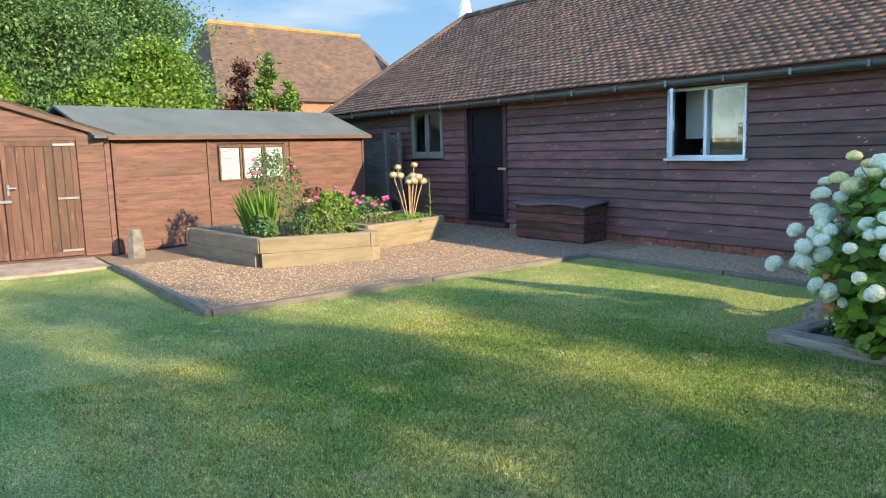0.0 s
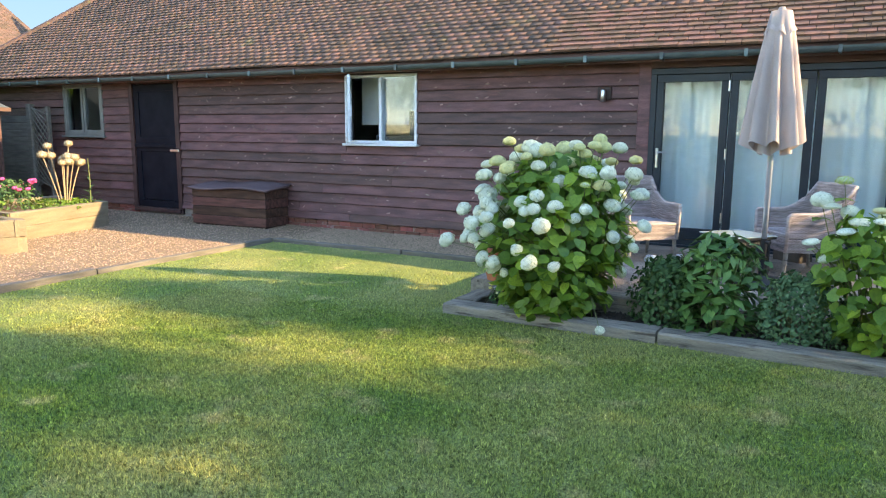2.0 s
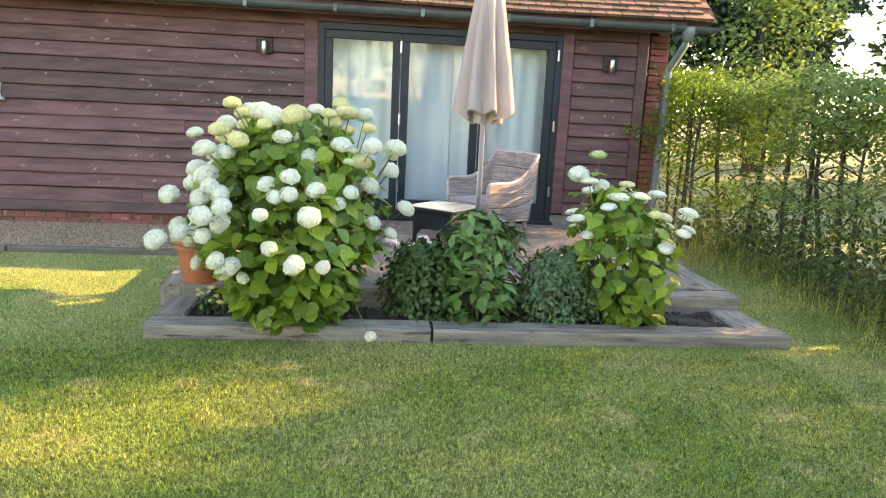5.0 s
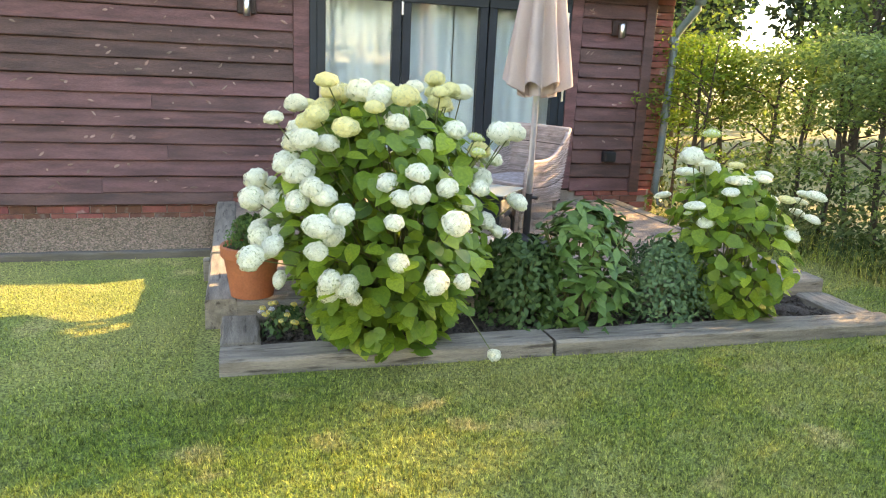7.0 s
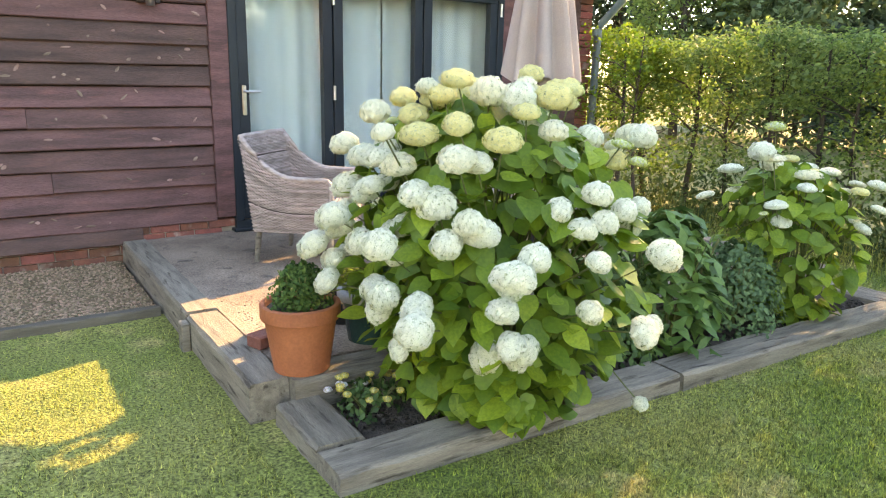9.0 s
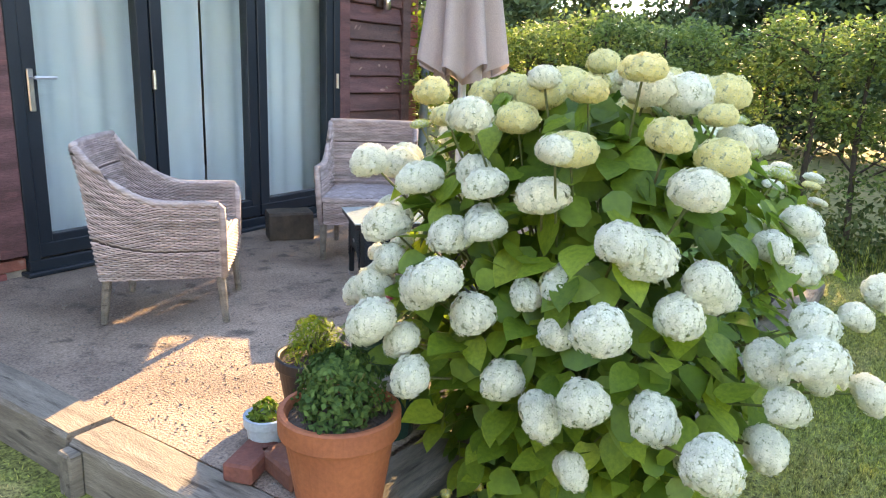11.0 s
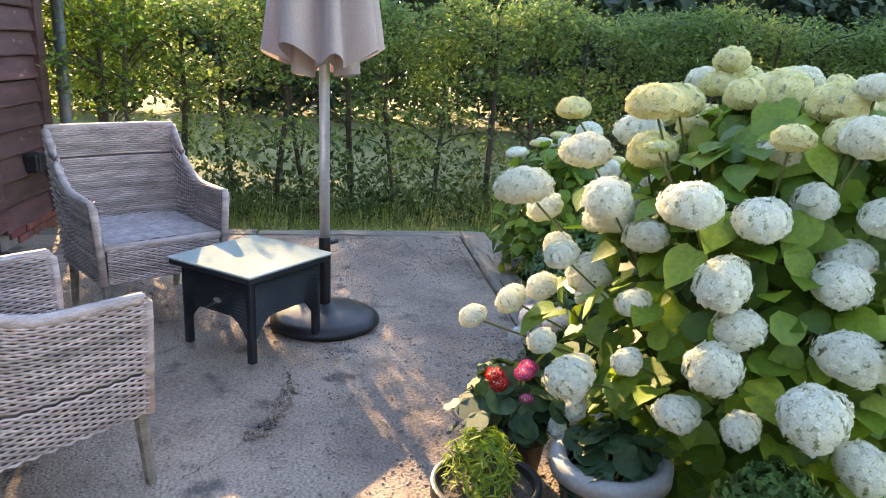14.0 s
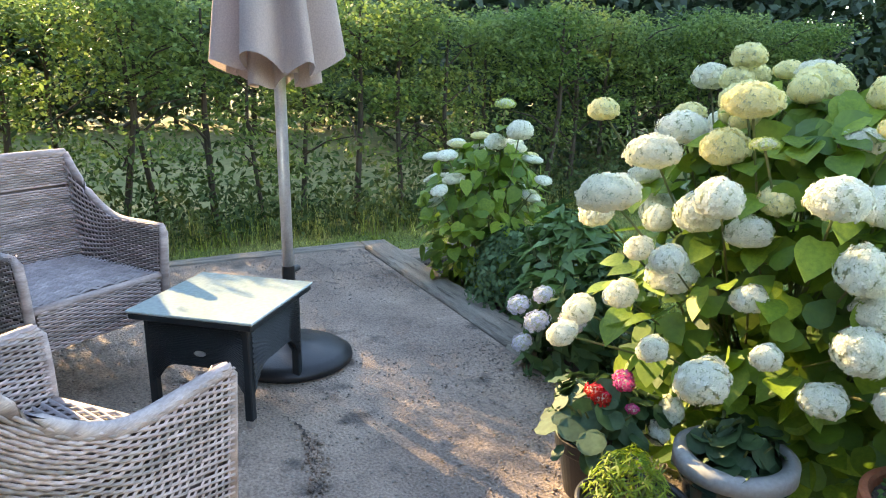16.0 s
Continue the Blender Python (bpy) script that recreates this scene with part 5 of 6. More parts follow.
PATIO_HEADS = [(-4.187, -3.342, 0.814, 0.08), (-3.98, -3.53, 0.917, 0.063), (-4.09, -3.755, 1.025, 0.098), (-3.989, -3.892, 0.934, 0.08), (-4.174, -3.436, 0.646, 0.075), (-3.667, -3.149, 1.388, 0.075),
               (-3.696, -3.701, 1.389, 0.085), (-4.049, -2.945, 0.978, 0.09), (-4.078, -2.982, 0.88, 0.07), (-3.77, -2.96, 1.101, 0.075), (-3.754, -2.762, 1.115, 0.085), (-3.941, -2.782, 0.743, 0.05),
               (-3.694, -2.635, 0.697, 0.052), (-4.046, -2.876, 0.653, 0.067), (-3.13, -2.852, 1.303, 0.075), (-3.582, -2.944, 1.222, 0.09), (-4.2, -3.18, 0.855, 0.085), (-4.025, -3.27, 1.037, 0.075),
               (-3.5, -2.6, 1.1, 0.1), (-3.45, -2.8, 1.2, 0.095), (-3.35, -3.0, 1.255, 0.095), (-3.4, -3.19, 1.3, 0.09), (-3.6, -3.23, 1.29, 0.09), (-3.5, -2.47, 0.7, 0.055)]
hydrangea((-3.50, -3.35, 0.02), 0.66, 1.31, 134, 430, 1800, 11, "large white and cream hydrangea in full bloom", (-0.02, 0.04), (0.042, 0.072), shift=(-0.10, -0.09), known=LAWN_HEADS + PATIO_HEADS)
h2 = hydrangea((-1.27, -3.42, 0.02), 0.40, 0.93, 30, 170, 460, 23, "smaller white hydrangea at the end of the bed", (-0.12, 0.0), (0.045, 0.07), True, (0.08, 0.125), zmin=0.62)


def leaf_cloud(name, label, at, rx, ry, h, n, size, material, seed, shape=QUAD, category="shrub", stems=10, upright=0.6, base=0.0, extra=None, group=""):
    t = thing(name, at, 0, label, category, group)
    rn = np.random.default_rng(seed)
    a = rn.uniform(0, 2 * np.pi, n)
    z = rn.uniform(0, 1, n) ** 0.8
    r = np.sqrt(rn.uniform(0.25, 1, n)) * np.sqrt(np.clip(1 - np.clip(z - 0.25, 0, 1) ** 2 / 0.62, 0.02, 1))
    r *= 1 + 0.16 * np.sin(3 * a + seed) + 0.1 * np.sin(7 * a + z * 9)
    p = np.stack([rx * r * np.cos(a), ry * r * np.sin(a), base + h * z * (1 + 0.06 * np.sin(5 * a + seed))], 1)
    nr = np.stack([np.cos(a), np.sin(a), np.full(n, upright)], 1) + rn.normal(0, 0.5, (n, 3))
    v, f = scatter(shape[0], shape[1], p, nr, rn.uniform(0.7, 1.25, n) * size, rn)
    tagged(raw("leaves", v, f, material, t), kind="stuff")
    rg_ = random.Random(seed)
    for _ in range(stems):
        q = rg_.uniform(0, 6.28)
        part("stem", tube(bmesh.new(), [(0.15 * rx * math.cos(q), 0.15 * ry * math.sin(q), 0), (0.4 * rx * math.cos(q), 0.4 * ry * math.sin(q), 0.45 * h), (0.75 * rx * math.cos(q), 0.75 * ry * math.sin(q), 0.85 * h)], [0.006, 0.005, 0.003], 5, False), STEM, t)
    return t


LONG = ([(-0.5, 0, -0.05), (-0.1, -0.2, 0.03), (0.5, 0, -0.08), (-0.1, 0.2, 0.03)], [(0, 1, 2, 3)])
leaf_cloud("shrub", "dense dark green shrub in the bed", (-2.72, -3.30, 0.03), 0.30, 0.27, 0.52, 1700, 0.05, DLEAF, 31)
leaf_cloud("shrub", "dark evergreen shrub with long pointed leaves", (-2.33, -3.36, 0.03), 0.38, 0.30, 0.72, 760, 0.13, MLEAF, 32, LONG, stems=18, upright=1.6)
leaf_cloud("shrub", "low dense rounded green shrub", (-1.74, -3.38, 0.03), 0.35, 0.30, 0.50, 3600, 0.038, SAGE, 33)
leaf_cloud("pansy_clump", "low clump of pale yellow pansies", (-4.12, -3.28, 0.03), 0.16, 0.14, 0.14, 260, 0.04, DLEAF, 34, category="flower")
leaf_cloud("lilac_hydrangea", "low hydrangea with dark leaves and lilac flowers", (-2.72, -3.06, 0.05), 0.26, 0.18, 0.42, 240, 0.13, DLEAF, 35, LONG, "hydrangea")
LILAC_HEAD = head_mesh("flower_head", LILAC, 8, 0.7, 120, 0.17)
lil = [o for o in scene.objects if o.name.startswith("lilac_hydrangea")][0]
for x, y, z, s in ((-0.06, 0.2, 0.38, 0.055), (0.10, 0.19, 0.40, 0.05), (0.02, 0.12, 0.46, 0.045), (-0.22, 0.14, 0.42, 0.06), (0.2, 0.12, 0.35, 0.045), (-0.02, 0.24, 0.28, 0.045)):
    place("flower_head", LILAC_HEAD, lil, (x, y, z), (1, 0, 0), (0, 0.5, 1), s)


def blooms(parent, spots, material, size, seed, name="flower"):
    me = head_mesh(name, material, seed, 0.7, 26, 0.42)
    for p in spots:
        place(name, me, parent, p, (1, 0, 0), (0, 0, 1), size)


pans = [o for o in scene.objects if o.name.startswith("pansy_clump")][0]
rp = random.Random(5)
blooms(pans, [(rp.uniform(-0.15, 0.15), rp.uniform(-0.13, 0.13), rp.uniform(0.09, 0.16)) for _ in range(16)], YELLOW, 0.017, 9)
blooms(pans, [(rp.uniform(-0.15, 0.05), rp.uniform(0.02, 0.14), rp.uniform(0.08, 0.13)) for _ in range(6)], LILAC, 0.016, 10)
leaf_cloud("parsley", "dense dark green parsley filling the terracotta pot", (-4.31, -2.985, 0.452), 0.135, 0.135, 0.20, 2400, 0.023, PARSLEY, 41, category="herb")
FEATHER = ([(-0.5, 0, 0), (0, -0.07, 0.05), (0.5, 0, 0.0), (0, 0.07, 0.05)], [(0, 1, 2, 3)])
leaf_cloud("herb", "bright green feathery herb in the black pot", (-3.855, -2.45, 0.345), 0.11, 0.105, 0.155, 800, 0.04, FERN, 42, FEATHER, category="herb", stems=8, upright=1.0)
leaf_cloud("succulent", "small green succulent in the blue pot", (-4.24, -2.60, 0.292), 0.055, 0.055, 0.07, 220, 0.025, LIMELEAF, 43, category="succulent", stems=4)
ROUND = ([(0.5 * math.cos(a) * (1 + 0.03 * (-1) ** i), 0.5 * math.sin(a) * (1 + 0.03 * (-1) ** i), 0.03 * (-1) ** i) for i, a in enumerate(np.linspace(0, 2 * math.pi, 15)[:-1])], [tuple(range(14))])
GERLEAF = mat("geranium leaves", (0.035, 0.085, 0.03), (0.06, 0.12, 0.05), 30, 60, 0.6, 0, island=0.25, trans=0.2)
leaf_cloud("geranium", "young geranium with scalloped green leaves", (-3.87, -2.80, 0.355), 0.125, 0.125, 0.16, 60, 0.075, GERLEAF, 44, ROUND, "geranium", 8, 1.4)
g2 = leaf_cloud("geranium", "geranium with red and pink blooms", (-3.53, -2.60, 0.345), 0.20, 0.18, 0.18, 110, 0.075, GERLEAF, 45, ROUND, "geranium", 10, 1.4)
blooms(g2, [(-0.055, 0.07, 0.20), (-0.075, 0.06, 0.185)], RED, 0.027, 12)
blooms(g2, [(-0.09, -0.01, 0.22), (-0.06, -0.03, 0.225)], PINK, 0.028, 13)
blooms(g2, [(-0.13, -0.01, 0.16)], PINK, 0.018, 14)
for tip in ((-0.055, 0.07, 0.20), (-0.08, -0.01, 0.22)):
    part("flower_stalk", tube(bmesh.new(), [(0, 0, 0), (tip[0] * 0.7, tip[1] * 0.5, 0.12), tip], 0.004, 5), STEM, g2)

# a stem that has flopped over the timber edge
big = [o for o in scene.objects if o.name == "hydrangea"][0]
for tip, sz in (((0.42, -0.54, 0.045), 0.036), ((-0.13, -0.40, 0.12), 0.032)):
    part("stem", tube(bmesh.new(), [(0.1, -0.1, 0.1), (tip[0] * 0.7, tip[1] * 0.7, 0.26), tip], [0.005, 0.004, 0.003], 5, False), STEM, big)
    place("flower_head", WHITE_HEADS[0], big, tip, (1, 0, 0), (0, -0.4, 1), sz)

for x, y, z, sz, me in ((0.19, 0.05, 1.46, 0.055, CREAM_HEADS[0]), (0.2, 0.08, 1.385, 0.055, CREAM_HEADS[0]), (0.35, 0.05, 1.39, 0.06, CREAM_HEADS[1]), (-0.1, 0.05, 1.37, 0.085, CREAM_HEADS[0]), (-0.32, 0.03, 1.36, 0.07, CREAM_HEADS[0]), (-0.42, 0.05, 1.29, 0.06, CREAM_HEADS[0])):
    part("stem", tube(bmesh.new(), [(0.03, 0, 0.4), (x * 0.75, y, 1.0), (x, y, z)], [0.005, 0.004, 0.003], 5, False), STEM, big)
    place("flower_head", me, big, (x, y, z), (1, 0, 0), (0, 0.1, 1), sz)
for x, y, z, sz in ((-0.29, 0.02, 1.20, 0.06), (-0.42, 0.0, 1.06, 0.07), (-0.24, 0.05, 0.98, 0.06)):
    part("stem", tube(bmesh.new(), [(-0.1, 0, 0.3), (x * 0.8, y, 0.75), (x, y, z)], [0.005, 0.004, 0.003], 5, False), STEM, h2)
    place("flower_head", WHITE_HEADS[1] if z < 1.15 else LIME_HEADS[0], h2, (x, y, z), (1, 0, 0), (0, 0, 1), sz)
    for q in range(3):
        place("leaf", LEAF_A[q], h2, (x, y, z - 0.12), (math.cos(q * 2.1), math.sin(q * 2.1), -0.2), (0, 0, 1), 0.09)

# raised bed planting


def blade_clump(name, label, at, n, h, spread, width, material, seed, category="plant"):
    t = thing(name, at, 0, label, category)
    rg_ = random.Random(seed)
    vs, fs = [], []
    for _ in range(n):
        a, q = rg_.uniform(0, 6.28), rg_.uniform(0.1, 1)
        bx, by = 0.3 * spread * q * math.cos(a), 0.3 * spread * q * math.sin(a)
        hh = h * rg_.uniform(0.6, 1.05)
        ox, oy = spread * q * math.cos(a), spread * q * math.sin(a)
        w_, wa = width * rg_.uniform(0.7, 1.2), rg_.uniform(0, 3.14)
        dx, dy = w_ * math.cos(wa), w_ * math.sin(wa)
        b0 = len(vs)
        vs += [(bx - dx, by - dy, 0), (bx + dx, by + dy, 0), ((bx + ox) / 2 + dx, (by + oy) / 2 + dy, hh * 0.6), ((bx + ox) / 2 - dx, (by + oy) / 2 - dy, hh * 0.6), (ox + dx * 0.1, oy + dy * 0.1, hh), (ox - dx * 0.1, oy - dy * 0.1, hh)]
        fs += [(b0, b0 + 1, b0 + 2, b0 + 3), (b0 + 3, b0 + 2, b0 + 4, b0 + 5)]
    tagged(raw("blades", vs, fs, material, t), kind="stuff")
    return t


BZ = 0.37
blade_clump("iris", "upright clump of green iris leaves", (-11.9, -5.05, BZ), 110, 0.74, 0.36, 0.022, LIMELEAF, 51, "iris")
blade_clump("iris", "upright clump of green iris leaves", (-11.35, -5.1, BZ), 85, 0.72, 0.30, 0.022, LIMELEAF, 52, "iris")
rs_ = leaf_cloud("rose_bush", "tall airy pink-flowered rose bush", (-11.75, -4.75, BZ), 0.5, 0.5, 1.2, 2300, 0.05, TREELEAF, 53, category="rose", stems=16)
blooms(rs_, [(0.3 * math.cos(i * 2.2), 0.3 * math.sin(i * 2.2), 0.82 + 0.06 * (i % 6)) for i in range(11)], PINK, 0.032, 15)
leaf_cloud("grass_tuft", "dry straw-coloured perennial tuft", (-11.9, -4.2, BZ), 0.5, 0.4, 0.5, 420, 0.07, DRYSTEM, 54, LONG, "plant", 26)
leaf_cloud("dark_heuchera", "dark purple-leaved perennial in the raised bed", (-12.1, -3.95, BZ), 0.3, 0.3, 0.62, 500, 0.07, BRONZE, 55, category="plant")
pe = leaf_cloud("peony", "leafy green peony with pink blooms", (-11.1, -4.15, BZ), 0.42, 0.40, 0.62, 1500, 0.075, LIMELEAF, 56, LONG, "peony")
blooms(pe, [(0.1, -0.3, 0.56), (0.25, 0.05, 0.62), (0.3, 0.2, 0.6), (-0.05, 0.1, 0.68), (0.15, 0.3, 0.42)], PINK, 0.038, 16)
leaf_cloud("low_perennial", "low spiky green perennial", (-11.0, -4.65, BZ), 0.22, 0.22, 0.34, 420, 0.06, TREELEAF, 57, LONG, "plant")
leaf_cloud("low_perennial", "low green leafy perennial at the bed edge", (-11.2, -5.2, BZ), 0.32, 0.2, 0.35, 600, 0.06, TREELEAF, 58, category="plant")
he = leaf_cloud("heather_mound", "mound of magenta flowers", (-12.3, -2.9, BZ), 0.45, 0.5, 0.42, 1300, 0.05, DLEAF, 59, category="plant")
blooms(he, [(0.35 * math.cos(i * 1.7), 0.4 * math.sin(i * 1.7), 0.3 + 0.03 * (i % 5)) for i in range(22)], PINK, 0.034, 17)
leaf_cloud("ground_cover", "low bright green ground cover", (-12.1, -2.2, BZ - 0.02), 0.5, 0.6, 0.12, 900, 0.05, LIMELEAF, 60, category="plant")
al = thing("dried_alliums", (-11.95, -2.2, BZ), 0, "dried straw-brown allium seed heads on tall stems", "allium")
ALH = head_mesh("seed_head", DRYSTEM, 18, 0.85, 120, 0.16)
ra = random.Random(8)
for i in range(11):
    a, q = ra.uniform(0, 6.28), ra.uniform(0.1, 0.55)
    tip = Vector((0.5 * q * math.cos(a), 0.1 - 1.0 * q * abs(math.sin(a)) if i > 6 else 0.5 * q * math.sin(a), ra.uniform(0.62, 0.95)))
    part("stalk", tube(bmesh.new(), [(tip.x * 0.2, tip.y * 0.2, 0), (tip.x * 0.6, tip.y * 0.6, tip.z * 0.55), tip], 0.008, 5), DRYSTEM, al)
    place("seed_head", ALH, al, tip, (1, 0, 0), (0, 0, 1), ra.uniform(0.055, 0.085))
mu = thing("mullein", (-11.85, -1.85, BZ), 0, "single leafy mullein stalk", "plant")
part("stalk", tube(bmesh.new(), [(0, 0, 0), (0.02, 0, 0.35), (0.0, 0, 0.72)], [0.012, 0.01, 0.005], 6), STEM, mu)
ML = leaf_mesh("leaf", TREELEAF, 1, 0.35, False, 0.6)
for i in range(16):
    a = i * 2.4
    place("leaf", ML, mu, (0.01, 0, 0.03 + i * 0.04), (math.cos(a), math.sin(a), 0.5), (0, 0, 1), 0.2 - i * 0.008)

# ---- hedge and trees ----


def cluster_tree(name, label, at, height, trunk_r, crown, leaf, material, seed, n_limbs=9, clumps=40, per=45, crown_base=0.35, spread=0.16, lean=0.0, bark=None, taper=0.55, shape=QUAD, category="tree"):
    """Trunk, limbs and a crown of many leaves gathered in clumps; crown: radii across and up."""
    t = thing(name, at, 0, label, category)
    rg_, rn = random.Random(seed), np.random.default_rng(seed)
    bm = bmesh.new()
    top = Vector((lean * height, 0.3 * lean * height, height * 0.9))
    pts = [Vector((0, 0, -0.1)), top * 0.3 + Vector((rg_.uniform(-0.1, 0.1), rg_.uniform(-0.1, 0.1), 0)), top * 0.6, top]
    tube(bm, pts, [trunk_r, trunk_r * 0.8, trunk_r * 0.5, trunk_r * 0.15], 9)
    part("trunk", bm, bark or BARK, t, smooth=True)
    P_ = []
    cz = height * (crown_base + (1 - crown_base) / 2)
    hz = height * (1 - crown_base) / 2
    for k in range(clumps):
        while True:
            q = Vector((rg_.uniform(-1, 1), rg_.uniform(-1, 1), rg_.uniform(-1, 1)))
            if 0.25 < q.length < 1:
                break
        w_ = 1.0 - taper * max(0, q.z)
        c = Vector((q.x * crown * w_ + lean * cz, q.y * crown * w_, cz + q.z * hz))
        if k % max(1, clumps // n_limbs) == 0:
            s = top * min(0.85, max(0.25, c.z / height - 0.12))
            part("limb", tube(bmesh.new(), [s, s.lerp(c, 0.5) + Vector((0, 0, 0.04 * height)), c], [trunk_r * 0.35, trunk_r * 0.2, trunk_r * 0.06], 5, False), bark or BARK, t)
        P_.append(np.array(c[:]) + rn.normal(0, 1, (per, 3)) * np.array([1, 1, 0.7]) * spread * height * rg_.uniform(0.5, 1.1))
    P_ = np.concatenate(P_)
    nr = rn.normal(0, 0.7, P_.shape) + np.array([0, 0, 0.7])
    v, f = scatter(shape[0], shape[1], P_, nr, rn.uniform(0.7, 1.3, len(P_)) * leaf, rn)
    tagged(raw("crown", v, f, material, t), kind="stuff")
    return t


def hedge_run(name, label, x0, x1, y0, y1, h, n, seed, material, dark_low):
    t = thing(name, (0, 0, 0), 0, label, "hedge")
    rn, rg_ = np.random.default_rng(seed), random.Random(seed)
    y = y0
    while y < y1:
        x = (x0 + x1) / 2 + rg_.uniform(-0.18, 0.18)
        bm = bmesh.new()
        lx, ly = rg_.uniform(-0.12, 0.12), rg_.uniform(-0.15, 0.15)
        r = rg_.uniform(0.016, 0.034)
        tube(bm, [(x, y, -0.05), (x + lx, y + ly, h * 0.5), (x + 1.6 * lx, y + 0.6 * ly, h * 0.96)], [r, r * 0.75, r * 0.3], 7)
        for _ in range(6):
            z = rg_.uniform(0.25, 0.85) * h
            a = rg_.uniform(0, 6.28)
            L = rg_.uniform(0.25, 0.6)
            s = Vector((x + lx * z / h * 1.6, y + ly * z / h, z))
            tube(bm, [s, s + Vector((0.5 * L * math.cos(a), 0.5 * L * math.sin(a), 0.16)), s + Vector((L * math.cos(a), L * math.sin(a), 0.22))], [r * 0.45, r * 0.3, r * 0.12], 5, False)
        part("stem", bm, BARK, t)
        y += rg_.uniform(0.28, 0.5)
    # upper canopy of many small sprays, thin middle, rough low growth
    per = 24
    k = n // per
    yy = rn.uniform(y0, y1, k)
    zz = h * (1 - np.abs(rn.normal(0, 0.24, k)))
    zz = np.where(rn.uniform(0, 1, k) < 0.34, rn.uniform(0.28, 1.0, k) * h, zz)
    wob = 0.07 * np.sin(yy * 3.1) + 0.05 * np.sin(yy * 7.7 + 1)
    zz = np.clip(zz, 0.1, None) + wob
    keep = (noise_field(yy * 2.2, zz * 2.6, seed) > -0.16 - 0.5 * np.clip(zz / h - 0.6, 0, 1) * 2)
    yy, zz = yy[keep], zz[keep]
    xx = x0 + (x1 - x0) * rn.beta(0.8, 0.8, len(yy))
    xx = xx + 0.07 * np.sin(yy * 4 + zz * 5)
    p = np.repeat(np.stack([xx, yy, zz], 1), per, 0)
    fan = rn.normal(0, 1, p.shape) * np.array([0.10, 0.11, 0.032])
    fan[:, 2] -= 0.25 * np.abs(fan[:, 1])
    p = p + fan
    nr = rn.normal(0, 0.5, p.shape) + np.array([-0.2, 0, 0.8])
    v, f = scatter(QUAD[0], QUAD[1], p, nr, rn.uniform(0.03, 0.066, len(p)), rn)
    tagged(raw("leaves", v, f, material, t), kind="stuff")
    if dark_low:
        m = dark_low
        p = np.stack([rn.uniform(x0 - 0.12, x1, m), rn.uniform(y0, y1, m), h * 0.30 * np.abs(rn.normal(0, 0.55, m)) * (1 + 0.5 * np.sin(rn.uniform(0, 6.28, m)))], 1)
        v, f = scatter(LONG[0], LONG[1], p, rn.normal(0, 0.7, p.shape) + np.array([-0.5, 0, 0.2]), rn.uniform(0.035, 0.1, m), rn)
        tagged(raw("low_growth", v, f, UNDERGROWTH, t), kind="stuff")
    return t


rn0 = np.random.default_rng(5)


def noise_field(a, b, seed):
    return 0.5 * np.sin(a * 1.7 + seed) * np.cos(b * 2.1 - seed) + 0.35 * np.sin(a * 3.9 - b * 2.7 + 2 * seed) + 0.3 * np.cos(a * 0.8 + b * 4.4)


hedge_run("hornbeam_hedge", "thin-stemmed hornbeam hedge with sunlit gaps", 0.75, 1.55, -9.5, 0.1, 1.92, 84000, 71, HEDGELEAF, 17000)
hedge_run("hornbeam_hedge", "bright young hornbeam by the barn corner", 0.18, 1.1, -0.55, 1.4, 1.98, 19000, 72, LIMELEAF, 900)

# a spray of the young hornbeam that reaches along the barn wall
young = [o for o in scene.objects if o.name.startswith("hornbeam_hedge")][-1]
part("branch", tube(bmesh.new(), [(0.55, -0.35, 1.15), (0.2, -0.2, 1.28), (-0.2, -0.10, 1.34)], [0.008, 0.006, 0.003], 5), BARK, young)
p = np.stack([rn0.uniform(-0.24, 0.35, 90), rn0.uniform(-0.2, -0.07, 90), rn0.normal(1.31, 0.035, 90)], 1)
v, f = scatter(QUAD[0], QUAD[1], p, rn0.normal(0, 0.4, p.shape) + np.array([0, -0.6, 0.7]), rn0.uniform(0.035, 0.06, 90), rn0)
tagged(raw("spray_leaves", v, f, LIMELEAF, young), kind="stuff")

# row near x 16: unseen crowns sized and spaced to shade the lawn
PINES = [(14, 13, 10.5, 0), (18.5, 16, 12, 1), (10.5, 17, 8.5, 2), (24, 12, 12, 3), (16, 1.75, 10.2, 4), (15.5, -0.9, 11.6, 5), (16.2, -2.8, 12.4, 6), (15.6, -4.6, 11.4, 7), (16, -6.6, 11.8, 8), (5.4, 12.6, 8.0, 12), (7.6, 11.2, 8.8, 13), (9.6, 13.5, 9.5, 14), (16.5, -9, 9.6, 9), (16, -12, 9.5, 10), (18, -16, 10, 11)]
for x, y, h, s in PINES:
    cluster_tree("pine_tree", "tall dark conifer beyond the hedge", (x, y, -0.03), h, 0.02 * h, min(1.5, 0.24 * h), 0.28, PINELEAF, 80 + s, 14, 75, 60, 0.12, 0.04, 0.01, taper=0.7)
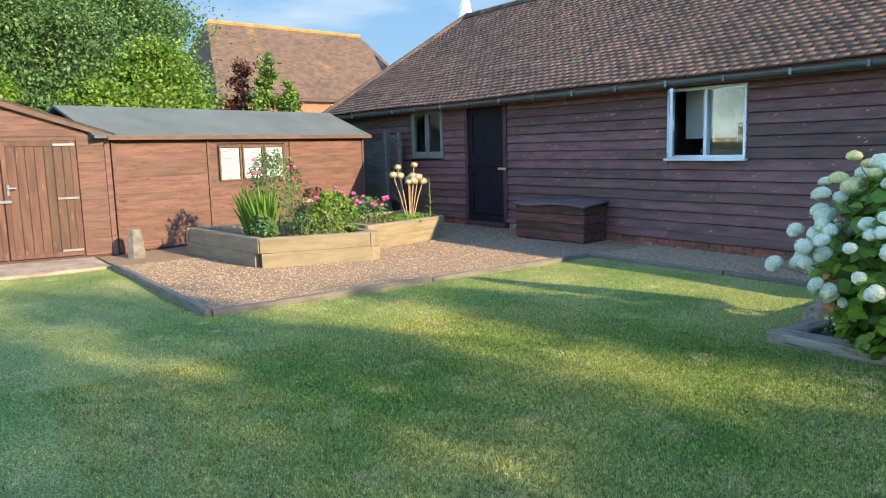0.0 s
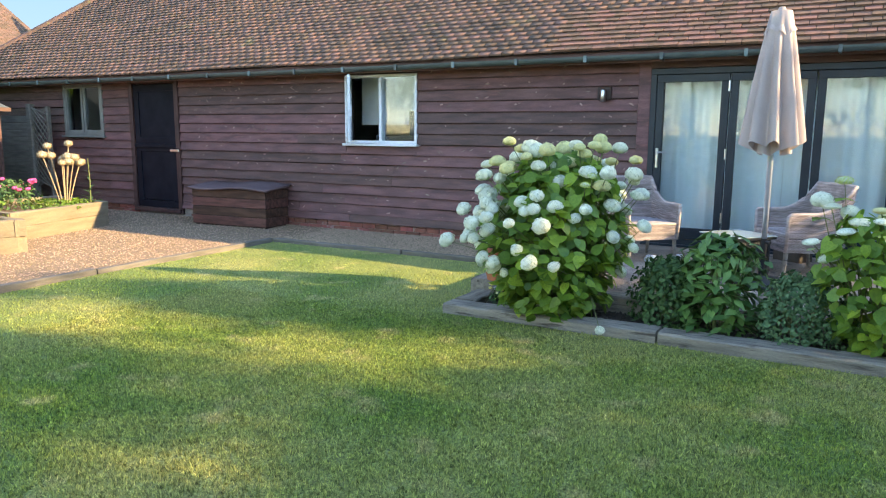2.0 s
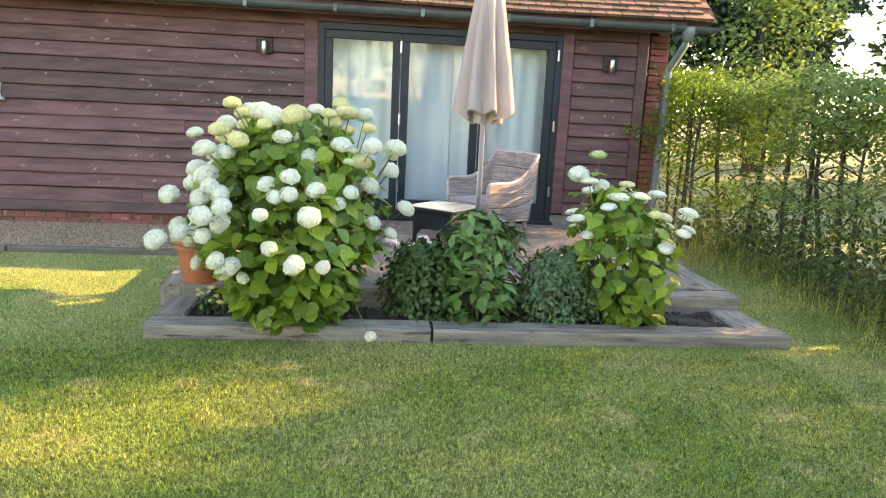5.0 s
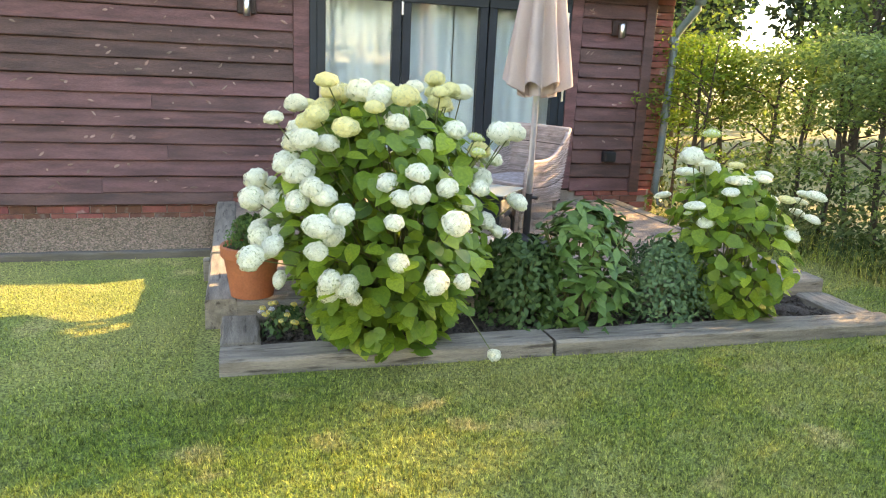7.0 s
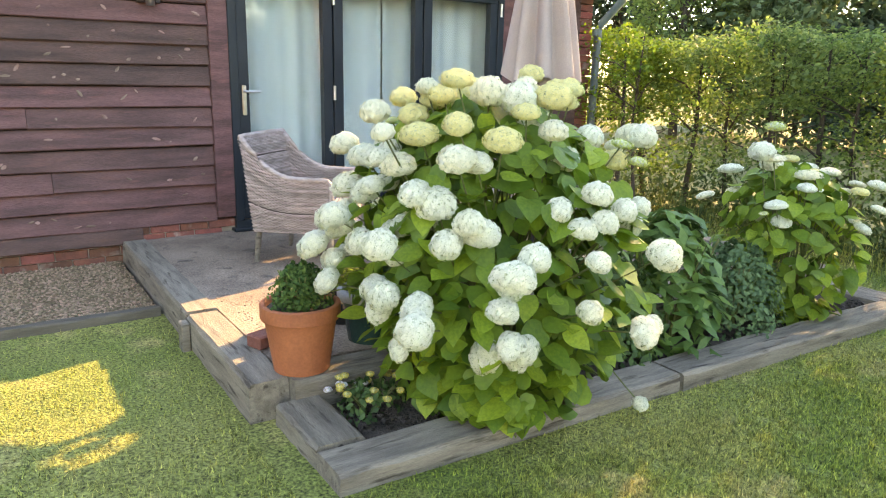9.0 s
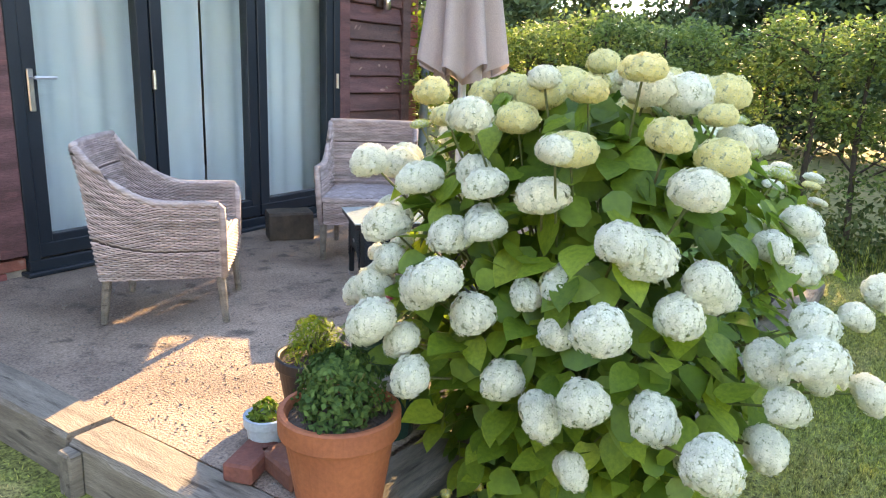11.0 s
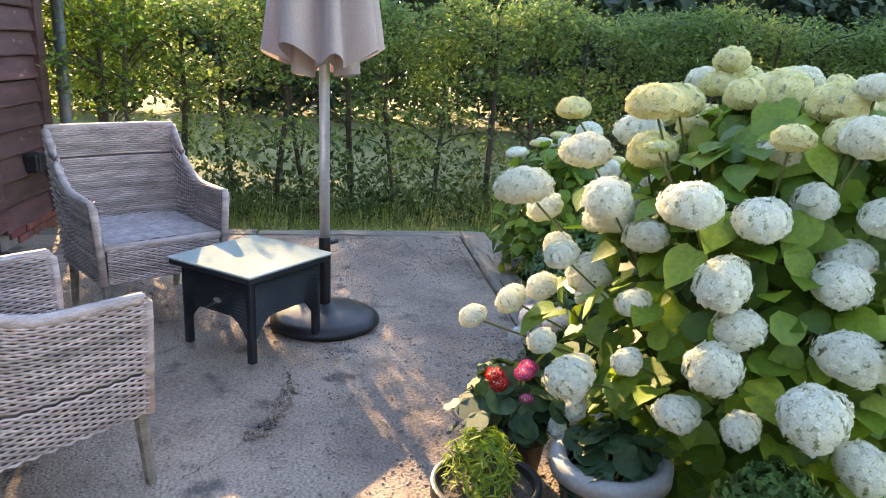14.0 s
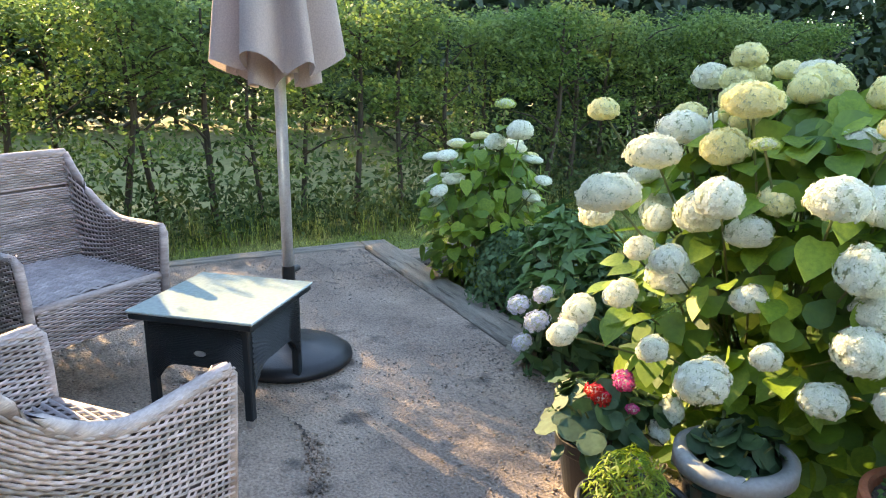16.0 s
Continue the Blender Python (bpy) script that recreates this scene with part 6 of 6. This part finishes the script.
for x, y, h, s, m_ in ((3.4, -7.0, 3.6, 0, PINELEAF), (4.4, -9.2, 4.0, 1, BUSHLEAF), (2.6, -10.2, 3.3, 2, PINELEAF), (6.0, -6.2, 3.4, 3, BUSHLEAF), (1.6, -12.6, 3.8, 4, BUSHLEAF), (5.2, -12.5, 5.0, 5, PINELEAF), (7.5, -9.5, 4.6, 6, BUSHLEAF), (9.5, -4.2, 4.6, 7, BUSHLEAF), (11.5, -1.6, 4.6, 8, PINELEAF), (12, 1.4, 3.0, 9, BUSHLEAF), (11, 4.2, 5.0, 10, BUSHLEAF), (12.5, 7.0, 5.6, 11, PINELEAF), (10.5, -7.0, 4.2, 12, PINELEAF), (12.5, -10.0, 4.6, 13, BUSHLEAF), (12, 0.0, 3.1, 14, BUSHLEAF), (11.5, 2.8, 3.2, 15, PINELEAF), (10.8, -2.9, 4.6, 16, BUSHLEAF), (10.2, -5.6, 4.8, 17, PINELEAF), (12.0, 5.6, 5.2, 18, BUSHLEAF)):
    cluster_tree("evergreen_bush", "dense dark evergreen bush beyond the hedge", (x, y, -0.03), h, 0.05, 0.42 * h, 0.19, m_, 110 + s, 10, 80, 75, 0.0, 0.09, 0.0, category="bush")
for x, y, h, s in ((6.5, 9.5, 6.0, 0), (9.5, 6.5, 4.8, 1)):
    cluster_tree("broadleaf_tree", "sunlit broadleaf tree beyond the barn", (x, y, -0.03), h, 0.12, 0.3 * h, 0.16, HEDGELEAF, 130 + s, 12, 60, 60, 0.2, 0.08)
for x, y, h, r, s, m_ in ((-25.5, -6.2, 8.2, 2.6, 0, TREELEAF), (-28, -2.8, 9.0, 2.8, 1, TREELEAF), (-24.5, -8.8, 9.0, 2.6, 2, TREELEAF), (-22, -3.6, 4.6, 1.4, 3, LIMELEAF), (-20.5, -5.4, 3.4, 1.3, 4, LIMELEAF), (-19.5, -8.0, 3.6, 1.4, 5, LIMELEAF), (-22.5, -10.5, 7.5, 2.2, 6, TREELEAF), (-20, -6.9, 3.0, 1.2, 7, TREELEAF)):
    cluster_tree("garden_tree", "leafy green garden tree behind the shed" if m_ is TREELEAF else "bright green leafy shrub behind the shed", (x, y, -0.03), h, 0.018 * h, r, 0.125, m_, 150 + s, 14, 150, 320, 0.02, 0.065)
for (dx, dy), d_, h, r, m_, s in (((-0.9199, 0.3921), 24, 5.0, 0.75, CYPRESS, 0), ((-0.909, 0.4164), 24, 3.9, 0.55, CYPRESS, 1), ((-0.9324, 0.3615), 25, 4.7, 0.85, BRONZE, 2), ((-0.938, 0.345), 24.6, 3.4, 0.5, BRONZE, 3)):
    cluster_tree("cypress_tree", "slender golden-green cypress behind the shed" if m_ is CYPRESS else "rusty brown conifer behind the shed", (-1.477 + dx * d_, -9.15 + dy * d_, -0.03), h, 0.06, r, 0.13, m_, 170 + s, 8, 100, 80, 0.02, 0.03, taper=0.85)
for i in range(9):
    cluster_tree("garden_tree", "leafy tree closing the garden behind the lawn", (-19 + i * 3.0, -20 - (i % 3), -0.03), 5.5 + (i * 37 % 5) * 0.6, 0.1, 1.9, 0.2, TREELEAF, 190 + i, 8, 40, 40, 0.05, 0.08)

# ---- lawn blades, pebbles, litter ----
rn = np.random.default_rng(77)


def lawn_ok(x, y):
    ok = (y < -1.45) & (x < 0.6)
    ok &= ~((x > -4.62) & (x < -0.22) & (y > -3.80))
    ok &= ~((x < -8.46) & (y > -6.96))
    ok &= ~((x < -12.6) & (y > -8.9))
    return ok


tuft = rn.integers(0, 26000, 300000)
tcx, tcy = rn.uniform(-7.0, -0.4, 26000), rn.uniform(-8.6, -4.0, 26000)
bx = np.concatenate([rn.uniform(-13, 0.6, 90000), rn.normal(-3.8, 2.6, 350000), tcx[tuft] + rn.normal(0, 0.016, 300000)])
by = np.concatenate([rn.uniform(-9.6, -1.4, 90000), rn.normal(-5.7, 1.9, 350000), tcy[tuft] + rn.normal(0, 0.016, 300000)])
k = lawn_ok(bx, by)
bx, by = bx[k], by[k]
n = len(bx)
ang, ln_, hh = rn.uniform(0, 6.283, n), rn.uniform(0.0, 0.03, n), rn.uniform(0.012, 0.03, n)
wd = rn.uniform(0.0018, 0.004, n)
z0 = 0.012 * np.sin(bx * 1.7 + by) * np.cos(by * 1.3) - 0.008
c, s = np.cos(ang), np.sin(ang)
vv = np.stack([np.stack([bx - wd * c, by - wd * s, z0], 1), np.stack([bx + wd * c, by + wd * s, z0], 1), np.stack([bx - s * ln_, by + c * ln_, z0 + hh], 1)], 1).reshape(-1, 3)
grass = raw("grass_blades", vv, np.arange(3 * n).reshape(-1, 3), BLADE)
tagged(grass, "short mown grass blades of the lawn", "grass", kind="stuff")

tx, ty = rn.uniform(0.15, 0.95, 5200) ** 0.8, rn.uniform(-8.5, 0.0, 5200)
an, hh2, ln2, wd2 = rn.uniform(0, 6.283, 5200), rn.uniform(0.08, 0.36, 5200) * np.clip(tx * 1.3, 0.2, 1), rn.uniform(0.02, 0.16, 5200), rn.uniform(0.002, 0.005, 5200)
c, s = np.cos(an), np.sin(an)
vv = np.stack([np.stack([tx - wd2 * c, ty - wd2 * s, 0 * tx - 0.02], 1), np.stack([tx + wd2 * c, ty + wd2 * s, 0 * tx - 0.02], 1), np.stack([tx - s * ln2, ty + c * ln2, hh2], 1)], 1).reshape(-1, 3)
tagged(raw("rough_grass", vv, np.arange(3 * len(tx)).reshape(-1, 3), BLADE), "long rough grass along the hedge foot", "grass", kind="stuff")

OCT = ([(1, 0, 0), (0, 0.8, 0), (-0.9, 0, 0), (0, -0.75, 0), (0, 0, 0.55), (0, 0, -0.5)], [(0, 1, 4), (1, 2, 4), (2, 3, 4), (3, 0, 4), (1, 0, 5), (2, 1, 5), (3, 2, 5), (0, 3, 5)])
px = np.concatenate([rn.uniform(-8.5, -4.6, 16000), rn.uniform(-12.6, -8.6, 18000), rn.uniform(-14, -8.5, 5000)])
py = np.concatenate([rn.uniform(-1.33, -0.02, 16000), rn.uniform(-6.85, -1.4, 18000), rn.uniform(-1.4, -0.02, 5000)])
p = np.stack([px, py, np.full(len(px), 0.026)], 1)
v, f = scatter(OCT[0], OCT[1], p, rn.normal(0, 0.25, p.shape) + np.array([0, 0, 1]), rn.uniform(0.008, 0.017, len(p)), rn)
tagged(raw("gravel_stones", v, f, PEBBLE), "loose golden pea gravel stones", "gravel", kind="stuff")
p = np.stack([rn.uniform(-4.25, -0.55, 1500), rn.uniform(-3.57, -3.17, 1500), np.full(1500, 0.045)], 1)
v, f = scatter(OCT[0], OCT[1], p, rn.normal(0, 0.5, p.shape) + np.array([0, 0, 1]), rn.uniform(0.006, 0.022, 1500), rn)
tagged(raw("soil_clods", v, f, SOIL), "dark crumbs of soil and bark in the bed", "soil", kind="stuff")
p = np.stack([-4.36 + 3.9 * rn.uniform(0, 1, 6500), -2.9 + 2.5 * rn.uniform(0, 1, 6500) ** 2.0, np.full(6500, 0.171)], 1)
v, f = scatter(OCT[0], OCT[1], p, rn.normal(0, 0.3, p.shape) + np.array([0, 0, 1]), rn.uniform(0.0015, 0.0026, 6500) * rn.uniform(1, 4.2, 6500), rn)
tagged(raw("patio_grit", v, f, MORTAR), "loose grit and crumbs on the concrete", "grit", kind="stuff")

# ---- boards, bricks and tiles of the barn ----
rb = random.Random(17)
BZ0, NB = 0.27, 14
STEP = (2.42 - BZ0) / NB


def board_mesh(L, h, seed):
    """A feather-edged board: thick lower edge, thin upper edge, slightly wavy. Its top stops short, so the dark core
    draws the lap's shade line.
    """
    rg_ = random.Random(seed)
    n = max(3, int(L / 0.4))
    bm = bmesh.new()
    rings = []
    for i in range(n + 1):
        x = L * i / n
        w = rg_.uniform(-0.004, 0.004)
        rings.append([bm.verts.new(q) for q in ((x, 0.02, 0.0 + w), (x, -0.03, 0.0 + w), (x, -0.037, 0.008 + w), (x, -0.008, h - 0.007), (x, 0.02, h - 0.007))])
    for r, q in zip(rings, rings[1:]):
        for k in range(5):
            bm.faces.new((r[k], r[(k + 1) % 5], q[(k + 1) % 5], q[k]))
    bm.faces.new(rings[0][::-1]), bm.faces.new(rings[-1])
    bmesh.ops.recalc_face_normals(bm, faces=bm.faces)
    return mesh_of(bm, "board", BOARD)


def spans_at(z0, z1):
    x = BARN_L
    out = []
    for o0, o1, a, c, kind in OPEN:
        pad = 0.14 if kind == "bd" else 0.0
        if z1 > a + 0.01 and z0 < c + (0.03 if kind == "bd" else -0.02):
            out.append((x, o0 - pad))
            x = o1 + pad
    out.append((x, -0.12))
    return out


for k in range(NB):
    z0 = BZ0 + k * STEP
    for a, c in spans_at(z0, z0 + STEP):
        x = a
        while x < c - 0.02:
            L = min(rb.uniform(2.6, 4.6), c - x)
            if c - x - L < 0.6:
                L = c - x
            ob = new("board", board_mesh(L - 0.003, STEP, k * 31 + int(x * 10)))
            ob.parent = wall
            ob.matrix_basis = pose(x, rb.uniform(-0.003, 0.003), z0, rb.uniform(-0.6, 0.6), rb.uniform(-0.12, 0.12), 0)
            x += L
    for o0, o1, a, c, kind in OPEN:
        if kind[0] == "w" and z0 < a - 0.03 and z0 + STEP > a + 0.01:
            ob = new("board", board_mesh(o1 - o0 - 0.004, a - z0 - 0.014, k))
            ob.parent = wall
            ob.matrix_basis = pose(o0 + 0.002, 0, z0)
# one lower board where the wall stands beside the gravel
for a, c in ((BARN_L, -13.13), (-11.85, -8.2), (-8.197, -4.42)):
    ob = new("board", board_mesh(c - a - 0.003, 0.12, int(a * 7)))
    ob.parent = wall
    ob.matrix_basis = pose(a, -0.022, 0.155, 0, 0, 0)
# bare knots on the boards
kb = bmesh.new()
bmesh.ops.create_icosphere(kb, subdivisions=1, radius=1, matrix=Matrix.Diagonal((0.02, 0.005, 0.012, 1)))
KM = mesh_of(kb, "knot", KNOT)
for _ in range(430):
    x, kk = rb.uniform(-11.5, -0.2), rb.randrange(NB)
    z = BZ0 + (kk + rb.uniform(0.2, 0.8)) * STEP
    if any(o0 - 0.2 < x < o1 + 0.2 and z > a - 0.1 for o0, o1, a, _, _ in OPEN):
        continue
    ob = new("knot", KM)
    ob.parent = wall
    fr_ = (z - BZ0) / STEP % 1
    ob.matrix_basis = Matrix.LocRotScale((x, -0.038 + 0.029 * fr_, z), Euler((0, rb.uniform(-1, 1), 0)), (rb.uniform(0.5, 2.2), 1, rb.uniform(0.4, 1.2)))

# small dark knots on the shed boards
kd = bmesh.new()
bmesh.ops.create_icosphere(kd, subdivisions=1, radius=1, matrix=Matrix.Diagonal((0.018, 0.004, 0.012, 1)))
KD = mesh_of(kd, "knot", DARKWOOD)
for _ in range(150):
    x, z = rb.uniform(0.05, SL - 0.05), rb.uniform(0.1, SE - 0.12)
    if 1.9 < x < 3.5 and 1.05 < z < 1.8:
        continue
    ob = new("knot", KD)
    ob.parent = shed
    ob.matrix_basis = Matrix.LocRotScale((x, 0.001, z), Euler((0, rb.uniform(-1, 1), 0)), (rb.uniform(0.6, 1.6), 1, rb.uniform(0.5, 1.3)))

# brick plinth
bb = bmesh.new()
box(bb, -0.1075, 0.1075, -0.05, 0.05, -0.0325, 0.0325, 0.004)
BM = mesh_of(bb, "brick", BRICK)
tagged(part("plinth_mortar", boxbm(BARN_L, 0.16, 0.0, 0.02, 0.0, 0.275), MORTAR), "mortar bed of the brick plinth", "plinth", kind="structure")
count = 0
for row in range(4):
    x = -18.2 + (row % 2) * 0.112
    while x < 0.0:
        if -13.2 < x < -11.75 and row < 4 or x > -3.85 and x < -0.8:
            x += 0.225
            continue
        ob = new("brick", BM)
        ob.parent = wall
        ob.matrix_basis = pose(x + 0.11, 0.032 + rb.uniform(-0.003, 0.003), 0.035 + row * 0.071, 0, rb.uniform(-0.5, 0.5), 0)
        x += 0.225
# brick quoin beside the corner board and end wall
ew = bpy.data.objects["wall_east"]
for row in range(32):
    z = 0.04 + row * 0.074
    for i in range(9):
        y = 0.12 + 0.11 + i * 0.225 + (row % 2) * 0.112
        ob = new("brick", BM)
        ob.parent = ew
        ob.matrix_basis = pose(BARN_R - 0.044, y, z, 0, 0, 90)
    ob = new("brick", BM)
    ob.parent = ew
    ob.matrix_basis = pose(BARN_R - 0.107 - 0.0, 0.118, z, 0, 0, 0)

# roof tiles
GAUGE, TW = 0.105, 0.168
slope = math.atan(PITCH)
tm = bmesh.new()
q = [tm.verts.new(c) for c in ((-0.081, 0, 0.0), (0.081, 0, 0.0), (0.081, 0, 0.032), (-0.081, 0, 0.032), (-0.081, 0.15, -0.004), (0.081, 0.15, -0.004), (0.081, 0.15, 0.004), (-0.081, 0.15, 0.004), (0, 0, 0.0322), (0, 0.15, 0.0045))]
for w4 in ((0, 1, 2, 8, 3), (3, 8, 9, 7), (8, 2, 6, 9), (0, 3, 7, 4), (1, 5, 6, 2)):
    tm.faces.new([q[i] for i in w4])
bmesh.ops.recalc_face_normals(tm, faces=tm.faces)
TM = mesh_of(tm, "tile", TILE)
base = np.array([w_.co[:] for w_ in TM.vertices])
tv, tf, nobj = [], [], 0
rows = int((RIDGE_Y - RY0) / math.cos(slope) / GAUGE)
quads = [(3, 8, 9, 7), (8, 2, 6, 9), (0, 1, 2, 3), (0, 3, 7, 4), (1, 5, 6, 2)]
for r in range(rows):
    s = r * GAUGE - 0.02
    y, z = RY0 + s * math.cos(slope), EAVE_Z + s * math.sin(slope) + 0.012
    xl = RX0 + (HIP_X - RX0) * (y - RY0) / (RIDGE_Y - RY0)
    x = RX1 - 0.09 - (r % 2) * TW / 2 - rb.uniform(0, 0.05)
    while x > xl:
        tilt, yawr, dz = rb.gauss(0, 1.1), rb.gauss(0, 0.8), rb.uniform(0, 0.003)
        m = pose(x, y, z + dz + 0.012 * math.sin(x * 1.1 + r * 0.15), math.degrees(slope) - 1.5 + tilt, rb.gauss(0, 0.12), yawr)
        if r < 10 and -4.9 < x < RX1 and nobj < 300:
            ob = new("tile", TM)
            ob.parent = roof
            ob.matrix_basis = m
            nobj += 1
        else:
            b0 = len(tv)
            mm = np.array(m)
            tv += (base @ mm[:3, :3].T + mm[:3, 3]).tolist()
            tf += [tuple(b0 + i for i in w4) for w4 in quads]
        x -= TW * rb.uniform(0.985, 1.03)
tagged(raw("tiles", tv, tf, TILES, roof), kind="stuff")
# hip and ridge tiles
hm = bmesh.new()
tube(hm, [(0, 0, 0), (0.30, 0, 0.012)], 0.08, 7)
HM = mesh_of(hm, "hip_tile", HIPTILE)
p0, p1 = Vector((RX0, RY0, EAVE_Z + 0.02)), Vector((HIP_X, RIDGE_Y, ridge_z + 0.02))
for k in range(22):
    place("hip_tile", HM, roof, p0.lerp(p1, k / 22), p1 - p0, (0, 0, 1), 1)
for k in range(63):
    place("ridge_tile", HM, roof, Vector((HIP_X + k * 0.29, RIDGE_Y, ridge_z + 0.02)), (1, 0, 0.02), (0, 0, 1), 1)
# crack in the patio
cr = bmesh.new()
pts = [(-2.66, -1.83), (-2.76, -1.87), (-2.87, -1.87), (-2.97, -1.85), (-3.07, -1.85), (-3.17, -1.815), (-3.27, -1.77), (-3.37, -1.69), (-3.49, -1.59)]
prev = None
for i in range((len(pts) - 1) * 8 + 1):
    k, u = min(i // 8, len(pts) - 2), (i - 8 * min(i // 8, len(pts) - 2)) / 8
    x, y = pts[k][0] + (pts[k + 1][0] - pts[k][0]) * u, pts[k][1] + (pts[k + 1][1] - pts[k][1]) * u
    y += rb.uniform(-0.008, 0.008)
    w_ = rb.uniform(0.002, 0.007) * (1.0 if 0.1 < i / 64 < 0.7 else 0.4)
    cur = (cr.verts.new((x, y - w_, 0.1775)), cr.verts.new((x, y + w_, 0.1775)))
    if prev:
        cr.faces.new((prev[0], cur[0], cur[1], prev[1]))
    prev = cur
part("crack", cr, SOIL, patio)
# crumbled concrete along the middle of the crack
q = rn.uniform(0, 1, 420)
p = np.stack([-2.84 - 0.42 * q + rn.normal(0, 0.012, 420), -1.88 + 0.11 * q ** 2 + rn.normal(0, 0.016, 420), np.full(420, 0.177)], 1)
v, f = scatter(OCT[0], OCT[1], p, rn.normal(0, 0.4, p.shape) + np.array([0, 0, 1]), rn.uniform(0.003, 0.012, 420), rn)
tagged(raw("crack_rubble", v, f, CONCRETE), "crumbled bits of concrete lying along the crack", "rubble", kind="stuff")
